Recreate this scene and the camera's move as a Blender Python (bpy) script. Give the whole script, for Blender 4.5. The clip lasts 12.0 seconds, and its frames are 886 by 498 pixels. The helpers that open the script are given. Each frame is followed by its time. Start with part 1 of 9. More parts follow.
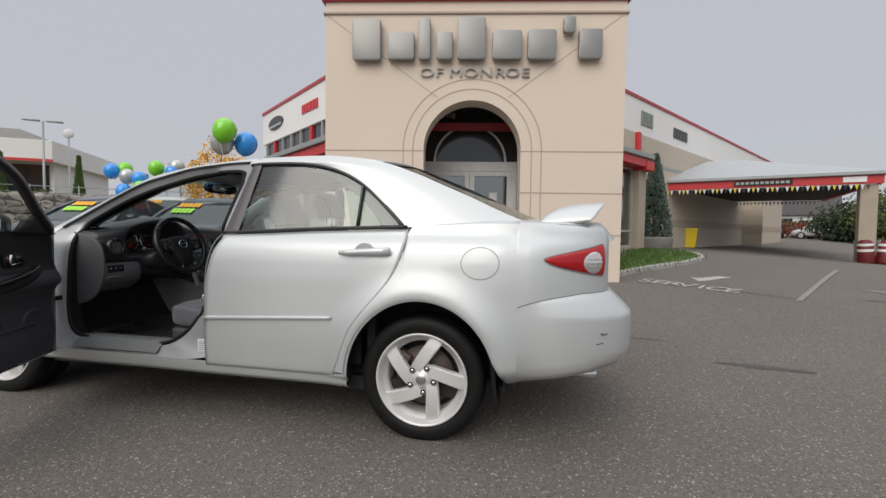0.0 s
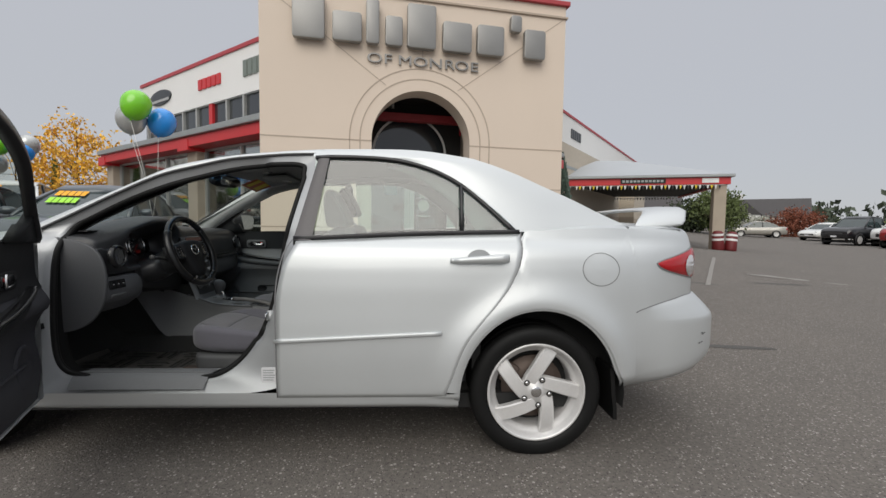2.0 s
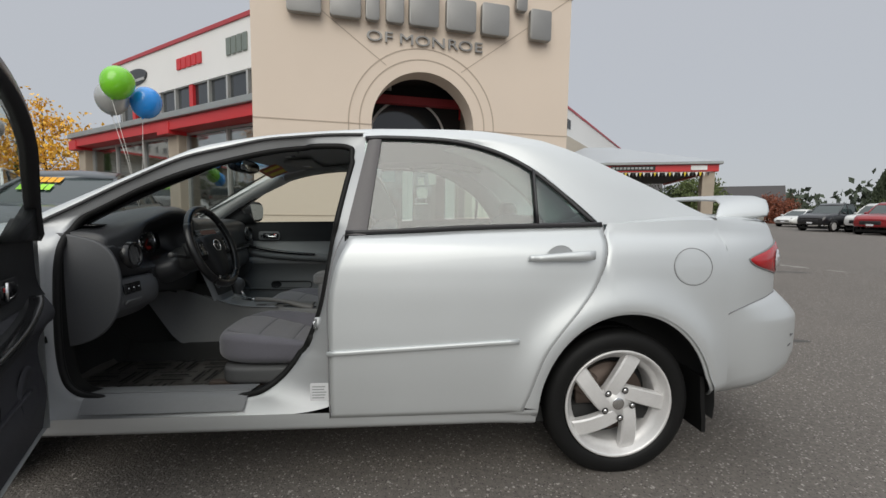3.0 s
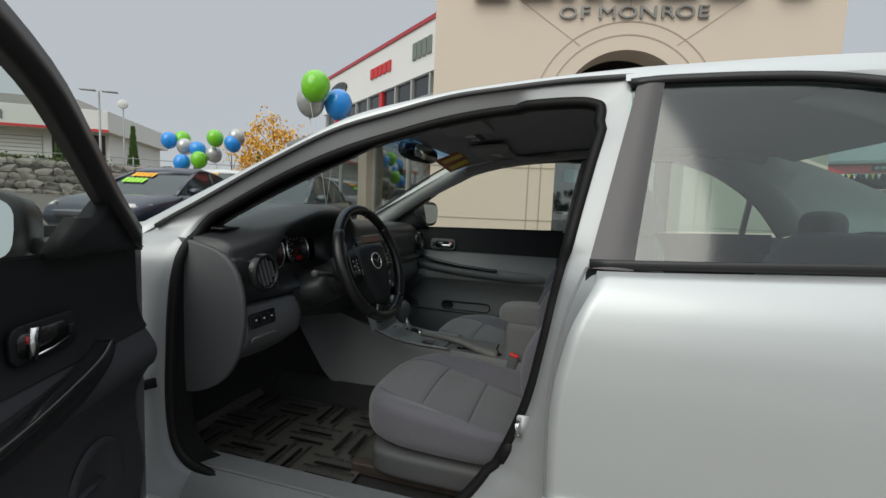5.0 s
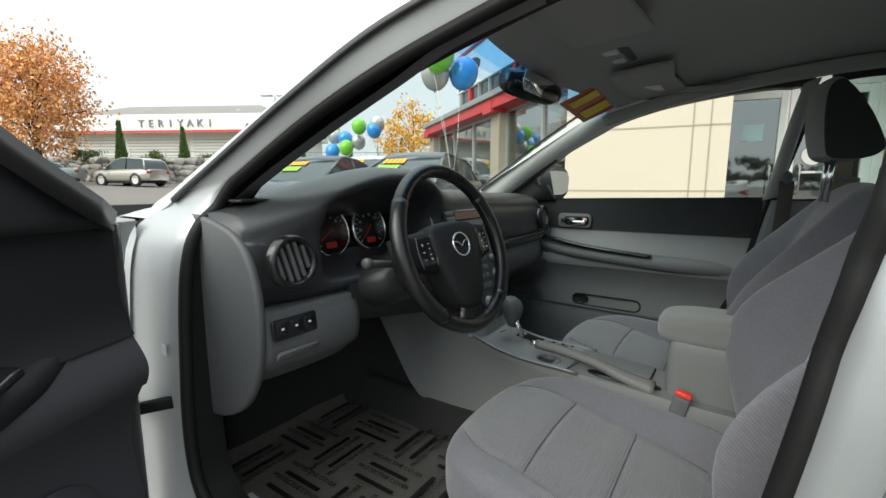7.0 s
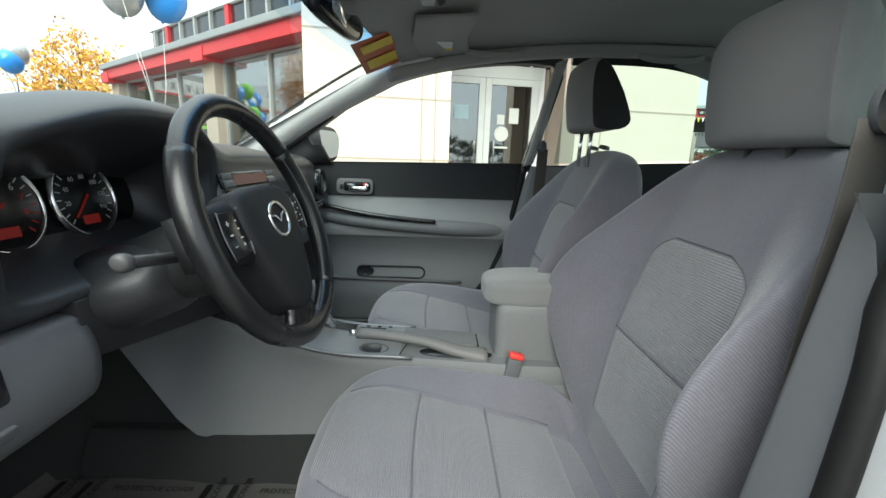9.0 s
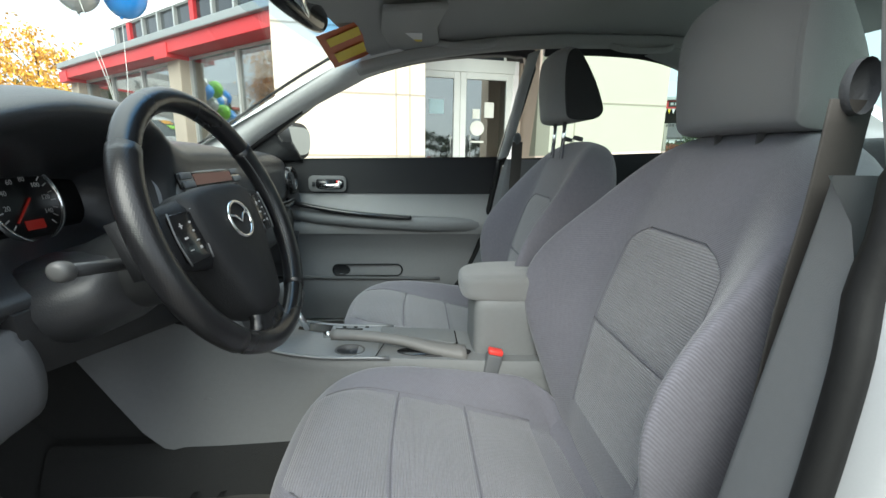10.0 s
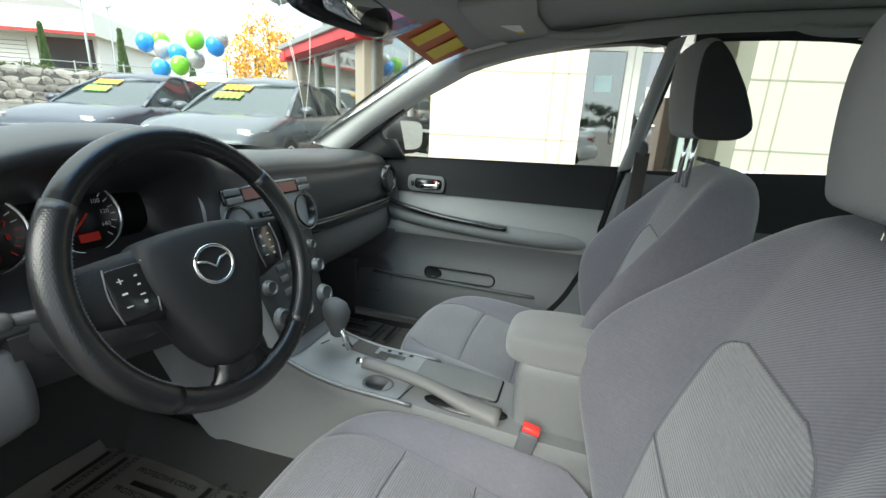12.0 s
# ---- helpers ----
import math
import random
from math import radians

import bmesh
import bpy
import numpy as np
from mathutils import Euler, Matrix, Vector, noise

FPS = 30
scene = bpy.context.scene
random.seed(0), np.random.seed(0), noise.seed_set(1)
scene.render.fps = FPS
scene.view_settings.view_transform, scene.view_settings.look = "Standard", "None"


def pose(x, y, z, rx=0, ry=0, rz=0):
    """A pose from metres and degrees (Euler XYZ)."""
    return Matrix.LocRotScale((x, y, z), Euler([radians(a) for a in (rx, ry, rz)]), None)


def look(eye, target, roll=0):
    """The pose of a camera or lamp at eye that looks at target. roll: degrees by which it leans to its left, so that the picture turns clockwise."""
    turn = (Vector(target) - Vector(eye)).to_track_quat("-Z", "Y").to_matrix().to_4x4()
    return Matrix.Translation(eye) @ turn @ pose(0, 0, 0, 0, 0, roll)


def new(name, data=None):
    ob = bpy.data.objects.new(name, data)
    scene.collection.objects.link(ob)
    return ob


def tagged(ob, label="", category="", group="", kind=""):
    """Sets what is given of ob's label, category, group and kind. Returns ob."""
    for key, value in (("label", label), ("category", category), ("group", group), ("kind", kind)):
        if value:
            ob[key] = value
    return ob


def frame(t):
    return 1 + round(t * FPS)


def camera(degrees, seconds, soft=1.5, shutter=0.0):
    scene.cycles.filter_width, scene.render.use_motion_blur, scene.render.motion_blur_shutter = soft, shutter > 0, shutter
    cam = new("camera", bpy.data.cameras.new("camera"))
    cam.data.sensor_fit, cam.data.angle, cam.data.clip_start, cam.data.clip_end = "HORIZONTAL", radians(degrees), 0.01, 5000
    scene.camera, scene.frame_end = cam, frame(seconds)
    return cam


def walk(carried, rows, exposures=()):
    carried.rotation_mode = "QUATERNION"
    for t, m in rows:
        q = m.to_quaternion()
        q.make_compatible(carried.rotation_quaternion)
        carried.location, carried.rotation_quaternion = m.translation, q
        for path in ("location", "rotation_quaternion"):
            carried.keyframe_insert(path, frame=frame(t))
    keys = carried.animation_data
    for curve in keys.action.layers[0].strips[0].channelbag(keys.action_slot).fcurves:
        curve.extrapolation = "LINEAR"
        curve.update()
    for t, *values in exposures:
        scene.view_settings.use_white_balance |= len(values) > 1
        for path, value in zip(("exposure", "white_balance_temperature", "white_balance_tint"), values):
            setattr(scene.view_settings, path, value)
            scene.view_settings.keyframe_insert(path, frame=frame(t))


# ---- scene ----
cam = camera(91.6, 12.0)
PATH = [
    (0, (0.529, -1.971, 1.03), (0.116, -0.016, 0.949), 0.8),
    (0.5, (0.258, -1.97, 1.054), (-0.093, -0.003, 0.966), 0.9),
    (1, (-0.043, -2.03, 1.082), (-0.19, -0.039, 0.971), 1.0),
    (1.5, (-0.288, -2.02, 1.076), (-0.284, -0.022, 0.981), 1.3),
    (2, (-0.539, -1.902, 1.083), (-0.445, 0.093, 0.965), 0.8),
    (2.5, (-0.72, -1.769, 1.084), (-0.547, 0.217, 0.926), 0.8),
    (2.7, (-0.81, -1.716, 1.097), (-0.602, 0.266, 0.923), 0.8),
    (4.5, (-1.044, -0.971, 1.099), (-1.409, 0.987, 0.919), 1.1),
    (5, (-1.168, -0.811, 1.102), (-1.723, 1.102, 0.92), 2.4),
    (5.5, (-1.237, -0.688, 1.092), (-2.042, 1.129, 0.869), 3.0),
    (6, (-1.248, -0.52, 1.097), (-2.375, 1.108, 0.814), 4.0),
    (6.5, (-1.244, -0.387, 1.099), (-2.512, 1.133, 0.816), 2.3),
    (7, (-1.261, -0.327, 1.054), (-2.381, 1.304, 0.765), 0.0),
    (7.5, (-1.314, -0.273, 1.04), (-2.225, 1.484, 0.752), -0.1),
    (7.7, (-1.352, -0.252, 1.04), (-2.133, 1.565, 0.746), 0.0),
    (9.3, (-1.538, -0.165, 1.018), (-1.434, 1.786, 0.588), 1.8),
    (9.5, (-1.535, -0.162, 1.016), (-1.415, 1.785, 0.578), 1.5),
    (10, (-1.517, -0.149, 1.019), (-1.396, 1.801, 0.592), 0.7),
    (10.5, (-1.459, -0.098, 1.03), (-1.503, 1.853, 0.593), 0.1),
    (11, (-1.392, -0.028, 1.061), (-1.721, 1.881, 0.561), 0.8),
    (11.5, (-1.338, 0.023, 1.102), (-1.835, 1.888, 0.576), 2.0),
    (12, (-1.303, 0.05, 1.127), (-1.875, 1.883, 0.567), 2.8),
]
EXPOSURES = [(0, 0.15, 6580, 9), (4.5, 0.1, 6480, 4), (5.3, 0.15, 6480, 3), (6.0, 0.6, 6550, 3), (6.5, 1.12, 6550, 2), (7.0, 1.2, 6500, 0), (7.7, 1.3, 6430, -2),
             (9.3, 1.9, 6270, 1), (10.5, 1.95, 6250, 0), (11.2, 2.0, 6280, 0), (12, 2.1, 6370, 0)]
walk(cam, [(t, look(eye, target, roll)) for t, eye, target, roll in PATH], EXPOSURES)

# ---- world and light ----
world = bpy.data.worlds.new("overcast_sky")
scene.world = world
world.use_nodes = True
wn, wl = world.node_tree.nodes, world.node_tree.links
sky_tex = wn.new("ShaderNodeTexSky")
sky_tex.sky_type, sky_tex.sun_disc = "NISHITA", False
sky_tex.sun_elevation, sky_tex.sun_rotation = radians(48), radians(200)
sky_tint = wn.new("ShaderNodeMix")
sky_tint.data_type = "RGBA"
sky_tint.inputs["Factor"].default_value = 0.93
# an overcast dome: grey, and brighter overhead than at the horizon
dome_co, dome_xyz = wn.new("ShaderNodeTexCoord"), wn.new("ShaderNodeSeparateXYZ")
dome_ramp = wn.new("ShaderNodeValToRGB")
dome_ramp.color_ramp.elements[0].color = (0.247, 0.252, 0.272, 1)
dome_ramp.color_ramp.elements[1].position, dome_ramp.color_ramp.elements[1].color = 1.0, (0.80, 0.80, 0.83, 1)
for at, c in ((0.45, (0.255, 0.26, 0.285, 1)), (0.7, (0.42, 0.425, 0.45, 1))):
    dome_ramp.color_ramp.elements.new(at).color = c
dome_gain = wn.new("ShaderNodeVectorMath")
dome_gain.operation = "SCALE"
dome_gain.inputs["Scale"].default_value = 19.0
wl.new(dome_co.outputs["Generated"], dome_xyz.inputs[0])
wl.new(dome_xyz.outputs["Z"], dome_ramp.inputs[0])
wl.new(dome_ramp.outputs["Color"], dome_gain.inputs[0])
wl.new(dome_gain.outputs["Vector"], sky_tint.inputs["B"])
wl.new(sky_tex.outputs["Color"], sky_tint.inputs["A"])
wl.new(sky_tint.outputs["Result"], wn["Background"].inputs["Color"])
wn["Background"].inputs["Strength"].default_value = 0.1

sun = new("sun", bpy.data.lights.new("sun", "SUN"))
sun.data.energy, sun.data.angle, sun.data.color = 1.5, radians(50), (1.0, 0.95, 0.88)
sun.matrix_world = look((-4, -20, 15), (0, 0, 0))


# ---- materials ----
def mat(name, color, rough=0.5, metal=0.0, vary=0.12, scale=6.0, fine=0.06, fine_scale=90.0, bump=0.0, bump_scale=120.0,
        coat=0.0, spec=0.5, rough_vary=0.08, sheen=0.0, by_object=0.0, by_island=0.0):
    """A surface with stains at one scale, grain at another, and fine relief."""
    m = bpy.data.materials.new(name)
    m.use_nodes = True
    n, l = m.node_tree.nodes, m.node_tree.links
    b = n["Principled BSDF"]
    b.inputs["Metallic"].default_value = metal
    b.inputs["Specular IOR Level"].default_value = spec
    b.inputs["Coat Weight"].default_value = coat
    b.inputs["Coat Roughness"].default_value = 0.06
    b.inputs["Sheen Weight"].default_value = sheen
    co = n.new("ShaderNodeTexCoord")
    big = n.new("ShaderNodeTexNoise")
    big.inputs["Scale"].default_value, big.inputs["Detail"].default_value = scale, 5
    small = n.new("ShaderNodeTexNoise")
    small.inputs["Scale"].default_value, small.inputs["Detail"].default_value = fine_scale, 3
    for t in (big, small):
        l.new(co.outputs["Object"], t.inputs["Vector"])
    value = n.new("ShaderNodeMath")
    value.operation = "MULTIPLY_ADD"
    value.inputs[1].default_value, value.inputs[2].default_value = 2 * vary, 1 - vary
    l.new(big.outputs["Fac"], value.inputs[0])
    grain = n.new("ShaderNodeMath")
    grain.operation = "MULTIPLY_ADD"
    grain.inputs[1].default_value, grain.inputs[2].default_value = 2 * fine, -fine
    l.new(small.outputs["Fac"], grain.inputs[0])
    both = n.new("ShaderNodeMath")
    l.new(value.outputs[0], both.inputs[0])
    l.new(grain.outputs[0], both.inputs[1])
    last = both
    for amount, node, out in ((by_object, "ShaderNodeObjectInfo", "Random"), (by_island, "ShaderNodeNewGeometry", "Random Per Island")):
        if amount:
            info = n.new(node)
            own = n.new("ShaderNodeMath")
            own.operation = "MULTIPLY_ADD"
            own.inputs[1].default_value = 2 * amount
            l.new(info.outputs[out], own.inputs[0])
            l.new(last.outputs[0], own.inputs[2])
            off = n.new("ShaderNodeMath")
            off.operation = "SUBTRACT"
            off.inputs[1].default_value = amount
            l.new(own.outputs[0], off.inputs[0])
            last = off
    hsv = n.new("ShaderNodeHueSaturation")
    hsv.inputs["Color"].default_value = (*color, 1)
    l.new(last.outputs[0], hsv.inputs["Value"])
    l.new(hsv.outputs["Color"], b.inputs["Base Color"])
    r = n.new("ShaderNodeMath")
    r.operation = "MULTIPLY_ADD"
    r.inputs[1].default_value, r.inputs[2].default_value = 2 * rough_vary, rough - rough_vary
    l.new(big.outputs["Fac"], r.inputs[0])
    l.new(r.outputs[0], b.inputs["Roughness"])
    if bump:
        relief = n.new("ShaderNodeTexNoise")
        relief.inputs["Scale"].default_value, relief.inputs["Detail"].default_value = bump_scale, 4
        l.new(co.outputs["Object"], relief.inputs["Vector"])
        bp = n.new("ShaderNodeBump")
        bp.inputs["Strength"].default_value, bp.inputs["Distance"].default_value = bump, 0.01
        l.new(relief.outputs["Fac"], bp.inputs["Height"])
        l.new(bp.outputs["Normal"], b.inputs["Normal"])
    return m


def glass(name, tint, gloss_rough=0.0, least=0.09):
    """A thin pane: it lets light straight through, tinted, and mirrors more at a slant."""
    m = bpy.data.materials.new(name)
    m.use_nodes = True
    n, l = m.node_tree.nodes, m.node_tree.links
    n.remove(n["Principled BSDF"])
    clear, gloss, mix = n.new("ShaderNodeBsdfTransparent"), n.new("ShaderNodeBsdfGlossy"), n.new("ShaderNodeMixShader")
    face, power, amount = n.new("ShaderNodeLayerWeight"), n.new("ShaderNodeMath"), n.new("ShaderNodeMath")
    clear.inputs["Color"].default_value = (*tint, 1)
    gloss.inputs["Roughness"].default_value = gloss_rough
    face.inputs["Blend"].default_value = 0.5
    power.operation, power.inputs[1].default_value = "POWER", 5.0
    amount.operation, amount.inputs[1].default_value, amount.inputs[2].default_value = "MULTIPLY_ADD", 0.8, least
    l.new(face.outputs["Facing"], power.inputs[0])
    l.new(power.outputs[0], amount.inputs[0])
    l.new(amount.outputs[0], mix.inputs[0])
    l.new(clear.outputs[0], mix.inputs[1])
    l.new(gloss.outputs[0], mix.inputs[2])
    l.new(mix.outputs[0], n["Material Output"].inputs["Surface"])
    return m


def glow(name, color, strength):
    m = bpy.data.materials.new(name)
    m.use_nodes = True
    b = m.node_tree.nodes["Principled BSDF"]
    b.inputs["Base Color"].default_value = (*[c * 0.06 for c in color], 1)
    b.inputs["Emission Color"].default_value = (*color, 1)
    b.inputs["Emission Strength"].default_value = strength
    return m


# ---- shaping helpers ----
def shape(name, bm, material, parent=None, label="", smooth=True, place=None):
    """Links a bmesh as one mesh object, under parent if there is one."""
    me = bpy.data.meshes.new(name)
    bm.normal_update()
    bm.to_mesh(me)
    bm.free()
    if smooth:
        me.polygons.foreach_set("use_smooth", [True] * len(me.polygons))
        if smooth == "angle":
            me.set_sharp_from_angle(angle=radians(35))
    for mm in material if isinstance(material, (list, tuple)) else [material]:
        me.materials.append(mm)
    ob = new(name, me)
    if place is not None:
        ob.matrix_basis = place
    if parent is not None:
        ob.parent = parent
    if label:
        tagged(ob, label)
    return ob


def thing(name, label, category, place=None, group="", kind=""):
    ob = new(name)
    if place is not None:
        ob.matrix_basis = place
    return tagged(ob, label, category, group, kind)


def mesh_of(verts, faces):
    bm = bmesh.new()
    vs = [bm.verts.new(v) for v in verts]
    for f in faces:
        if len(set(f)) > 2:
            try:
                bm.faces.new([vs[i] for i in dict.fromkeys(f)])
            except ValueError:
                pass
    return bm


def box(x0, x1, y0, y1, z0, z1, bevel=0.0, seg=2, bm=None):
    """A block, with rounded edges if bevel is given."""
    own = bmesh.new()
    bmesh.ops.create_cube(own, size=1.0)
    for v in own.verts:
        v.co = Vector((x0 if v.co.x < 0 else x1, y0 if v.co.y < 0 else y1, z0 if v.co.z < 0 else z1))
    bmesh.ops.recalc_face_normals(own, faces=own.faces)
    if bevel:
        bmesh.ops.bevel(own, geom=list(own.edges), offset=bevel, segments=seg, profile=0.5, affect="EDGES")
    return join(bm, own) if bm is not None else own


def join(bm, other):
    """Adds the mesh other to bm and frees it."""
    me = bpy.data.meshes.new("scratch")
    other.to_mesh(me)
    other.free()
    bm.from_mesh(me)
    bpy.data.meshes.remove(me)
    return bm


def moved(bm, m):
    bmesh.ops.transform(bm, matrix=m, verts=bm.verts)
    return bm


def spline(pts, n, closed=False):
    """n points along a smooth curve through pts."""
    p = np.array(pts, float)
    k = len(p)
    out = []
    total = k if closed else k - 1
    for i in range(n):
        s = i / (n if closed else n - 1) * total
        a = min(int(s), total - 1)
        f = s - a
        if closed:
            q = [p[(a + j) % k] for j in (-1, 0, 1, 2)]
        else:
            q = [p[max(a - 1, 0)], p[a], p[min(a + 1, k - 1)], p[min(a + 2, k - 1)]]
            if a == 0:
                q[0] = 2 * p[0] - p[1]
            if a + 2 > k - 1:
                q[3] = 2 * p[k - 1] - p[k - 2]
        out.append(0.5 * (2 * q[1] + (q[2] - q[0]) * f + (2 * q[0] - 5 * q[1] + 4 * q[2] - q[3]) * f * f + (3 * q[1] - q[0] - 3 * q[2] + q[3]) * f ** 3))
    return [Vector(o) for o in out]


def curve_of(xs, ys):
    """A smooth function through the given values."""
    xs, ys = np.array(xs, float), np.array(ys, float)
    d = np.gradient(ys, xs)

    def f(x):
        i = int(np.clip(np.searchsorted(xs, x) - 1, 0, len(xs) - 2))
        h = xs[i + 1] - xs[i]
        s = min(max((x - xs[i]) / h, 0.0), 1.0)
        return float((2 * s**3 - 3 * s * s + 1) * ys[i] + (s**3 - 2 * s * s + s) * h * d[i] + (3 * s * s - 2 * s**3) * ys[i + 1] + (s**3 - s * s) * h * d[i + 1])
    return f


def sheet(nu, nv, f, flip=False, bm=None):
    """A surface of nu by nv cells: f(u, v) gives its points."""
    verts = [f(i / nu, j / nv) for i in range(nu + 1) for j in range(nv + 1)]
    faces = []
    for i in range(nu):
        for j in range(nv):
            a = i * (nv + 1) + j
            q = (a, a + nv + 1, a + nv + 2, a + 1)
            faces.append(q[::-1] if flip else q)
    own = mesh_of(verts, faces)
    return join(bm, own) if bm is not None else own


def thick(ob, t, offset=-1.0):
    s = ob.modifiers.new("thickness", "SOLIDIFY")
    s.thickness, s.offset = t, offset
    return ob


def sweep(pts, ring, closed=False, up=(0, 0, 1), caps=True, bm=None):
    """Draws the outline ring (pairs: sideways, up) along pts."""
    pts = [Vector(p) for p in pts]
    n, k = len(pts), len(ring)
    verts, faces = [], []
    up = Vector(up)
    for i, p in enumerate(pts):
        a = pts[(i - 1) % n] if closed or i else pts[0]
        b = pts[(i + 1) % n] if closed or i < n - 1 else pts[-1]
        t = (b - a).normalized()
        side = t.cross(up)
        side = side.normalized() if side.length > 1e-4 else Vector((1, 0, 0))
        high = side.cross(t).normalized()
        verts += [p + side * s + high * h for s, h in ring]
    for i in range(n if closed else n - 1):
        for j in range(k):
            a, b = i * k, ((i + 1) % n) * k
            faces.append((a + j, a + (j + 1) % k, b + (j + 1) % k, b + j))
    if caps and not closed:
        faces += [tuple(range(k))[::-1], tuple(range((n - 1) * k, n * k))]
    own = mesh_of(verts, faces)
    bmesh.ops.recalc_face_normals(own, faces=own.faces)
    return join(bm, own) if bm is not None else own


def disc_ring(r, k=10, flat=1.0):
    return [(r * math.cos(2 * math.pi * i / k), r * flat * math.sin(2 * math.pi * i / k)) for i in range(k)]


def lathe(profile, k=32, m=None, bm=None):
    """Turns pairs (radius, height) round the z axis; m places the result."""
    verts, faces = [], []
    for r, z in profile:
        verts += [(r * math.cos(2 * math.pi * i / k), r * math.sin(2 * math.pi * i / k), z) for i in range(k)]
    for a in range(len(profile) - 1):
        for i in range(k):
            j = (i + 1) % k
            faces.append((a * k + i, a * k + j, (a + 1) * k + j, (a + 1) * k + i))
    own = mesh_of(verts, faces)
    bmesh.ops.remove_doubles(own, verts=own.verts, dist=1e-5)
    bmesh.ops.recalc_face_normals(own, faces=own.faces)
    if m is not None:
        moved(own, m)
    return join(bm, own) if bm is not None else own


def plate(outline, depth, m=None, bevel=0.0, bm=None):
    """An outline in x and y, raised by depth along z; m places it."""
    own = bmesh.new()
    vs = [own.verts.new((x, y, 0)) for x, y in outline]
    f = own.faces.new(vs)
    out = bmesh.ops.extrude_face_region(own, geom=[f])
    for v in out["geom"]:
        if isinstance(v, bmesh.types.BMVert):
            v.co.z += depth
    bmesh.ops.recalc_face_normals(own, faces=own.faces)
    if bevel:
        edges = [e for e in own.edges if all(abs(v.co.z - depth) < 1e-6 for v in e.verts)]
        bmesh.ops.bevel(own, geom=edges, offset=bevel, segments=2, profile=0.5, affect="EDGES")
    if m is not None:
        moved(own, m)
    return join(bm, own) if bm is not None else own


def rounded(w, h, r, k=5):
    """A rectangle's outline with round corners, about the origin."""
    out = []
    for cx, cy, a0 in ((w / 2 - r, h / 2 - r, 0), (-w / 2 + r, h / 2 - r, 90), (-w / 2 + r, -h / 2 + r, 180), (w / 2 - r, -h / 2 + r, 270)):
        out += [(cx + r * math.cos(radians(a0 + 90 * i / k)), cy + r * math.sin(radians(a0 + 90 * i / k))) for i in range(k + 1)]
    return out


def loft(sections, caps=True, bm=None):
    """Closed outlines of equal length joined one to the next."""
    k = len(sections[0])
    verts = [p for s in sections for p in s]
    faces = []
    for a in range(len(sections) - 1):
        for i in range(k):
            j = (i + 1) % k
            faces.append((a * k + i, a * k + j, (a + 1) * k + j, (a + 1) * k + i))
    if caps:
        faces += [tuple(range(k))[::-1], tuple(range((len(sections) - 1) * k, len(sections) * k))]
    own = mesh_of(verts, faces)
    bmesh.ops.recalc_face_normals(own, faces=own.faces)
    return join(bm, own) if bm is not None else own


def lettering(name, text, size, depth, material, parent, m, spread=1.0, label=""):
    """Words as a mesh, raised by depth, set in the built-in font."""
    cu = bpy.data.curves.new("letters", "FONT")
    cu.body, cu.size, cu.extrude, cu.space_character = text, size, depth / 2, spread
    cu.align_x, cu.resolution_u = "CENTER", 3
    src = new("letters", cu)
    me = bpy.data.meshes.new_from_object(src.evaluated_get(bpy.context.evaluated_depsgraph_get()))
    bpy.data.objects.remove(src)
    me.materials.clear()
    me.materials.append(material)
    ob = new(name, me)
    ob.matrix_basis = m
    if parent is not None:
        ob.parent = parent
    return tagged(ob, label) if label else ob


def spelled(name, text, size, depth, material, parent, m, label=""):
    """Words set letter by letter, each letter an object of its own, centred on m."""
    def width(s):
        probe = lettering("probe", s, size, depth, material, None, Matrix.Identity(4))
        xs = [v.co.x for v in probe.data.vertices]
        bpy.data.objects.remove(probe)
        return max(xs) - min(xs)
    total = width(text)
    for i, ch in enumerate(text):
        if ch != " ":
            lettering(name, ch, size, depth, material, parent, m @ pose(width(text[:i + 1]) - width(ch) / 2 - total / 2, 0, 0), 1.0, label)


# the palette
ASPHALT = mat("asphalt", (0.138, 0.123, 0.109), 0.85, vary=0.2, scale=0.7, fine=0.5, fine_scale=45, bump=0.9, bump_scale=110)


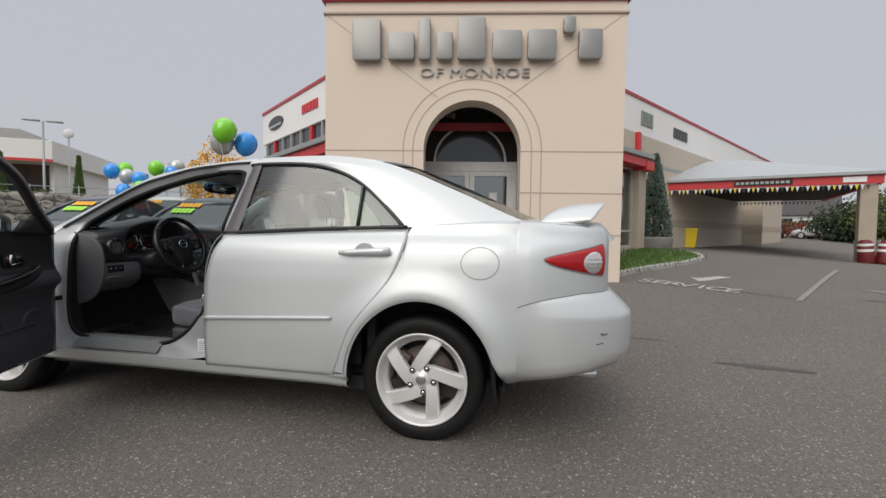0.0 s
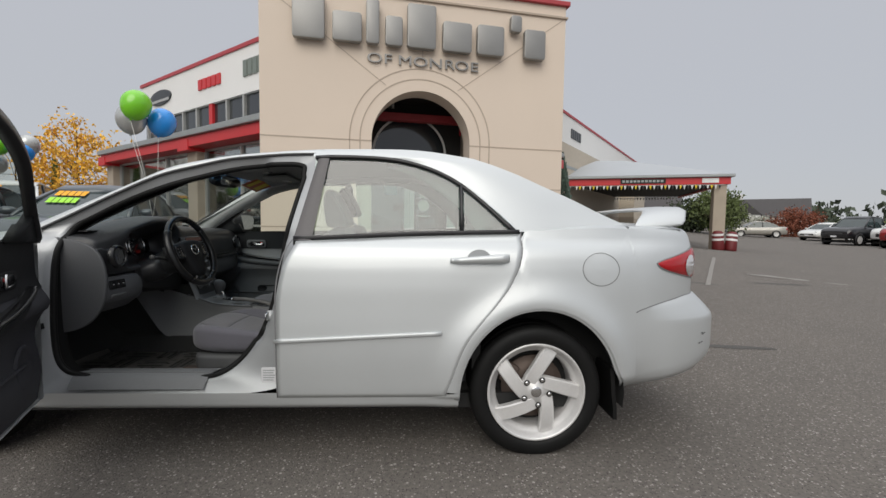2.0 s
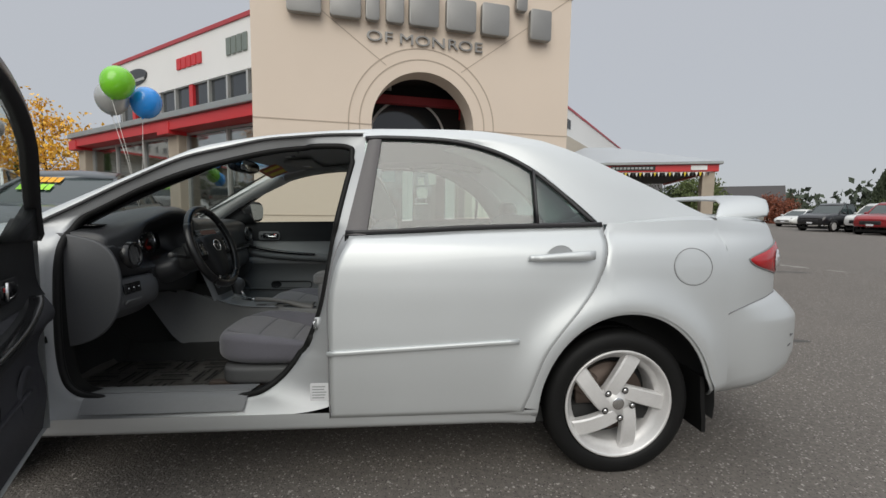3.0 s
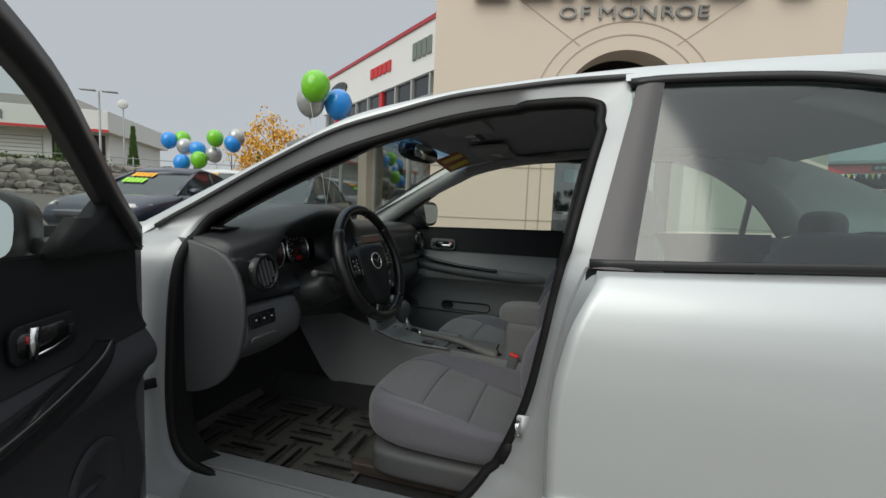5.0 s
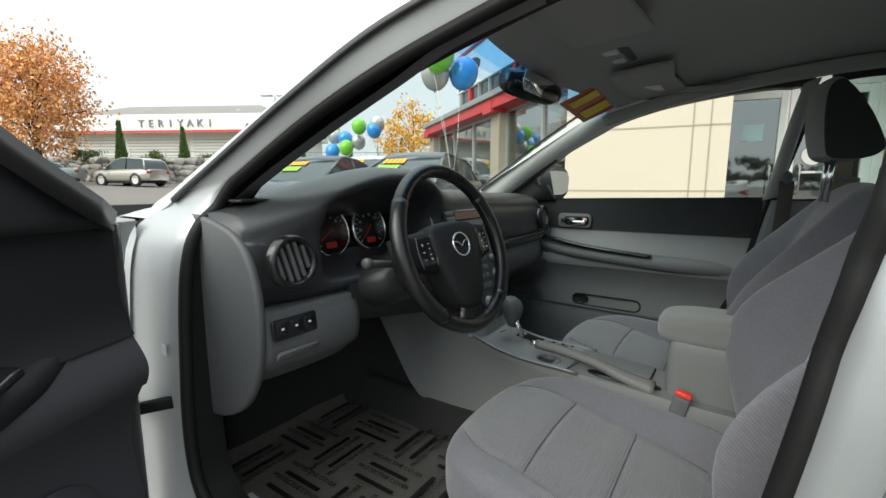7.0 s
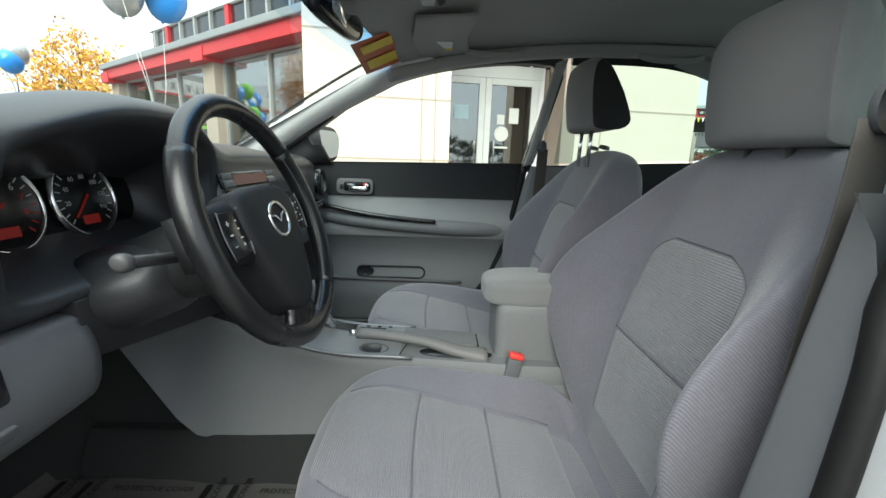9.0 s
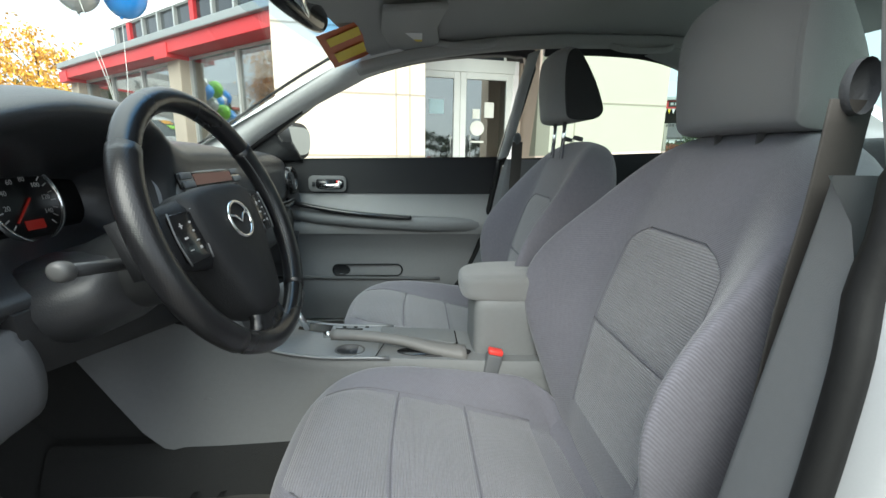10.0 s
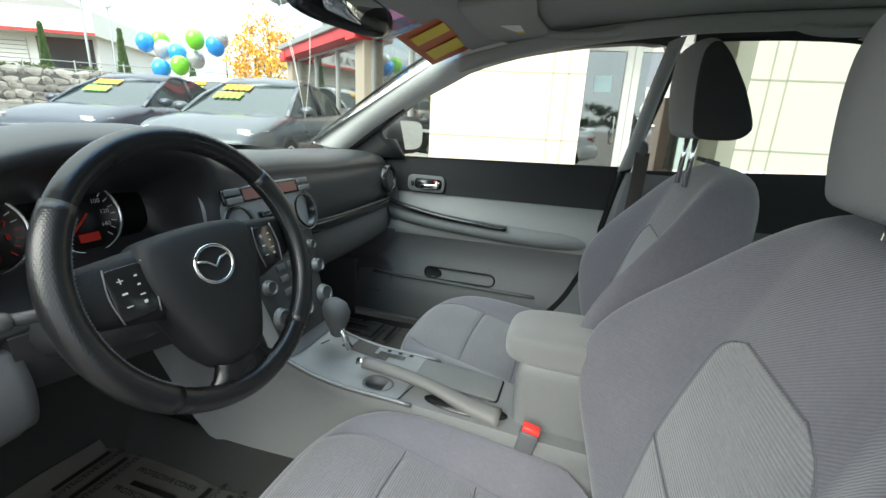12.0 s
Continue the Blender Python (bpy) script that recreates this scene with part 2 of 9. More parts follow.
def aggregate(m, cell, pale, dark):
    """Pale and dark stones of cell metres showing in a worn surface."""
    n, l = m.node_tree.nodes, m.node_tree.links
    co = [k for k in n if k.bl_idname == "ShaderNodeTexCoord"][0]
    base = n["Principled BSDF"].inputs["Base Color"]
    src = base.links[0].from_socket
    for size, low, high, shade in ((cell, 0.84, 0.93, pale), (cell * 0.8, 0.78, 0.88, dark), (cell * 1.6, 0.955, 0.98, pale)):
        cells = n.new("ShaderNodeTexVoronoi")
        cells.inputs["Scale"].default_value = 1 / size
        l.new(co.outputs["Object"], cells.inputs["Vector"])
        sep = n.new("ShaderNodeSeparateColor")
        l.new(cells.outputs["Color"], sep.inputs[0])
        pick = n.new("ShaderNodeMapRange")
        pick.inputs["From Min"].default_value, pick.inputs["From Max"].default_value = low, high
        l.new(sep.outputs["Red"], pick.inputs["Value"])
        near = n.new("ShaderNodeMapRange")
        near.inputs["From Min"].default_value, near.inputs["From Max"].default_value = 0.55, 0.3
        l.new(cells.outputs["Distance"], near.inputs["Value"])
        both = n.new("ShaderNodeMath")
        both.operation = "MULTIPLY"
        l.new(pick.outputs[0], both.inputs[0])
        l.new(near.outputs[0], both.inputs[1])
        mix = n.new("ShaderNodeMix")
        mix.data_type = "RGBA"
        mix.inputs["B"].default_value = (*shade, 1)
        l.new(both.outputs[0], mix.inputs["Factor"])
        l.new(src, mix.inputs["A"])
        src = mix.outputs["Result"]
    l.new(src, base)


aggregate(ASPHALT, 0.0095, (0.38, 0.355, 0.325), (0.045, 0.038, 0.033))
STUCCO = mat("cream_stucco", (0.715, 0.605, 0.503), 0.8, vary=0.05, scale=0.8, fine=0.04, fine_scale=150, bump=0.25, bump_scale=300)
STUCCO_DARK = mat("stucco_groove", (0.45, 0.37, 0.3), 0.9)
WHITE_WALL = mat("white_panel", (0.8, 0.79, 0.77), 0.6, vary=0.05, scale=0.5)
RED = mat("red_enamel", (0.56, 0.03, 0.035), 0.4, vary=0.12, scale=1.0)
DARK_RED = mat("red_trim", (0.42, 0.05, 0.06), 0.5)
GREY_METAL = mat("grey_flashing", (0.33, 0.35, 0.35), 0.45, 0.3, vary=0.12, scale=2)
SIGN_METAL = mat("brushed_sign_metal", (0.27, 0.265, 0.255), 0.42, 0.5, vary=0.1, scale=3)
WINDOW = mat("dark_window", (0.025, 0.03, 0.035), 0.06, vary=0.3, scale=0.6, spec=0.8, rough_vary=0.02)
FRAME = mat("aluminium_frame", (0.52, 0.52, 0.5), 0.4, 0.5)
WHITE_FRAME = mat("white_aluminium", (0.78, 0.78, 0.77), 0.4)
CONCRETE = mat("tan_concrete", (0.4, 0.34, 0.27), 0.85, vary=0.18, scale=2, bump=0.3)
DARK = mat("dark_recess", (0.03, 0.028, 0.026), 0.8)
SHOP_GLASS = glass("shop_glass", (0.5, 0.55, 0.55), 0.03, 0.3)


# ---- ground ----
def soft(t, w):
    """A ramp that begins softly at 0."""
    return 0.0 if t <= 0 else (t * t / (2 * w) if t < w else t - w / 2)


def ground_z(x, y):
    """The yard lies level by the car and rises to the showroom and to the far bank."""
    near = min(soft(y - 2.6, 2.0) * 0.075, 0.5) * min(max((14 + 0.8 * max(0.0, y - 16) - x) / 8, 0), 1) * min(max((x + 20) / 14, 0), 1)
    bank = soft(-x - 5.0, 4.0) * 0.04
    rise = min(soft(y - 24, 6.0) * 0.02, 1.0) * min(max((70 - x) / 20, 0), 1)
    return near + min(bank, 1.5) + rise


def ground_line(a, b, n):
    """Steps that are fine near the car and wide far off."""
    return [a * (abs(s) ** 2.6) if s < 0 else b * (s ** 2.6) for s in np.linspace(-1, 1, n)]


gx, gy = ground_line(-900, 900, 130), ground_line(-700, 1500, 130)
ground = shape("ground", sheet(129, 129, lambda u, v: (gx[round(u * 129)], gy[round(v * 129)], ground_z(gx[round(u * 129)], gy[round(v * 129)]))), ASPHALT)
tagged(ground, "grey worn asphalt yard with pale aggregate and dark stains", "ground", kind="structure")


def laid(name, outline, lift, material, label, category, kind="structure", n=1):
    """A thin flat patch that follows the ground."""
    bm = bmesh.new()
    vs = [bm.verts.new((x, y, 0)) for x, y in outline]
    bm.faces.new(vs)
    if n > 1:
        bmesh.ops.subdivide_edges(bm, edges=bm.edges, cuts=n, use_grid_fill=True)
    for v in bm.verts:
        v.co.z = ground_z(v.co.x, v.co.y) + lift
    bmesh.ops.triangulate(bm, faces=bm.faces)
    return tagged(shape(name, bm, material, smooth=False), label, category, kind=kind)


STAIN = mat("oil_stain", (0.075, 0.07, 0.065), 0.75, vary=0.3, scale=5, fine=0.2, fine_scale=60, bump=0.6, bump_scale=110)
ROAD_PAINT = mat("worn_road_paint", (0.42, 0.41, 0.385), 0.8, vary=0.35, scale=8, fine=0.3, fine_scale=40, bump=0.4)
WORN_PAINT = mat("ground_in_paint", (0.25, 0.237, 0.22), 0.85, vary=0.35, scale=14, fine=0.4, fine_scale=50, bump=0.6)
GRASS = mat("grass_soil", (0.07, 0.13, 0.025), 0.9, vary=0.3, scale=6)


def blot(cx, cy, rx, ry, seed, turn=0.0):
    rnd = random.Random(seed)
    out = []
    for i in range(18):
        a = 2 * math.pi * i / 18
        k = 0.75 + 0.5 * rnd.random()
        p, q = rx * k * math.cos(a), ry * k * math.sin(a)
        out.append((cx + p * math.cos(turn) - q * math.sin(turn), cy + p * math.sin(turn) + q * math.cos(turn)))
    return out


for i, (cx, cy, rx, ry) in enumerate(((2.3, 1.82, 0.3, 0.06), (3.2, 2.72, 0.26, 0.05), (1.5, 2.9, 0.3, 0.04), (4.1, 5.3, 0.62, 0.05), (5.6, 5.2, 0.5, 0.06), (1.62, 2.55, 0.16, 0.03))):
    laid("oil_stain", blot(cx, cy, rx, ry, i, -0.62 if i == 3 else -0.15), 0.003, STAIN, "dark oil stain on the asphalt", "stain")
for k, (qx, qy, ra, rb) in enumerate(((6.0, 5.9, 0.34, 0.1), (6.35, 5.62, 0.16, 0.09), (6.75, 5.3, 0.2, 0.05))):
    laid("pale_patch", blot(qx, qy, ra, rb, 40 + k, -0.6), 0.004, WORN_PAINT, "worn white painted mark on the asphalt", "road marking")
laid("painted_arrow", [(3.4, 6.42), (3.74, 6.6), (3.64, 6.64), (4.12, 6.92), (3.96, 7.04), (3.5, 6.74), (3.4, 6.82)], 0.004, ROAD_PAINT, "worn white arrow painted on the asphalt", "road marking")
laid("parking_line", [(4.2, 5.06), (4.26, 5.02), (6.68, 8.36), (6.62, 8.4)], 0.012, WORN_PAINT, "faded white parking line on the asphalt", "road marking", n=10)
for i, ch in enumerate("SERVICE"):
    px, py = 2.42 + 0.185 * i, 6.14 - 0.112 * i
    tagged(lettering("painted_letter", ch, 0.5, 0.004, ROAD_PAINT, None, pose(px, py, ground_z(px, py) + 0.012, 3.5, 0, -31), label="worn white letter painted on the asphalt"), category="road marking", group="service lettering")

# a lawn with its kerb by the showroom
lawn_edge = spline([(2.05, 6.6), (2.6, 7.3), (3.3, 8.0), (3.95, 8.65), (4.5, 9.5), (4.6, 10.5), (4.4, 11.6)], 26)
lawn_back = spline([(1.6, 7.0), (1.8, 7.8), (2.2, 8.8), (2.6, 9.8), (3.0, 10.6), (3.4, 11.3), (3.7, 11.9)], 26)
lawn = shape("lawn", sheet(25, 4, lambda u, v: (lambda a, b: (a.x + (b.x - a.x) * v, a.y + (b.y - a.y) * v, ground_z(a.x, a.y) + 0.07 + 0.03 * math.sin(math.pi * v)))(lawn_edge[round(u * 25)], lawn_back[round(u * 25)])), GRASS)
tagged(lawn, "strip of short green grass beside the showroom", "lawn", kind="structure")
blades = bmesh.new()
rnd = random.Random(5)
for _ in range(2600):
    i, v = rnd.randrange(26), rnd.random()
    a, b = lawn_edge[i], lawn_back[i]
    p = a.lerp(b, v) + Vector((rnd.uniform(-0.25, 0.25), rnd.uniform(-0.25, 0.25)))
    z, t, h = ground_z(p.x, p.y) + 0.07, rnd.uniform(0, 6.28), rnd.uniform(0.04, 0.1)
    d = Vector((math.cos(t), math.sin(t), 0)) * 0.012
    q = [Vector((p.x, p.y, z)) - d, Vector((p.x, p.y, z)) + d, Vector((p.x + rnd.uniform(-0.03, 0.03), p.y, z + h))]
    blades.faces.new([blades.verts.new(c) for c in q])
tagged(shape("grass_blades", blades, GRASS, smooth=False), "short green grass blades on the lawn", "grass", kind="stuff")
KERB = mat("kerb_concrete", (0.33, 0.32, 0.3), 0.85, vary=0.25, scale=4, bump=0.4)
kerb = sweep([(p.x, p.y, ground_z(p.x, p.y) + 0.02) for p in lawn_edge], rounded(0.15, 0.15, 0.03, 3))
tagged(shape("kerb", kerb, KERB), "weathered grey concrete kerb round the lawn", "kerb", kind="structure")

# ---- showroom tower ----
tower = thing("showroom_tower", "cream stucco entrance tower with an arched porch and metal sign letters", "building", pose(-1.443, 5.44, 0, 0, 0, 9.8))
UC, AR, SPRING = 0.88, 0.85, 2.48
arch = [(UC + AR * math.cos(math.pi * i / 32), SPRING + AR * math.sin(math.pi * i / 32)) for i in range(33)]
front = [(-1.72, -0.3), (UC - AR, -0.3)] + arch[::-1] + [(UC + AR, -0.3), (3.5, -0.3), (3.5, 5.02), (-1.72, 5.02)]
UP = Matrix(((1, 0, 0, 0), (0, 0, -1, 0), (0, 1, 0, 0), (0, 0, 0, 1)))
shape("front_wall", plate(front, -0.42, UP), STUCCO, tower, smooth=False)
for name, x0, x1 in (("side_wall", -1.72, -1.42), ("side_wall", 3.2, 3.5)):
    shape(name, box(x0, x1, 0.42, 6.0, -0.3, 5.02), STUCCO, tower, smooth=False)
shape("back_wall", box(-1.42, 3.2, 5.7, 6.0, -0.3, 5.02), STUCCO, tower, smooth=False)
shape("roof", box(-1.5, 3.3, 0.3, 5.8, 4.7, 4.8), GREY_METAL, tower, smooth=False)
shape("cornice", box(-1.78, 3.56, -0.06, 6.05, 5.02, 5.1, 0.01), DARK_RED, tower, "dull red metal coping", smooth=False)
shape("cornice_band", box(-1.755, 3.535, -0.035, 6.02, 4.8, 4.84, 0.008), STUCCO_DARK, tower, smooth=False)


def groove(pts, r=0.009):
    return sweep([(u, -0.001, z) for u, z in pts], [(-r, -0.004), (r, -0.004), (r, 0.004), (-r, 0.004)], up=(0, 1, 0))


for rad in (1.04, 1.21):
    ring = [(UC + rad, 0.3), (UC + rad, 1.4)] + [(UC + rad * math.cos(math.pi * i / 40), SPRING + rad * math.sin(math.pi * i / 40)) for i in range(41)] + [(UC - rad, 1.4), (UC - rad, 0.3)]
    shape("groove", groove(ring), STUCCO_DARK, tower, smooth=False)
for z in (2.45, 1.73, 1.0):
    for a, b in ((-1.72, UC - AR), (UC + AR, 3.5)):
        shape("groove", groove([(a, z), (b, z)]), STUCCO_DARK, tower, smooth=False)
for s in (-1, 1):
    shape("groove", groove([(UC + s * 0.62, SPRING + 0.9), (UC + s * 2.56, 4.78)], 0.006), STUCCO_DARK, tower, smooth=False)
shape("groove", groove([(UC, SPRING + 1.3), (UC, 4.8)], 0.005), STUCCO_DARK, tower, smooth=False)

# the dealer's name stands as plain metal slabs, one for each letter
slabs = ((-1.21, -0.72, 3.97, 4.67), (-0.6, -0.14, 3.98, 4.44), (-0.07, 0.14, 3.98, 4.68), (0.24, 0.52, 3.98, 4.45), (0.6, 1.08, 3.98, 4.69),
         (1.2, 1.7, 3.98, 4.47), (1.8, 2.28, 3.98, 4.48), (2.4, 2.6, 4.42, 4.7), (2.66, 3.05, 3.99, 4.49))
for a, b, z0, z1 in slabs:
    w, h = b - a, z1 - z0
    ob = shape("sign_slab", plate(rounded(w, h, 0.05), 0.09, pose((a + b) / 2, -0.06, (z0 + z1) / 2) @ UP, 0.012), SIGN_METAL, tower, "brushed metal sign slab", smooth="angle")
    for k in (-0.25, 0.25):
        shape("stand_off", lathe([(0.012, 0), (0.012, 0.06)], 8, pose((a + b) / 2 + k * w, -0.06, (z0 + z1) / 2, -90)), GREY_METAL, ob, smooth=True)
spelled("sign_letter", "OF MONROE", 0.225, 0.03, SIGN_METAL, tower, pose(0.9, -0.03, 3.72, 90) @ Matrix.Diagonal((1.45, 1, 1, 1)), "brushed metal sign letter")

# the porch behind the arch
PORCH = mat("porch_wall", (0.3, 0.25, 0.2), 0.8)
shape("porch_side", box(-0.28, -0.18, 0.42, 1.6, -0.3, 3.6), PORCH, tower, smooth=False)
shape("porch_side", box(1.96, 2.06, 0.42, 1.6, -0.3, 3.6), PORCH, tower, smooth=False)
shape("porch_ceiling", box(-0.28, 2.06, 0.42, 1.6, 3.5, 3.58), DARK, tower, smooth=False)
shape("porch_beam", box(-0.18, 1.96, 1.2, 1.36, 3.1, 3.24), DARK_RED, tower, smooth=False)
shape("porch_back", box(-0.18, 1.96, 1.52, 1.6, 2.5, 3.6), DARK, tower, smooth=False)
fan = [(UC + 0.74 * math.cos(math.pi * i / 24), 2.5 + 0.74 * math.sin(math.pi * i / 24)) for i in range(25)]
shape("fanlight", plate(fan, 0.02, pose(0, 1.5, 0) @ UP), WINDOW, tower, "dark semicircular window above the doors", smooth=False)
shape("fanlight_rim", sweep([(u, 1.5, z) for u, z in fan], rounded(0.05, 0.05, 0.01, 2), up=(0, 1, 0)), WHITE_FRAME, tower, smooth=False)
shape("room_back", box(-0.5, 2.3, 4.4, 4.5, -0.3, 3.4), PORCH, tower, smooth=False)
shape("door_head", box(-0.1, 1.86, 1.46, 1.56, 2.3, 2.5, 0.01), WHITE_FRAME, tower, smooth=False)
for a, b in ((-0.1, 0.0), (1.76, 1.86)):
    shape("door_post", box(a, b, 1.46, 1.56, 0, 2.3, 0.006), WHITE_FRAME, tower, smooth=False)
for a, b in ((0.0, 0.878), (0.882, 1.76)):
    leaf = shape("glass_door", box(a + 0.1, b - 0.1, 1.5, 1.52, 0.25, 2.2), SHOP_GLASS, tower, "white-framed glass entrance door", smooth=False)
    for x0, x1, z0, z1 in ((a, a + 0.1, 0.02, 2.3), (b - 0.1, b, 0.02, 2.3), (a + 0.1, b - 0.1, 0.02, 0.25), (a + 0.1, b - 0.1, 2.2, 2.3)):
        shape("stile", box(x0, x1, 1.47, 1.54, z0, z1, 0.008), WHITE_FRAME, leaf, smooth=False)
    x = b - 0.16 if a < 0.5 else a + 0.16
    shape("pull_handle", sweep([(x, 1.46, 0.95), (x, 1.41, 0.98), (x, 1.41, 1.3), (x, 1.46, 1.33)], disc_ring(0.012, 8)), FRAME, leaf)
STICKER = mat("blue_notice", (0.45, 0.6, 0.66), 0.5)
PAPER = mat("notice_paper", (0.75, 0.74, 0.7), 0.6)
for x0, x1, z0, z1, m in ((0.38, 0.62, 1.66, 1.88, STICKER), (1.1, 1.22, 1.6, 1.75, PAPER), (1.3, 1.46, 1.62, 1.86, PAPER), (1.06, 1.3, 1.22, 1.25, PAPER)):
    shape("door_notice", box(x0, x1, 1.494, 1.499, z0, z1), m, tower, smooth=False)
shape("round_notice", lathe([(0, 0), (0.12, 0), (0.12, 0.004), (0, 0.004)], 24, pose(1.18, 1.494, 1.45, 90)), PAPER, tower, smooth=False)


# ---- showroom wings ----
def wing(name, place, x0, x1, front, columns, label, upper_end):
    """A shop front with a low eave and, set back, a clerestory with a white sign band. front: +1 or -1, the side it faces."""
    w = thing(name, label, "building", place)
    f = front

    def blk(part, a, b, y0, y1, z0, z1, m, bev=0.0, lab=""):
        lo, hi = sorted((f * y0, f * y1))
        return shape(part, box(a, b, lo, hi, z0, z1, bev), m, w, lab, smooth=False)
    blk("plinth", x0, x1, -0.25, 0.0, -0.4, 0.5, CONCRETE)
    blk("gutter", x0 - 0.1, x1 + 0.15, -0.2, 0.42, 3.1, 3.24, GREY_METAL, 0.02)
    blk("red_fascia", x0 - 0.05, x1 + 0.1, -0.2, 0.34, 2.86, 3.1, RED, 0.01)
    bm = mesh_of([(x0, f * 0.4, 3.245), (x1, f * 0.4, 3.245), (x1, f * -1.0, 3.5), (x0, f * -1.0, 3.5)], [(0, 1, 2, 3)])
    shape("eave_roof", bm, GREY_METAL, w, smooth=False)
    span = (x1 - x0) / columns
    for i in range(columns + 1):
        cx = x0 + span * i
        blk("column", cx - 0.24, cx + 0.24, -0.3, 0.14, -0.4, 2.86, CONCRETE, 0.02)
        blk("column_cap", cx - 0.27, cx + 0.27, -0.3, 0.36, 2.78, 3.05, RED, 0.01)
    for i in range(columns):
        a, b = x0 + span * i + 0.24, x0 + span * (i + 1) - 0.24
        pane = blk("shop_window", a, b, -0.12, -0.1, 0.5, 2.86, SHOP_GLASS)
        for k in range(4):
            x = a + (b - a) * k / 3
            shape("mullion", box(x - 0.03, x + 0.03, min(f * -0.16, f * -0.05), max(f * -0.16, f * -0.05), 0.5, 2.86), FRAME, pane, smooth=False)
        for z in (0.5, 0.95, 2.8):
            shape("rail", box(a, b, min(f * -0.155, f * -0.055), max(f * -0.155, f * -0.055), z, z + 0.05), FRAME, pane, smooth=False)
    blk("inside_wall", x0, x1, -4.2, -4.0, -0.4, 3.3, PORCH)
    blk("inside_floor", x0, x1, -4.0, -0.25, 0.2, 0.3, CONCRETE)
    blk("upper_wall", x0, upper_end, -1.25, -1.0, 3.4, 3.5, WHITE_WALL)
    blk("sign_band", x0, upper_end, -1.3, -0.98, 4.42, 5.6, WHITE_WALL)
    blk("coping", x0, upper_end + 0.04, -1.34, -0.94, 5.6, 5.7, DARK_RED)
    blk("upper_end_wall", upper_end - 0.2, upper_end, -7.0, -1.3, 3.3, 5.6, WHITE_WALL)
    blk("end_wall", x1 - 0.25, x1, -7.0, -0.3, -0.4, 3.3, CONCRETE)
    x, i = x0, 0
    while x < upper_end - 0.2:
        b = min(x + 0.85, upper_end)
        pane = blk("clerestory_pane", x + 0.04, b - 0.04, -1.12, -1.08, 3.5, 4.42, WINDOW)
        m, wd = (RED, 0.09) if i % 4 == 0 else (FRAME, 0.035)
        shape("post", box(x - wd, x + wd, min(f * -1.18, f * -1.0), max(f * -1.18, f * -1.0), 3.5, 4.42), m, pane, smooth=False)
        x, i = x + 0.85, i + 1
    blk("clerestory_sill", x0, upper_end, -1.2, -0.97, 3.4, 3.52, GREY_METAL)
    return w


EMBLEM = mat("emblem_black", (0.04, 0.045, 0.05), 0.4)
EMBLEM_GREY = mat("emblem_grey", (0.22, 0.25, 0.22), 0.4, 0.4)
left_wing = wing("showroom_wing", pose(-3.1, 6.95, 0, 0, 0, 142.2), -1.5, 9.5, 1, 2, "showroom wing with red fascia, glass front and white sign band", 9.9)
right_wing = wing("showroom_wing", pose(3.2, 11.6, 0.15, 0, 0, 53.8), -5.0, 0.65, -1, 2, "showroom wing with red fascia, glass front and white sign band", 26.0)


def badge(w, f, x, z, wd, ht, m, bars):
    for i in range(bars):
        a = x - wd / 2 + wd * i / bars
        lo, hi = sorted((f * -0.98, f * -0.94))
        shape("sign_bar", box(a, a + wd / bars * 0.8, lo, hi, z - ht / 2, z + ht / 2, 0.012), m, w, smooth=False)


badge(left_wing, 1, 5.3, 5.02, 1.3, 0.3, RED, 5)
badge(left_wing, 1, 3.1, 5.05, 0.9, 0.42, EMBLEM_GREY, 4)
oval = [(0.75 * math.cos(2 * math.pi * i / 28), 0.24 * math.sin(2 * math.pi * i / 28)) for i in range(28)]
shape("emblem", plate(oval, 0.05, pose(8.4, -0.98, 5.05) @ Matrix(((-1, 0, 0, 0), (0, 0, 1, 0), (0, 1, 0, 0), (0, 0, 0, 1))), 0.01), EMBLEM, left_wing, "dark oval emblem with a pale band", smooth=False)
shape("emblem_band", box(7.75, 9.0, -0.93, -0.915, 4.9, 4.98), FRAME, left_wing, smooth=False)
badge(right_wing, -1, 3.4, 5.0, 1.0, 0.5, EMBLEM_GREY, 4)
badge(right_wing, -1, 6.6, 4.95, 1.5, 0.4, EMBLEM, 5)
shape("blank_wall", box(0.65, 26.0, 0.98, 1.25, -0.5, 4.42), mat("beige_wall", (0.5, 0.44, 0.36), 0.8), right_wing, smooth=False)
shape("wall_band", box(0.65, 26.0, 0.96, 0.98, 1.2, 1.5), CONCRETE, right_wing, smooth=False)
shape("corner_post", box(2.5, 2.72, 0.85, 1.0, -0.4, 4.42), RED, right_wing, smooth=False)


# ---- the silver sedan ----
def paint(name, color):
    return mat(name, color, 0.44, 0.5, vary=0.03, scale=3, fine=0.035, fine_scale=600, coat=0.4, rough_vary=0.04)


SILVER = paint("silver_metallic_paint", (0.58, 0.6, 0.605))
# the body silver again, darkened: shade on the frame is in the colour
SHADED_SILVER = mat("shaded_silver_paint", (0.41, 0.42, 0.43), 0.45, 0.5, vary=0.06, scale=5, fine=0.03, fine_scale=600, coat=0.2)
RUBBER = mat("black_rubber", (0.009, 0.009, 0.009), 0.55, vary=0.25, scale=8, bump=0.06, spec=0.2)
TRIM_BLACK = mat("black_trim", (0.022, 0.021, 0.023), 0.38, vary=0.1, scale=6)
PILLAR_GREY = mat("pillar_film", (0.075, 0.068, 0.072), 0.35, vary=0.08, scale=5)
CHROME = mat("chrome", (0.75, 0.75, 0.75), 0.12, 1.0, vary=0.05)
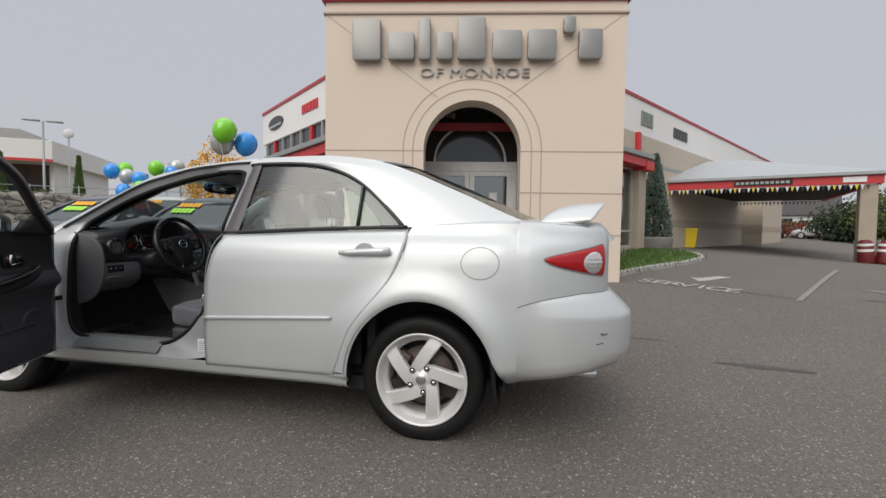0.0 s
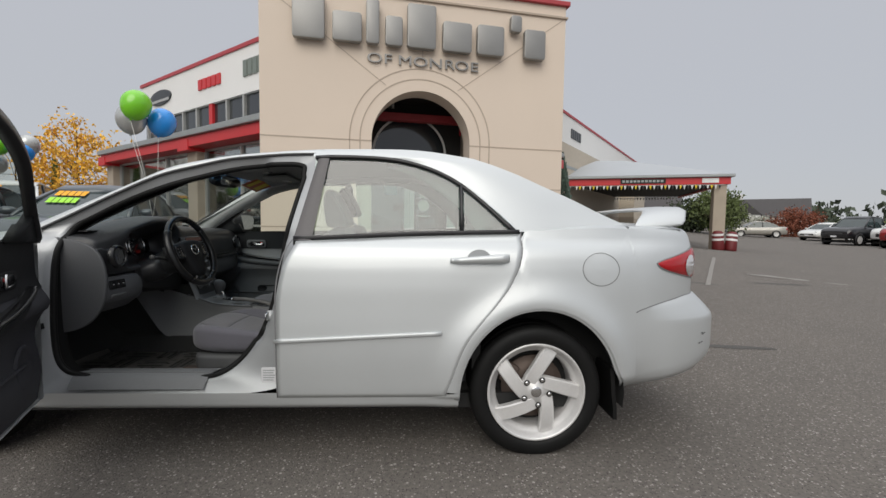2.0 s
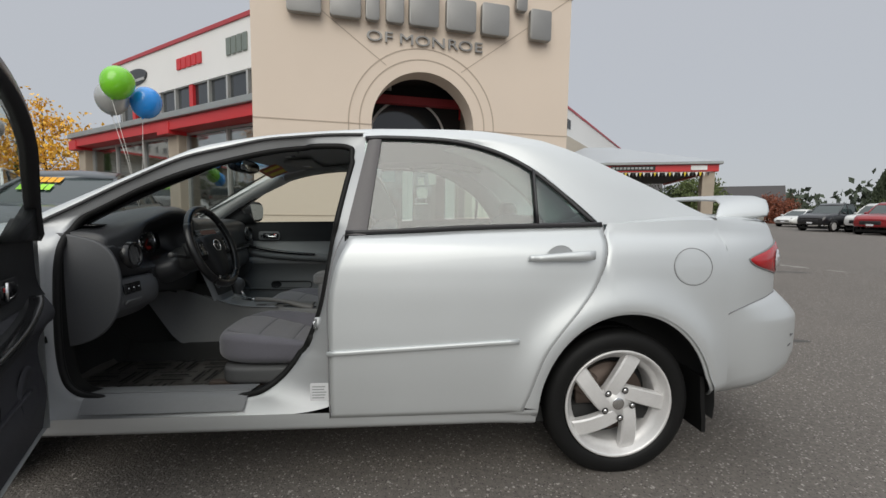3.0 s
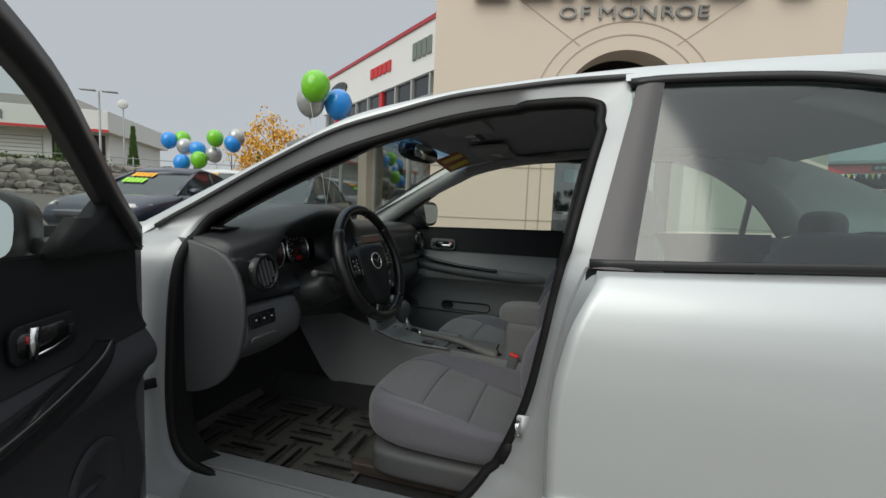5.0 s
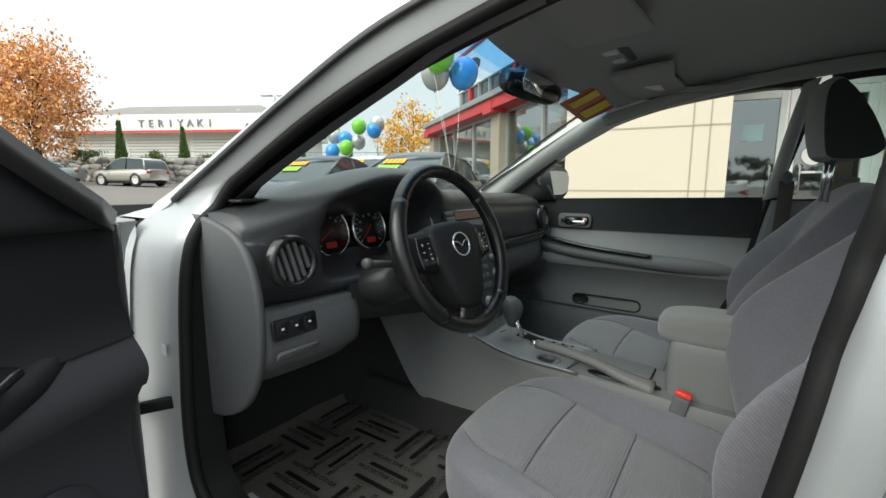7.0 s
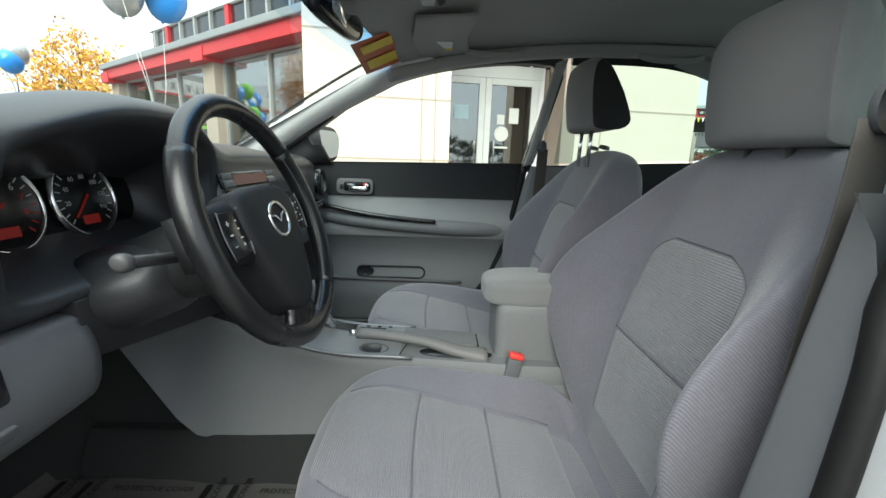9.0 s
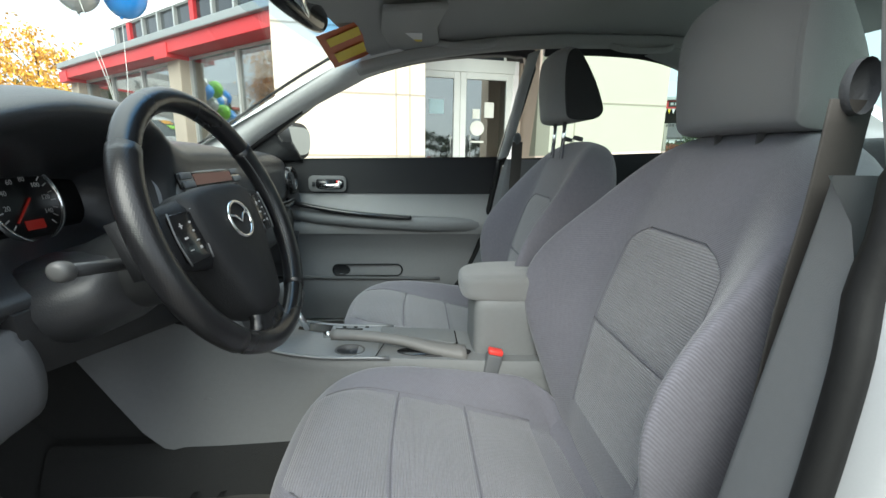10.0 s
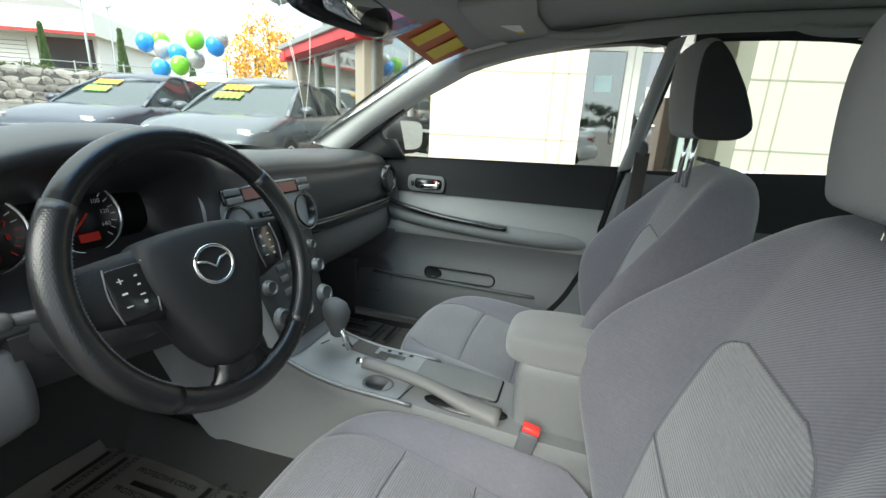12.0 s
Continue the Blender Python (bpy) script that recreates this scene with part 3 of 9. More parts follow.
ALLOY = mat("alloy_wheel", (0.68, 0.67, 0.66), 0.38, 0.3, vary=0.08, scale=12, coat=0.3)
IRON = mat("brake_iron", (0.13, 0.1, 0.085), 0.6, 0.6, vary=0.3, scale=20)
UNDER = mat("underbody_black", (0.02, 0.02, 0.02), 0.85, vary=0.3)
CAR_GLASS = glass("car_glass", (0.56, 0.7, 0.66), 0.08, 0.12)
FRONT_GLASS = glass("clear_side_glass", (0.84, 0.89, 0.85), 0.0, 0.05)
CLEAR_GLASS = glass("windscreen_glass", (0.86, 0.92, 0.9))
SHADE_GLASS = [glass("blue_shade_band", (max(0.85 - 0.22 * k, 0.22), max(0.92 - 0.15 * k, 0.52), 0.94), 0.0, 0.0) for k in range(7)]
LAMP_RED = mat("red_lamp_lens", (0.36, 0.004, 0.008), 0.22, vary=0.15, scale=14, coat=0.3, spec=0.4)
LAMP_CLEAR = mat("clear_lamp_lens", (0.6, 0.58, 0.58), 0.15, 0.5, vary=0.35, scale=40, coat=1.0)

car = thing("sedan", "silver four-door sedan with its driver's door wide open", "car")
YC = 0.86  # the car's middle line


def part(name, bm, material, parent=None, label="", smooth=True):
    return shape(name, bm, material, parent or car, label, smooth)


side_profile = curve_of([0.1, 0.2, 0.28, 0.4, 0.55, 0.7, 0.82, 0.9, 0.95, 0.985, 1.01], [0.09, 0.03, 0.008, -0.002, -0.004, 0.004, 0.012, 0.022, 0.036, 0.058, 0.085])
side_plan = curve_of([-3.7, -3.45, -3.1, -2.7, -2.2, -1.6, -0.6, 0.15, 0.4, 0.55, 0.65, 0.74, 0.82, 0.9, 0.97], [0.6, 0.3, 0.11, 0.035, 0.008, 0.0, 0.0, 0.004, 0.03, 0.065, 0.105, 0.155, 0.215, 0.3, 0.42])


def flare(x, z):
    """How far the panel swells out round the rear wheel."""
    return 0.026 * math.exp(-(((math.hypot(x / 0.93, z - 0.3) - 0.43) / 0.075) ** 2)) * (1 if z > 0.3 else 0.4)


def tuck(x, z):
    """The body turns under below the bumper's lower edge, behind the rear wheel."""
    return 0.085 * min(max((x - 0.3) / 0.1, 0.0), 1.0) * min(max((0.385 - z) / 0.082, 0.0), 1.0) ** 1.5


def side_y(x, z):
    """How far the left side of the body lies from the widest line."""
    y = side_profile(z) if z < 1.01 else 0.085 + 0.37 * (z - 1.01)
    return y - flare(x, z) + tuck(x, z) + side_plan(x)


def mirrored(bm):
    """A copy of a left-hand mesh for the right-hand side."""
    m = bm.copy()
    for v in m.verts:
        v.co.y = 2 * YC - v.co.y
    bmesh.ops.reverse_faces(m, faces=m.faces)
    return m


def band(z0, z1, left, right, nu, nv, inset=0.0, z_at=None):
    """A stretch of the side between two upright edges."""
    def f(u, v):
        zz = z0 + (z1 - z0) * v
        x = left(zz) + (right(zz) - left(zz)) * u
        z = z_at(x, v) if z_at else zz
        return (x, side_y(x, z) + inset, z)
    return sheet(nu, nv, f)


belt = curve_of([-1.3, -1.12, -0.6, -0.1, 0.1], [1.004, 1.008, 1.034, 1.05, 1.056])
seam_front = curve_of([0.28, 0.53, 0.86, 0.95, 1.03], [-1.177, -1.18, -1.174, -1.152, -1.115])
seam_rear = curve_of([0.29, 0.32, 0.39, 0.47, 0.552, 0.64, 0.717, 0.8, 0.88, 0.95, 1.014, 1.06], [-0.433, -0.428, -0.402, -0.375, -0.339, -0.275, -0.209, -0.145, -0.106, -0.088, -0.082, -0.084])

# rear door
rear_door = part("rear_door", band(0.3, 1.05, lambda z: seam_front(z) + 0.004, lambda z: seam_rear(z) - 0.0025, 44, 40, z_at=lambda x, v: 0.3 + (belt(x) - 0.012 - 0.3) * v), SILVER, label="silver rear door, closed")
thick(rear_door, 0.03)
molding = [(x, side_y(x, 0.557 + 0.036 * (x + 1.17) / 0.72) - 0.006, 0.557 + 0.036 * (x + 1.17) / 0.72) for x in np.linspace(-1.185, -0.45, 20)]
part("side_moulding", sweep(molding, rounded(0.016, 0.018, 0.006, 3)), SILVER, rear_door, "silver protective moulding")
# a nearly flat disc; its darker silver paints the dish's shade
cup_place = pose(-0.285, side_y(-0.285, 0.918) - 0.0015, 0.918, 90) @ Matrix.Diagonal((1.02, 0.92, 1, 1))
part("handle_cup", lathe([(0.0, 0.0), (0.045, 0.0005), (0.054, 0.0)], 32, cup_place), SHADED_SILVER, rear_door, "shallow round dish behind the handle")
part("cup_rim", sweep([cup_place @ Vector((0.0545 * math.cos(t), 0.0545 * math.sin(t), 0.0)) for t in np.linspace(0, 2 * math.pi, 41)[:-1]], disc_ring(0.0014, 6), closed=True, up=(0, 1, 0)), SILVER, rear_door)
hp = [(-0.415, 0.918), (-0.37, 0.92), (-0.29, 0.925), (-0.2, 0.929), (-0.15, 0.931)]
hr = [(0.008, 0.011), (0.012, 0.015), (0.013, 0.018), (0.014, 0.022), (0.009, 0.02)]
secs = []
for (x, z, _), (a, b, _) in zip(spline([(*q, 0) for q in hp], 17), spline([(*q, 0) for q in hr], 17)):
    out = 0.03 if -0.39 < x < -0.17 else 0.018
    secs.append([(x, side_y(x, z) - out + a * math.cos(t), z + b * 0.9 * math.sin(t)) for t in np.linspace(0, 2 * math.pi, 13)[:-1]])
part("door_handle", loft(secs), SILVER, rear_door, "silver pull handle")

# rear window and its black frame
win_top = curve_of([-1.06, -1.0, -0.93, -0.82, -0.7, -0.62, -0.53, -0.45, -0.36, -0.25, -0.154, -0.1], [1.397, 1.402, 1.403, 1.402, 1.395, 1.382, 1.358, 1.326, 1.274, 1.185, 1.095, 1.045])


def win_sheet(x0, x1, n, inset, lift=0.0, drop=0.0, lean=0.0):
    def f(u, v):
        x = x0 + (x1 - x0) * u
        lo, hi = belt(x) + lift, max(win_top(x) - drop, belt(x) + lift + 0.002)
        z = lo + (hi - lo) * v
        return (x + lean * (1 - v), side_y(x, z) + inset, z)
    return sheet(n, 10, f)


rear_glass = win_sheet(-1.062, -0.37, 20, 0.012, 0.008, 0.016, 0.0)
part("rear_window", rear_glass.copy(), CAR_GLASS, rear_door, "tinted rear door window")
quarter_glass = win_sheet(-0.345, -0.13, 12, 0.012, 0.008, 0.014)
part("quarter_window", quarter_glass.copy(), CAR_GLASS, rear_door, "small fixed window")
top_line = [(x, side_y(x, win_top(x)) + 0.004, win_top(x)) for x in np.linspace(-1.06, -0.105, 34)]
part("window_frame", sweep(top_line, [(-0.007, -0.012), (0.007, -0.012), (0.007, 0.003), (-0.007, 0.003)], up=(0, 0.35, 1)), TRIM_BLACK, rear_door)
part("belt_strip", sweep([(x, side_y(x, belt(x)) - 0.002, belt(x)) for x in np.linspace(-1.125, -0.09, 24)], rounded(0.014, 0.019, 0.005, 2)), TRIM_BLACK, rear_door)
part("window_divider", sweep([(-0.358, side_y(-0.358, z) + 0.006, z) for z in (1.04, 1.12, 1.2, 1.27)], rounded(0.03, 0.012, 0.004, 2), up=(1, 0, 0)), TRIM_BLACK, rear_door)


def pillar_edge(z, s):
    """The black B-pillar cover: s 0 at its front edge, 1 at its rear."""
    f = (z - 1.0) / 0.39
    return -1.128 + 0.082 * f + s * (0.083 - 0.03 * f)


part("pillar_cover", sheet(6, 14, lambda u, v: (pillar_edge(1.0 + 0.392 * v, u), side_y(-1.1, 1.0 + 0.392 * v) + 0.002 - 0.004 * math.sin(math.pi * u), 1.0 + 0.392 * v)), PILLAR_GREY, rear_door, "dark glossy pillar cover")


# rear quarter panel: rays from the wheel's centre to the panel's edge
def edge_hit(poly, a):
    """Where the ray at angle a from the wheel's centre leaves the outline."""
    dx, dz = math.cos(a), math.sin(a)
    best = 0.0
    for (x0, z0), (x1, z1) in zip(poly, poly[1:]):
        ex, ez = x1 - x0, z1 - z0
        det = dx * -ez + ex * dz
        if abs(det) < 1e-9:
            continue
        s = (x0 * -ez + ex * (z0 - 0.3)) / det
        t = (dx * (z0 - 0.3) - dz * x0) / det
        if s > 0 and -1e-6 <= t <= 1 + 1e-6:
            best = max(best, s)
    return best


deck = curve_of([-0.1, 0.1, 0.35, 0.6, 0.76], [1.052, 1.062, 1.072, 1.062, 1.04])
outer = [(-0.436, 0.2)] + [(seam_rear(z), z) for z in np.linspace(0.3, 1.05, 26)] + [(x, deck(x)) for x in np.linspace(-0.08, 0.4605, 12)]
outer += [(0.4605, 0.2)]


def arch_r(a):
    """The arch's radius at angle a: round above, running straight back to the lower edge behind the wheel."""
    round_r = 1 / math.sqrt((math.cos(a) / 0.378) ** 2 + (math.sin(a) / 0.41) ** 2)
    if a > radians(45):
        return round_r
    return max(round_r, 0.278 * 0.43 / (0.278 * math.cos(a) + 0.152 * math.sin(a)))


a0, a1 = radians(176), radians(0.4)


corner = math.atan2(deck(0.4605) - 0.3, 0.4605)
fan = sorted([a0 + (a1 - a0) * i / 95 for i in range(96)] + [corner], reverse=True)


def quarter(u, v):
    a = fan[round(u * 96)]
    r0 = arch_r(a)
    r1 = max(edge_hit(outer, a), r0 + 0.004)
    r = r0 + (r1 - r0) * v
    x, z = r * math.cos(a), 0.3 + r * math.sin(a)
    return (x, side_y(x, z), z)


quarter_bm = sheet(96, 26, quarter)
left_quarter = part("rear_quarter", quarter_bm.copy(), SILVER, label="silver rear quarter panel")
part("rear_quarter", mirrored(quarter_bm), SILVER)
quarter_bm.free()
lip = [(arch_r(a) * math.cos(a), side_y(arch_r(a) * math.cos(a), 0.3 + arch_r(a) * math.sin(a)) + 0.012, 0.3 + arch_r(a) * math.sin(a)) for a in np.linspace(radians(183), radians(1), 40)]
part("arch_lip", sweep(lip, rounded(0.026, 0.01, 0.004, 2), up=(0, 1, 0)), SILVER, left_quarter)
fuel_ring = [(0.283 + 0.089 * math.cos(t), 0.882 + 0.075 * math.sin(t)) for t in np.linspace(0, 2 * math.pi, 41)[:-1]]
part("fuel_door_gap", sweep([(x, side_y(x, z) - 0.0005, z) for x, z in fuel_ring], [(-0.0013, -0.001), (0.0013, -0.001), (0.0013, 0.001), (-0.0013, 0.001)], closed=True, up=(0, 1, 0)), mat("panel_gap", (0.2, 0.2, 0.205), 0.6), left_quarter)
part("fuel_door", sheet(3, 36, lambda u, v: (lambda x, z: (x, side_y(x, z) - 0.0015, z))(0.283 + 0.085 * u * math.cos(2 * math.pi * v), 0.882 + 0.071 * u * math.sin(2 * math.pi * v)), flip=True), SILVER, left_quarter, "round silver fuel door")
GAP = bpy.data.materials["panel_gap"]
for zs, fx in ((np.linspace(0.3, 1.05, 40), seam_rear), (np.linspace(0.3, 1.0, 24), seam_front)):
    part("door_gap", sweep([(fx(z), side_y(fx(z), z) + 0.002, z) for z in zs], [(-0.0025, -0.002), (0.0025, -0.002), (0.0025, 0.002), (-0.0025, 0.002)], up=(0, 1, 0)), GAP)

# upper body: the rail from cowl to rear deck
rail = spline([(-2.46, 0.1, 0.965), (-2.3, 0.135, 1.05), (-2.168, 0.16, 1.12), (-2.05, 0.18, 1.18), (-1.9, 0.208, 1.258), (-1.74, 0.232, 1.336), (-1.574, 0.248, 1.378), (-1.43, 0.262, 1.404), (-1.279, 0.272, 1.422),
               (-1.1, 0.276, 1.437), (-0.955, 0.276, 1.443), (-0.6, 0.27, 1.445), (-0.365, 0.258, 1.417), (-0.246, 0.25, 1.39), (0.053, 0.235, 1.274), (0.355, 0.215, 1.138), (0.52, 0.2, 1.078)], 129)


def rail_at(x):
    for p, q in zip(rail, rail[1:]):
        if p.x <= x <= q.x:
            return p.lerp(q, (x - p.x) / (q.x - p.x))
    return rail[0] if x < rail[0].x else rail[-1]


def across(x0, x1, bow0, bow1, crown0, crown1, n, k, drop=0.0, inset=0.0, flip=False):
    """A skin that spans the car from rail to rail; bow pushes its middle forward (-) or back (+)."""
    def f(u, v):
        x = x0 + (x1 - x0) * u
        p = rail_at(x)
        y0 = p.y + inset
        w = 4 * v * (1 - v)
        return (x + (bow0 + (bow1 - bow0) * u) * w, y0 + (2 * YC - 2 * y0) * v, p.z - drop + (crown0 + (crown1 - crown0) * u) * (1 - (1 - w) ** 1.6 if w < 1 else 1))
    return sheet(n, k, f, flip)


roof = part("roof", across(-1.6, -0.3, -0.1, 0.1, 0.028, 0.026, 26, 20, 0.0, 0.0), SILVER, label="silver roof panel")
thick(roof, 0.012)
windscreen = part("windscreen", across(-2.44, -1.6, -0.16, -0.1, 0.01, 0.028, 24, 18, 0.004, 0.045), CLEAR_GLASS, label="clear raked windscreen")
for k in range(7):
    a, b = k / 7, (k + 1) / 7
    part("shade_band", across(-1.79 + 0.185 * a, -1.79 + 0.185 * b, -0.115 + 0.015 * a, -0.115 + 0.015 * b, 0.0252 + 0.0023 * a, 0.0252 + 0.0023 * b, 2, 18, 0.0085, 0.06), SHADE_GLASS[k], windscreen, "blue tinted band along the top")
rear_screen = part("rear_screen", across(-0.285, 0.47, 0.1, 0.14, 0.024, 0.0, 20, 18, 0.004, 0.075), CAR_GLASS, label="dark tinted rear window")
part("screen_border", across(-0.3, -0.25, 0.1, 0.1, 0.026, 0.024, 3, 18, 0.002, 0.04), TRIM_BLACK, rear_screen)

# rear pillar: from the side windows to the rear screen
back_x = curve_of([1.04, 1.09, 1.15, 1.2, 1.276, 1.34, 1.39, 1.42, 1.436], [0.6, 0.47, 0.33, 0.225, 0.05, -0.1, -0.245, -0.37, -0.5])
front_x = curve_of([1.045, 1.095, 1.185, 1.274, 1.326, 1.358, 1.382, 1.396, 1.402], [-0.09, -0.14, -0.24, -0.348, -0.44, -0.52, -0.61, -0.7, -0.79])


def rear_pillar(u, v):
    z = 1.05 + 0.35 * v
    a, b = front_x(z), back_x(z)
    x = a + (b - a) * u
    p = rail_at(b)
    y = side_y(min(x, 0.1), z) * (1 - u) + p.y * u - 0.016 * math.sin(math.pi * u)
    return (x, y + 0.35 * side_plan(x), z)


pillar_bm = sheet(18, 26, rear_pillar)
part("rear_pillar", pillar_bm.copy(), SILVER)
part("rear_pillar", mirrored(pillar_bm), SILVER)
pillar_bm.free()


def roof_side(u, v):
    """The strip above the rear window, up to the rail."""
    x = -1.07 + 0.85 * u
    z = win_top(x)
    p = rail_at(x)
    y0 = side_y(x, z)
    return (x, y0 + (p.y - y0) * v - 0.008 * math.sin(math.pi * v), z + (p.z - z) * v)


strip_bm = sheet(24, 4, roof_side)
part("roof_side", strip_bm.copy(), SILVER)
part("roof_side", mirrored(strip_bm), SILVER)
strip_bm.free()

# tail: deck lid, bumper, lamps and spoiler
def deck_lid(u, v):
    x = 0.44 + 0.42 * u
    w = 4 * v * (1 - v)
    y0 = 0.19 + 0.12 * u * u
    z = 1.085 - 0.02 * u - 0.09 * max(0, u - 0.85) / 0.15 + 0.03 * w
    return (x + 0.14 * w * (0.3 + 0.7 * u), y0 + (2 * YC - 2 * y0) * v, z)


lid = part("boot_lid", sheet(18, 24, deck_lid), SILVER, label="silver boot lid")


def shoulder(u, v):
    """From the quarter panel's upper edge in to the boot lid."""
    x = -0.06 + 0.54 * u
    z0, y0 = deck(x), side_y(x, deck(x))
    return (x, y0 + 0.11 * v, z0 + 0.022 * math.sin(0.5 * math.pi * v) * min(u * 4, 1.0))


sh_bm = sheet(16, 5, shoulder)
part("rear_shoulder", sh_bm.copy(), SILVER)
part("rear_shoulder", mirrored(sh_bm), SILVER)
sh_bm.free()
# the tail's outline from above, from the side to the middle: the upper body and the bumper below it
upper_line = spline([(0.46, 0.064, 0), (0.53, 0.078, 0), (0.61, 0.104, 0), (0.72, 0.157, 0), (0.82, 0.232, 0), (0.885, 0.315, 0), (0.912, 0.41, 0), (0.925, 0.56, 0), (0.93, YC, 0)], 61)
bumper_line = spline([(0.46, 0.064, 0), (0.54, 0.0765, 0), (0.67, 0.094, 0), (0.8, 0.138, 0), (0.905, 0.2, 0), (0.978, 0.272, 0), (1.022, 0.375, 0), (1.038, 0.55, 0), (1.042, YC, 0)], 61)
lid_line = spline([(0.46, 0.235, 0), (0.56, 0.245, 0), (0.66, 0.27, 0), (0.74, 0.32, 0), (0.79, 0.39, 0), (0.82, 0.52, 0), (0.83, YC, 0)], 61)


def on_line(line, s):
    k = min(max(s, 0.0), 1.0) * 60
    i = min(int(k), 59)
    return line[i].lerp(line[i + 1], k - i)


def tail_at(s, z, low, to_lid=0.0):
    """A point of the tail: s from the side to the middle, low 0 on the upper body and 1 on the bumper."""
    k = to_lid * min(s * 3, 1) ** 1.5 if to_lid < 0.9 else to_lid
    p = on_line(upper_line, s).lerp(on_line(bumper_line, s), low).lerp(on_line(lid_line, s), k)
    fit = (1 - s * s) ** 2.5 * (side_y(0.46, z) + flare(0.46, z) - tuck(0.46, z) - 0.064) * (1 - min(k, 1.0))
    return Vector((p.x, p.y + fit - flare(p.x, z) * (1 - min(k, 1.0)) + tuck(0.46, z) * max(0.0, 1 - 1.6 * s), z))


def ledge(s):
    return min(s * 2.4, 1.0) ** 0.8


def bumper_rows(s):
    low_z = 0.31 + 0.075 * min(s * 2.0, 1)
    rows = [(low_z - 0.004, 0.3), (low_z, 0.55), (low_z + 0.035, 0.85), (low_z + 0.075, 0.97), (0.48, 0.99), (0.55, 1.0), (0.615, 1.0), (0.634, 0.985), (0.645, 0.93), (0.655 + 0.02 * ledge(s), 0.7), (0.667 + 0.042 * ledge(s), 0.4), (0.678 + 0.06 * ledge(s), 0.12), (0.68 + 0.062 * ledge(s), 0.0)]
    return [tail_at(s, z, k) + Vector((0, 0.03, 0)) * (1 if i == 0 else 0) * (1 - s) for i, (z, k) in enumerate(rows)]


def upper_rows(s):
    rows = [(0.682 + 0.062 * ledge(s), 0.0), (0.78, 0.0), (0.84, 0.0), (0.9, 0.0), (0.925, 0.0), (0.95, 0.0), (0.97, 0.003), (0.99, 0.01), (1.01, 0.03), (1.03, 0.07), (1.055, 0.18), (1.068, 0.32), (1.08, 0.65), (1.086, 1.0), (1.05, 1.12), (0.98, 1.14)]
    return [tail_at(s, z, 0.0, k) for z, k in rows]


def wrap(rows, n):
    """Rows taken round the whole tail, from the left side to the right."""
    left = [rows(i / n) for i in range(n + 1)]
    all_rows = left + [[Vector((p.x, 2 * YC - p.y, p.z)) for p in r] for r in left[-2::-1]]
    k = len(all_rows[0]) - 1
    return sheet(2 * n, k, lambda u, v: tuple(all_rows[round(u * 2 * n)][round(v * k)]))


DARK_SCUFF = mat("scuffed_grey", (0.12, 0.12, 0.12), 0.7)
bump = part("rear_bumper", wrap(bumper_rows, 40), SILVER, label="silver rear bumper with small scuffs")
part("tail_panel", wrap(upper_rows, 40), SILVER, lid)
part("bumper_gap", sweep([tail_at(s, 0.681 + 0.062 * ledge(s), 0.0) + Vector((0, -0.0012, 0)) for s in np.linspace(0.0, 0.6, 30)], [(-0.002, -0.0015), (0.002, -0.0015), (0.002, 0.0015), (-0.002, 0.0015)], up=(0, 1, 0)), GAP, bump)
for s, z in ((0.43, 0.56), (0.44, 0.553), (0.455, 0.557), (0.43, 0.515), (0.41, 0.512)):
    q = tail_at(s, z, 1.0)
    part("scuff", plate(rounded(0.02, 0.005, 0.002, 2), 0.002, pose(q.x, q.y - 0.001, z, 90, 0, 38)), DARK_SCUFF, bump, smooth=False)


def lamp_s(u):
    return 0.2 + 0.37 * u


def lamp_at(u, v, out):
    """The tail lamp: a point towards the wheel, widening round the corner."""
    hi, lo = 0.908 + 0.072 * u ** 0.9, 0.908 - 0.092 * u ** 0.62 + 0.02 * max(0.0, u - 0.75)
    z = lo + (hi - lo) * v
    p, q = tail_at(lamp_s(u), z, 0.0), tail_at(lamp_s(u) + 0.01, z, 0.0)
    n = Vector((q.y - p.y, -(q.x - p.x), 0)).normalized()
    return tuple(p + n * (0.002 + out * (math.sin(math.pi * v) * min(u * 3, 1)) ** 0.4))


lens_bm = sheet(24, 12, lambda u, v: lamp_at(u, v, 0.014))
rim_line = [Vector(lamp_at(u, 1.0, 0)) for u in np.linspace(0, 1, 20)] + [Vector(lamp_at(1.0, v, 0)) for v in np.linspace(0.9, 0.1, 6)] + [Vector(lamp_at(u, 0.0, 0)) for u in np.linspace(1, 0.02, 20)]
rim_bm = sweep(rim_line, disc_ring(0.0035, 6), closed=True)
clear = [sheet(8, 30, lambda u, v: lamp_at(0.74 + 0.17 * u * math.cos(2 * math.pi * v), 0.44 + 0.4 * u * math.sin(2 * math.pi * v), 0.0165 + 0.006 * math.sqrt(1 - 0.98 * u * u) + 0.0012 * math.cos(16 * u * math.sin(2 * math.pi * v))))]
for r in (False, True):
    lamp_ob = part("tail_lamp", mirrored(lens_bm) if r else lens_bm.copy(), LAMP_RED, label="red tail lamp with a clear inner lens")
    part("lamp_seal", mirrored(rim_bm) if r else rim_bm.copy(), GAP, lamp_ob)
    for c in clear:
        part("clear_lens", mirrored(c) if r else c.copy(), LAMP_CLEAR, lamp_ob, "clear faceted lens")

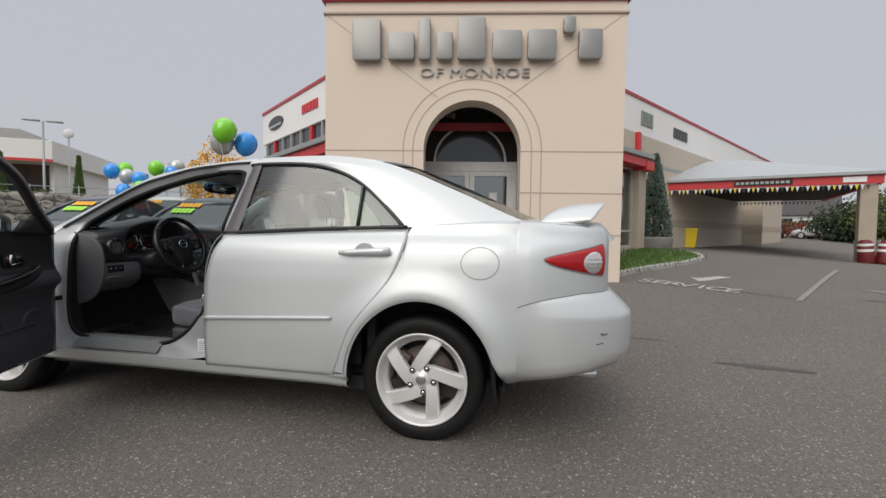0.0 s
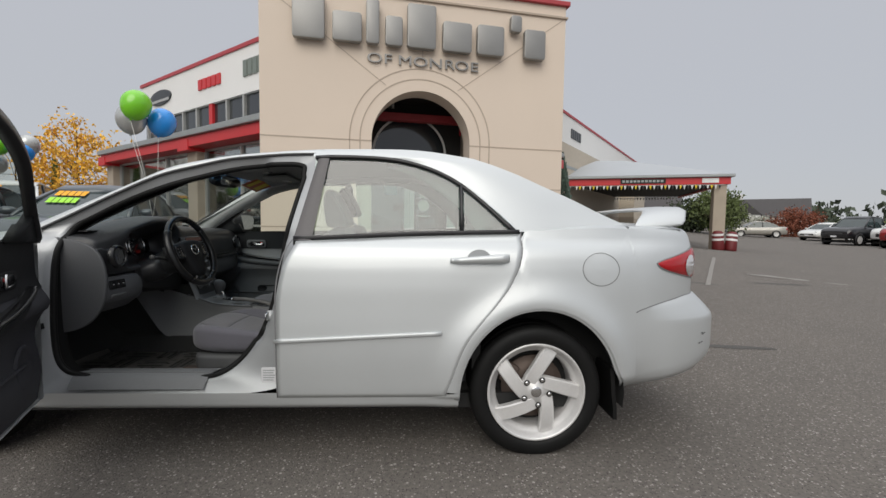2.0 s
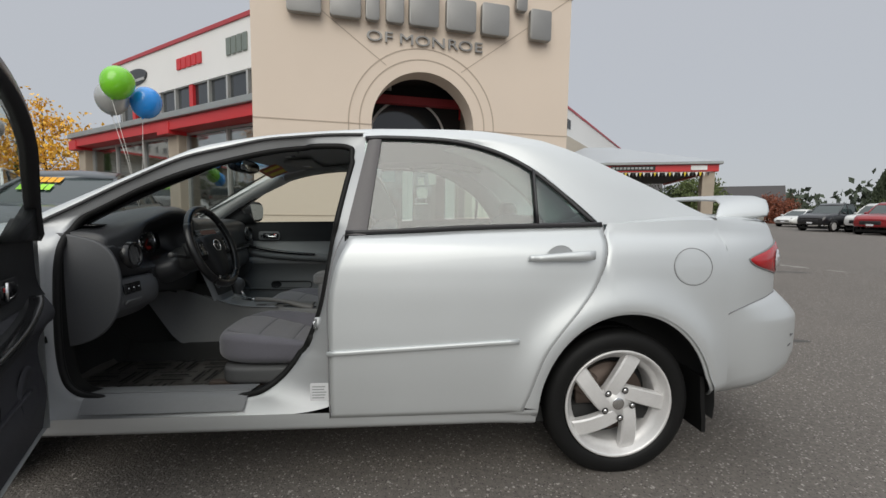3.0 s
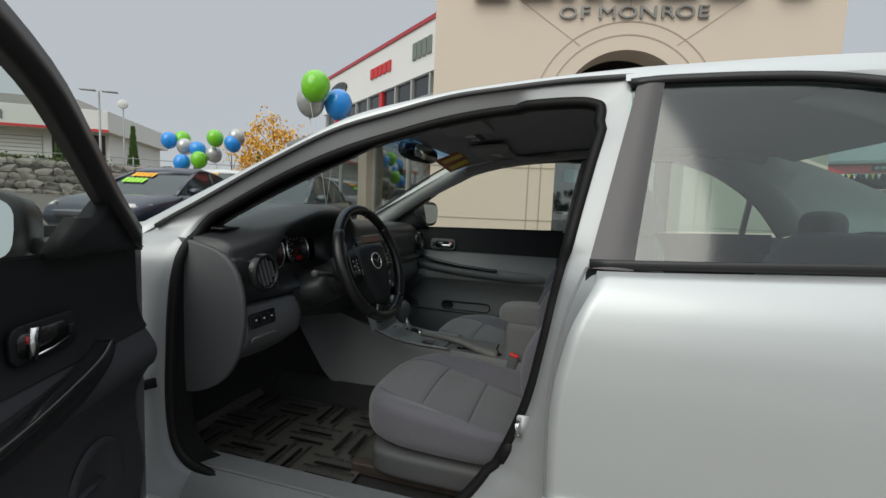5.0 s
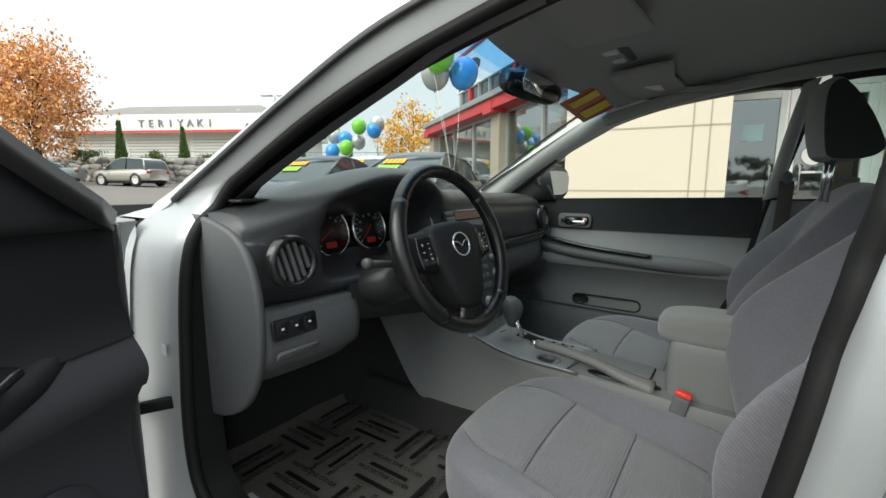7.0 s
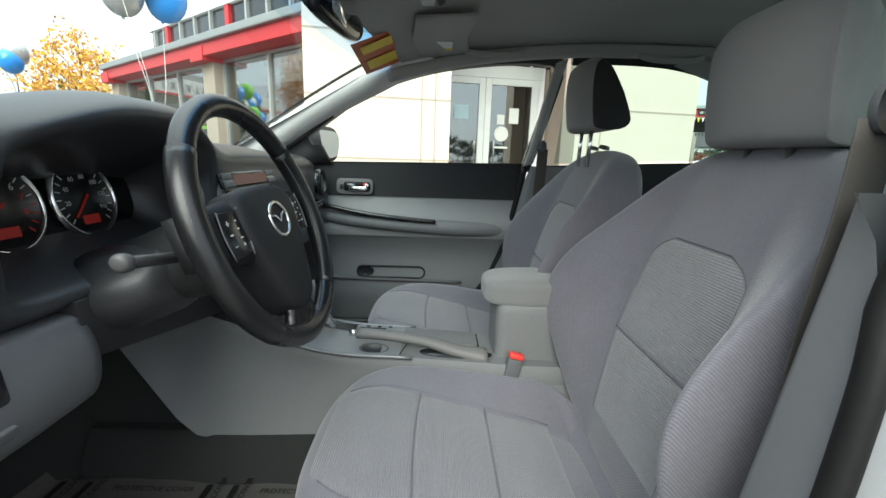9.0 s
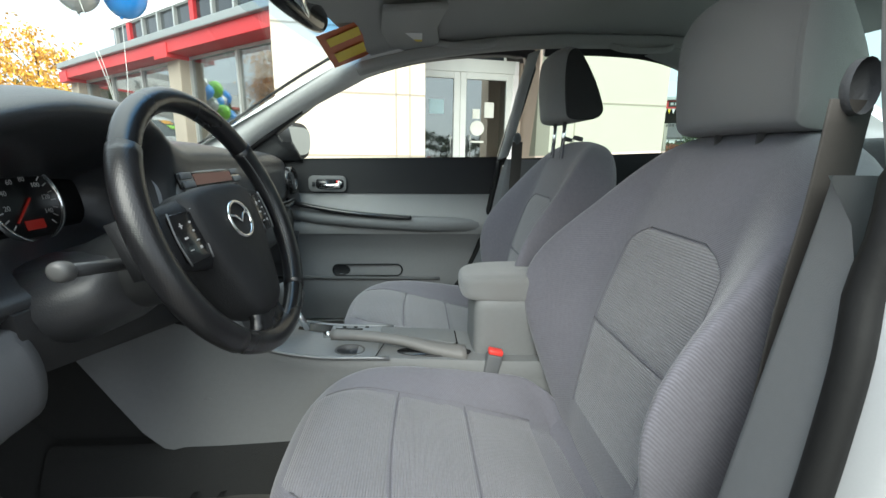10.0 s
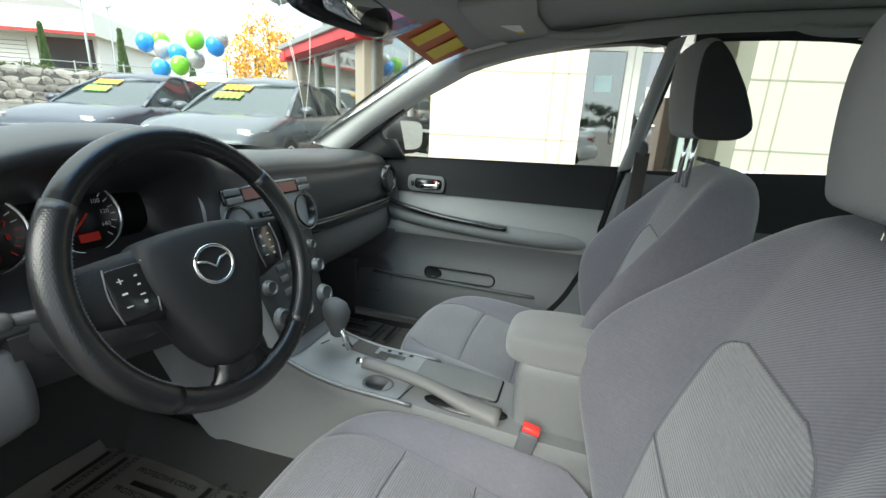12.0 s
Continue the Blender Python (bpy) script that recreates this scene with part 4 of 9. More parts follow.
secs = []
for x, y, h, c, th in ((0.675, 0.272, 1.082, 0.13, 0.01), (0.69, 0.285, 1.1, 0.135, 0.012), (0.715, 0.315, 1.13, 0.13, 0.013), (0.75, 0.36, 1.158, 0.122, 0.013), (0.785, 0.45, 1.177, 0.112, 0.013), (0.81, 0.62, 1.185, 0.105, 0.013), (0.815, YC, 1.187, 0.105, 0.013)):
    secs.append([(x + c * math.cos(t), y, h + th * math.sin(t) + 0.1 * c * math.cos(t)) for t in np.linspace(0, 2 * math.pi, 19)[:-1]])
secs += [[(p[0], 2 * YC - p[1], p[2]) for p in s] for s in secs[-2::-1]]
part("spoiler", loft(secs), SILVER, lid, "silver boot spoiler curving down to the lid")
part("exhaust_tip", lathe([(0.02, 0), (0.024, 0), (0.024, 0.14), (0.02, 0.14), (0.02, 0)], 16, pose(0.72, 0.36, 0.3, 0, 90, 0)), CHROME)

# sill, front end and underside
part("sill", sheet(40, 10, lambda u, v: (lambda x, z: (x, side_y(x, max(z, 0.2)) + 0.004 + (0.03 * (1 - v / 0.25) if v < 0.25 else 0), z))(-2.36 + 1.99 * u, 0.235 + 0.085 * v)), SILVER, label="silver sill below the doors")
part("sill", mirrored(sheet(20, 6, lambda u, v: (-2.36 + 1.99 * u, side_y(-1.2, 0.3) + 0.004, 0.235 + 0.085 * v))), SILVER)


def fender(u, v):
    x = -3.5 + 1.19 * u
    hi = 0.985 - 0.32 * max(0, (-2.5 - x)) ** 1.6
    z = 0.3 + (hi - 0.3) * v
    return (x, side_y(x, min(z, 0.95)) + 0.006, z)


fender_bm = sheet(40, 20, fender)
cut = [f for f in fender_bm.faces if math.hypot((f.calc_center_median().x + 2.675) / 0.95, f.calc_center_median().z - 0.3) < 0.4]
bmesh.ops.delete(fender_bm, geom=cut, context="FACES")
part("front_wing", fender_bm.copy(), SILVER, label="silver front wing")
part("front_wing", mirrored(fender_bm), SILVER)
fender_bm.free()


def bonnet(u, v):
    x = -3.5 + 1.12 * u
    y0 = side_y(x, 0.95) + 0.05
    hi = 0.985 - 0.32 * max(0, (-2.5 - x)) ** 1.6
    w = 4 * v * (1 - v)
    return (x - 0.12 * w, y0 + (2 * YC - 2 * y0) * v, hi - 0.004 + 0.055 * w ** 0.7)


part("bonnet", sheet(24, 20, bonnet), SILVER, label="silver bonnet")
part("front_bumper", sheet(30, 10, lambda u, v: (-3.5 - 0.3 * (4 * u * (1 - u)) ** 0.5, 0.33 + (2 * YC - 0.66) * u, 0.2 + 0.5 * v)), SILVER)
part("underbody", box(-3.3, 0.3, 0.12, 2 * YC - 0.12, 0.2, 0.27), UNDER, smooth=False)
part("boot_floor", box(-0.35, 0.8, 0.3, 2 * YC - 0.3, 0.37, 0.43), UNDER, smooth=False)
part("mud_flap", loft([[(x, y, z) for x, y in ((0.39 - 0.05 * k, 0.03), (0.405 - 0.045 * k, 0.03), (0.405 - 0.045 * k, 0.2), (0.39 - 0.05 * k, 0.2))] for z, k in ((0.42, 1), (0.3, 0.8), (0.23, 0.6), (0.175, 0.55))]), RUBBER, label="black rubber mud flap", smooth="angle")
house = lathe([(0.405, 0.0), (0.405, 0.2), (0.3, 0.26), (0.0, 0.26)], 40, pose(0, 0.02, 0.3, -90))
bmesh.ops.delete(house, geom=[v for v in house.verts if v.co.z < 0.22], context="VERTS")
house_r = mirrored(house)
part("wheel_housing", house, UNDER)
part("wheel_housing", house_r, UNDER)


# ---- wheels ----
def wheel(x, y, side):
    """A five-spoke alloy with its tyre; side -1: it faces the left of the car."""
    w = new("wheel")
    w.parent = car
    w.matrix_basis = pose(x, y, 0.3, 90 if side < 0 else -90, 0, 0)
    part("tyre", lathe([(0.222, -0.02), (0.232, 0.002), (0.25, 0.012), (0.28, 0.012), (0.302, 0.003), (0.311, -0.012), (0.313, -0.03), (0.3125, -0.06), (0.306, -0.063), (0.306, -0.07), (0.3125, -0.073), (0.3125, -0.13),
                        (0.306, -0.133), (0.306, -0.14), (0.3125, -0.143), (0.311, -0.18), (0.296, -0.2), (0.222, -0.2)], 56), RUBBER, w, "black tyre")
    part("rim", lathe([(0.224, -0.004), (0.232, 0.004), (0.231, 0.01), (0.224, 0.01), (0.219, 0.004), (0.21, -0.016), (0.2, -0.03), (0.188, -0.04), (0.184, -0.05), (0.184, -0.19)], 56), ALLOY, w, "silver alloy rim")
    part("brake_disc", lathe([(0.06, -0.08), (0.15, -0.08), (0.15, -0.1), (0.06, -0.1)], 40), IRON, w)
    part("rim_back", lathe([(0.0, -0.13), (0.2, -0.13)], 32), UNDER, w)
    part("caliper", moved(box(-0.05, 0.05, 0.1, 0.17, -0.12, -0.05, 0.012), pose(0, 0, 0, 0, 0, 60)), IRON, w)
    hub = part("hub", lathe([(0.0, 0.004), (0.03, 0.004), (0.036, -0.002), (0.07, -0.006), (0.078, -0.02), (0.07, -0.06)], 36), ALLOY, w)
    part("hub_badge", lathe([(0.0, 0.007), (0.022, 0.006), (0.026, 0.004)], 24), CHROME, hub)
    for i in range(5):
        turn = pose(0, 0, 0, 0, 0, 72 * i + 57)
        secs = []
        for r, off, hw, top in ((0.0, 0.044, 0.026, -0.008), (0.03, 0.05, 0.031, -0.001), (0.08, 0.051, 0.032, 0.002), (0.13, 0.05, 0.033, 0.0), (0.17, 0.048, 0.034, -0.006), (0.205, 0.045, 0.035, -0.016)):
            secs.append([(r, off + s * hw * k, z) for s, k, z in ((-1, 1, top - 0.035), (-1, 1, top - 0.007), (-1, 0.82, top), (1, 0.82, top), (1, 1, top - 0.007), (1, 1, top - 0.035))])
        part("spoke", moved(loft(secs), turn), ALLOY, w, smooth="angle")
        part("nut_well", lathe([(0.0, 0.0), (0.013, 0.0), (0.0145, 0.0015)], 14, turn @ pose(0.012, 0.062, 0.0015)), DARK, w)
        part("wheel_nut", lathe([(0.0, 0.006), (0.007, 0.006), (0.009, 0.003), (0.0095, 0.0)], 10, turn @ pose(0.012, 0.062, 0.0018)), CHROME, w)
    return w


for x in (0.0, -2.675):
    wheel(x, 0.055, -1)
    wheel(x, 2 * YC - 0.055, 1)

# ---- the door opening's frame ----
CAR_GREY = mat("grey_plastic", (0.15, 0.153, 0.156), 0.6, vary=0.06, scale=4, bump=0.12, bump_scale=700)
# each row: the seal's place (x, z), then the panel's outer edge (x, z) and how deep that edge lies
frame_rows = [(-2.06, 0.385, -2.1, 0.318, 0.006), (-2.122, 0.408, -2.25, 0.325, 0.006), (-2.156, 0.466, -2.33, 0.42, 0.006), (-2.17, 0.6, -2.335, 0.6, 0.006), (-2.173, 0.8, -2.335, 0.8, 0.006),
              (-2.169, 0.93, -2.335, 0.93, 0.006), (-2.158, 1.005, -2.325, 0.985, 0.01), (-2.125, 1.056, -2.26, 1.03, 0.02), (-2.073, 1.089, -2.16, 1.086, 0.02), (-1.922, 1.176, -1.95, 1.206, 0.02),
              (-1.767, 1.243, -1.77, 1.296, 0.02), (-1.613, 1.292, -1.61, 1.342, 0.02), (-1.468, 1.33, -1.466, 1.378, 0.02), (-1.329, 1.352, -1.329, 1.395, 0.02), (-1.2, 1.361, -1.19, 1.408, 0.02)]
frame_rows += [(-1.134, 1.356, -1.09, 1.412, 0.02), (-1.116, 1.328, -1.055, 1.37, 0.02), (-1.143, 1.2, -1.07, 1.21, 0.018), (-1.17, 1.07, -1.095, 1.07, 0.02), (-1.194, 0.94, -1.115, 0.94, 0.034),
               (-1.214, 0.82, -1.125, 0.82, 0.037), (-1.238, 0.7, -1.13, 0.7, 0.037), (-1.278, 0.588, -1.13, 0.59, 0.037), (-1.325, 0.5, -1.13, 0.48, 0.037), (-1.393, 0.426, -1.14, 0.36, 0.034),
               (-1.476, 0.383, -1.3, 0.318, 0.012), (-1.62, 0.368, -1.6, 0.318, 0.006), (-1.9, 0.364, -1.9, 0.318, 0.006)]
NF = 168
open_edge = spline([(r[0], r[1], 0) for r in frame_rows], NF, closed=True)


def set_in(x, z):
    """The seal lies deeper along the middle pillar: 1 there, 0 elsewhere."""
    return min(max((x + 1.45) / 0.15, 0.0), 1.0) * min(max((1.03 - z) / 0.1, 0.0), 1.0)


edge3 = [Vector((p[0] + (0.009 if p[0] > -1.3 and p[1] < 1.3 else 0.0), side_y(p[0], p[1]) + 0.058 + 0.052 * set_in(p[0], p[1]) - 0.02 * min(max((p[1] - 0.98) / 0.06, 0.0), 1.0) * (p[0] > -1.3), p[1])) for p in open_edge]
outs = [Vector((p[0], side_y(p[0], p[1]) + p[2], p[1])) for p in spline([r[2:] for r in frame_rows], NF, closed=True)]
part("door_seal", sweep(edge3, disc_ring(0.0125, 10), closed=True, up=(0, 1, 0)), RUBBER, label="black rubber seal round the door opening")


def jamb(u, v):
    """The painted frame: a narrow flange beside the seal, then a flat face out to the panel's edge."""
    i = round(u * NF) % NF
    a, b = edge3[i], outs[i]
    flange = min(v / 0.15, 1.0)
    p = a.lerp(b, v)
    y = a.y + (b.y - a.y) * (0.25 * flange + 0.75 * v)
    return Vector((p.x, y, p.z))


part("door_frame", sheet(NF, 14, lambda u, v: tuple(jamb(u, v)), flip=True), SHADED_SILVER, label="silver painted frame round the open doorway")
jamb_points = [jamb(i / NF, k / 14) for i in range(NF) for k in range(15)]


def jamb_y(x, z):
    """The frame's depth at a place on it."""
    return min(jamb_points, key=lambda p: (p.x - x) ** 2 + (p.z - z) ** 2).y


gutter_z = curve_of([r[2] for r in frame_rows[6:16]] + [-1.0], [r[3] for r in frame_rows[6:16]] + [1.413])


def pillar_skin(u, v):
    """The front pillar and roof edge outside the gutter, rounded over to the glass and the roof."""
    x = -2.33 + 1.3 * u
    g = Vector((x, side_y(x, gutter_z(x)) + 0.014, gutter_z(x)))
    r = rail_at(x)
    if v < 0.7:
        k = v / 0.7
        p = g.lerp(r, k) + Vector((0, -0.007, 0.003)) * math.sin(math.pi * k)
    else:
        p = r + Vector((0, 0.06, -0.004)) * ((v - 0.7) / 0.3)
    return tuple(p)


skin_bm = sheet(48, 12, pillar_skin)
part("pillar_skin", skin_bm.copy(), SILVER, label="silver front pillar and roof edge")
part("pillar_skin", mirrored(skin_bm), SILVER)
skin_bm.free()
gutter_line = [(x, side_y(x, gutter_z(x)) + 0.014, gutter_z(x)) for x in np.linspace(-2.27, -1.02, 46)]
part("roof_gutter_seal", sweep(gutter_line, rounded(0.012, 0.01, 0.003, 2), up=(0, 1, 0)), mat("gutter_strip", (0.03, 0.03, 0.032), 0.4), label="dark gutter strip along the roof edge")
part("return_wall", sheet(NF, 3, lambda u, v: (lambda p: (p.x, p.y + (0.07 if p.x < -1.4 or p.z > 1.31 else 0.012) * v, p.z))(edge3[round(u * NF) % NF])), RUBBER)
scuff = part("scuff_plate", sheet(24, 8, lambda u, v: (-2.1 + 0.62 * u + 0.02 * (1 - v) * (1 - 2 * u), 0.006 + 0.14 * v, 0.338 + 0.053 * math.sin(0.5 * math.pi * min(v * 2.2, 1.0)) - 0.012 * max(0.0, v - 0.5))), CAR_GREY, label="grey plastic sill plate")
part("plate_rib", sweep([(x, 0.075, 0.3915) for x in np.linspace(-2.08, -1.5, 12)], rounded(0.012, 0.006, 0.002, 2)), CAR_GREY, scuff)
part("door_strap", sweep([(-2.31, -0.02, 0.6), (-2.25, 0.0, 0.6), (-2.2, 0.05, 0.61)], rounded(0.014, 0.026, 0.004, 2)), RUBBER, label="black door check strap")
JAMB_PAPER = mat("pale_sticker", (0.55, 0.56, 0.57), 0.6)
part("jamb_sticker", plate(rounded(0.02, 0.024, 0.002), 0.001, pose(-2.215, jamb_y(-2.215, 0.72) - 0.0015, 0.72, 90)), JAMB_PAPER, label="small pale square sticker", smooth=False)
sy = jamb_y(-1.232, 0.65)
striker = part("striker", sweep([(-1.24, sy + 0.004, 0.632), (-1.246, sy - 0.022, 0.638), (-1.246, sy - 0.024, 0.662), (-1.24, sy + 0.004, 0.668)], disc_ring(0.0035, 8)), CHROME, label="steel door striker")
part("striker_plate", plate(rounded(0.03, 0.05, 0.006), 0.002, pose(-1.234, sy + 0.0005, 0.65, 90)), SHADED_SILVER, striker)
py = jamb_y(-1.268, 0.575)
part("pillar_plug", lathe([(0, 0.006), (0.012, 0.005), (0.0155, 0)], 20, pose(-1.268, py + 0.002, 0.575, 90) @ pose(0, 0, 0, 0, 0, -18) @ Matrix.Diagonal((1, 1.75, 1, 1))), RUBBER, label="black oval rubber plug")
LABEL = mat("white_label", (0.7, 0.7, 0.72), 0.5)
ly0 = min(jamb_y(-1.22 + dx, 0.39 + dz) for dx in (-0.03, 0.03) for dz in (-0.03, 0.0, 0.03))
sticker = part("spec_label", plate(rounded(0.072, 0.07, 0.006), 0.001, pose(-1.222, ly0 + 0.0005, 0.392, 90)), LABEL, label="white printed specification label", smooth=False)
for i in range(5):
    part("print_bar", box(-1.25, -1.25 + 0.046 + 0.004 * (i % 3), ly0 - 0.0012, ly0 - 0.0007, 0.367 + 0.011 * i, 0.371 + 0.011 * i), GREY_METAL, sticker, smooth=False)


# ---- the open driver's door ----
BLACK_SOFT = mat("black_soft_plastic", (0.011, 0.0115, 0.013), 0.6, vary=0.1, scale=5, bump=0.15, bump_scale=500, spec=0.32)
GREY_CLOTH = mat("grey_door_cloth", (0.25, 0.25, 0.25), 0.9, vary=0.06, fine=0.12, fine_scale=900, bump=0.3, bump_scale=1200)
GREY_SOFT = mat("grey_soft_plastic", (0.1, 0.101, 0.103), 0.62, vary=0.05, scale=4, bump=0.12, bump_scale=600)
# copies of the trim and cloth, darkened for shade on the open door
SHADED_TRIM = mat("shaded_door_trim", (0.042, 0.042, 0.048), 0.6, vary=0.06, scale=4, bump=0.12, bump_scale=600, spec=0.3)
SHADED_CLOTH = mat("shaded_door_cloth", (0.05, 0.05, 0.056), 0.9, vary=0.06, fine=0.12, fine_scale=900, bump=0.3, bump_scale=1200, spec=0.2)
GLOSS_BLACK = mat("gloss_black_plastic", (0.012, 0.012, 0.013), 0.18, vary=0.1)
MIRROR = mat("mirror_glass", (0.84, 0.88, 0.88), 0.015, 1.0, vary=0.0, fine=0.0, rough_vary=0.0)
HX, HY, SWING = -2.305, -0.06, -65.0


def door_panel_y(z):
    """The trim's depth inside the outer skin, by height."""
    return 0.075 + 0.05 * math.exp(-(((z - 0.73) / 0.07) ** 2)) + 0.02 * math.exp(-(((z - 0.45) / 0.1) ** 2))


def trim_panel(x0, x1, z0, z1, inset, nu=24, nv=14, top=None):
    def f(u, v):
        x = x0 + (x1 - x0) * u
        hi = top(x) if top else z1
        z = z0 + (hi - z0) * v
        return (x, door_panel_y(z) + inset, z)
    return sheet(nu, nv, f, flip=True)


front_belt = curve_of([-2.3, -2.1, -1.7, -1.2, -1.12], [0.99, 0.992, 1.0, 1.01, 1.012])
front_top = curve_of([-2.24, -2.06, -1.93, -1.85, -1.7, -1.574, -1.4, -1.279, -1.17, -1.1], [0.995, 1.105, 1.193, 1.245, 1.31, 1.346, 1.374, 1.384, 1.384, 1.37])


def door_shell(side):
    """The parts of a front door in its shut place: a list of name, mesh, material, label."""
    out = []
    edge = 0.795 if side < 0 else 0.864
    hx, hz = (-1.955, 0.858) if side < 0 else (-1.875, 0.9)
    drop = 0.03 if side < 0 else 0.0
    out.append(("door_skin", sheet(30, 24, lambda u, v: (lambda x: (x, side_y(x, 0.31 + (front_belt(x) - 0.31) * v), 0.31 + (front_belt(x) - 0.31) * v))(-2.325 + 1.135 * u)), SILVER, "silver outer skin"))
    out.append(("upper_trim", trim_panel(-2.26, -1.19, edge - 0.002, 1.0, 0.012, top=lambda x: front_belt(x) + 0.004), BLACK_SOFT, "black soft upper trim"))
    # the open door takes the shade-darkened copies, the shut one plain grey
    out.append(("middle_trim", trim_panel(-2.26, -1.19, 0.7, edge, 0.006), GREY_CLOTH if side > 0 else SHADED_CLOTH, "grey cloth insert"))
    out.append(("lower_trim", trim_panel(-2.26, -1.19, 0.32, 0.702, 0.0), CAR_GREY if side > 0 else SHADED_TRIM, "grey moulded lower trim"))
    for nm, x0 in (("door_edge", -2.325), ("door_edge", -1.188)):
        out.append((nm, sheet(4, 16, lambda u, v, x0=x0: (x0 + (0.06 * u if x0 < -2 else 0), side_y(x0, 0.5) + (0.09) * u, 0.31 + 0.68 * v)), SILVER, ""))
    out.append(("door_sill", sheet(10, 3, lambda u, v: (-2.325 + 1.135 * u, side_y(-1.6, 0.5) + 0.09 * v, 0.31)), SILVER, ""))
    out.append(("window_ledge", sheet(10, 3, lambda u, v: (lambda x: (x, side_y(x, 1.0) * (1 - v) + 0.09 * v, front_belt(x)))(-2.3 + 1.11 * u)), BLACK_SOFT, ""))
    pane = sheet(20, 10, lambda u, v: (lambda x: (lambda z: (x, side_y(x, z) + 0.02, z))(front_belt(x) + (max(front_top(x) - 0.02, front_belt(x) + 0.01) - front_belt(x)) * v))(-2.15 + 0.99 * u))
    out.append(("door_window", pane, FRONT_GLASS, "tinted side window, closed"))
    run = [(x, side_y(x, front_top(x)) + 0.02, front_top(x)) for x in np.linspace(-2.24, -1.115, 30)]
    run += [(x, side_y(x, z) + 0.02, z) for x, z in ((-1.105, 1.33), (-1.13, 1.2), (-1.165, 1.05), (-1.175, 0.99))]
    out.append(("window_frame", sweep(run, [(-0.018, -0.024), (0.018, -0.024), (0.018, 0.014), (-0.018, 0.014)], up=(0, 1, 0.2)), TRIM_BLACK, "black window frame"))
    out.append(("frame_lip", sweep([(p[0], p[1] - 0.018, p[2] + 0.016) for p in run], disc_ring(0.008, 6)), TRIM_BLACK, ""))
    corner = [(-2.25, 0.985), (-1.97, 0.99), (-2.0, 1.06), (-2.035, 1.06), (-2.06, 1.1), (-2.1, 1.075), (-2.19, 1.02)]
    deep = [(x, 0.1 + 0.37 * (z - 1.01) + d, z) for d in (0.02, -0.015) for x, z in corner]
    out.append(("mirror_gusset", mesh_of(deep, [tuple(range(7)), tuple(range(13, 6, -1))] + [(k, k + 7, (k + 1) % 7 + 7, (k + 1) % 7) for k in range(7)]), BLACK_SOFT, "black corner cover"))
    # inner handle in its dish
    out.append(("handle_dish", plate(rounded(0.15, 0.064, 0.02), 0.006, pose(hx, 0.096, hz, -90) @ Matrix.Diagonal((1, -1, 1, 1)), 0.002), GREY_SOFT if side > 0 else BLACK_SOFT, ""))
    out.append(("handle_recess", plate(rounded(0.11, 0.04, 0.014), 0.003, pose(hx + 0.01, 0.101, hz, -90), 0.0), GLOSS_BLACK, ""))
    if side < 0:
        out.append(("inner_handle", mesh_of([(hx + x, y, hz + z) for y in (0.104, 0.113) for x, z in ((0.028, 0.026), (0.046, 0.027), (0.05, -0.022), (0.038, -0.028))], [(0, 1, 2, 3), (7, 6, 5, 4), (0, 4, 5, 1), (1, 5, 6, 2), (2, 6, 7, 3), (3, 7, 4, 0)]), CHROME, "chrome inner door handle"))
        out.append(("handle_line", sweep([(hx - 0.045, 0.106, hz - 0.012), (hx + 0.0, 0.108, hz - 0.02), (hx + 0.036, 0.107, hz - 0.022)], disc_ring(0.0025, 6)), CHROME, "thin chrome line"))
    else:
        out.append(("inner_handle", sweep([(hx - 0.03, 0.106, hz - 0.008), (hx + 0.005, 0.114, hz - 0.009), (hx + 0.045, 0.11, hz - 0.007), (hx + 0.052, 0.108, hz + 0.01)], rounded(0.012, 0.018, 0.005, 3)), CHROME, "chrome inner door handle"))
    out.append(("lock_knob", box(hx - 0.06, hx - 0.048, 0.1, 0.108, hz - 0.01, hz + 0.008, 0.002), BLACK_SOFT, ""))
    # arm rest with its dark pull strip
    arm = [(-2.08, 0.118, 0.815), (-1.95, 0.14, 0.787), (-1.75, 0.155, 0.77), (-1.5, 0.155, 0.755), (-1.36, 0.14, 0.75)]
    out.append(("arm_rest", loft([[(p.x, p.y - 0.03 + 0.042 * math.cos(t), p.z - drop - 0.012 + 0.032 * math.sin(t)) for t in np.linspace(0, 2 * math.pi, 15)[:-1]] for p in spline([(-2.14, 0.095, 0.83)] + arm + [(-1.22, 0.11, 0.745)], 20)]), CAR_GREY if side > 0 else BLACK_SOFT, "moulded arm rest"))
    out.append(("pull_strip", sweep([(p.x, p.y + 0.006, p.z - drop + 0.012) for p in spline([(-2.05, 0.13, 0.835), (-1.98, 0.142, 0.812), (-1.8, 0.155, 0.782), (-1.62, 0.158, 0.766), (-1.54, 0.152, 0.76)], 20)], rounded(0.034, 0.016, 0.006, 3)), GLOSS_BLACK, "gloss black pull strip"))
    pz = door_panel_y(0.54) + 0.004
    out.append(("pocket_rim", sweep([(-1.725 + x, pz, 0.538 + y) for x, y in rounded(0.29, 0.05, 0.024)], disc_ring(0.0035, 6), closed=True, up=(0, 1, 0)), BLACK_SOFT, "door pocket edge"))
    out.append(("pocket_cup", lathe([(0.0, 0.002), (0.024, 0.003), (0.03, 0.006)], 24, pose(-1.835, pz - 0.004, 0.54, -90) @ Matrix.Diagonal((1.25, 0.8, 1, 1))), BLACK_SOFT, "dark cup in the door pocket"))
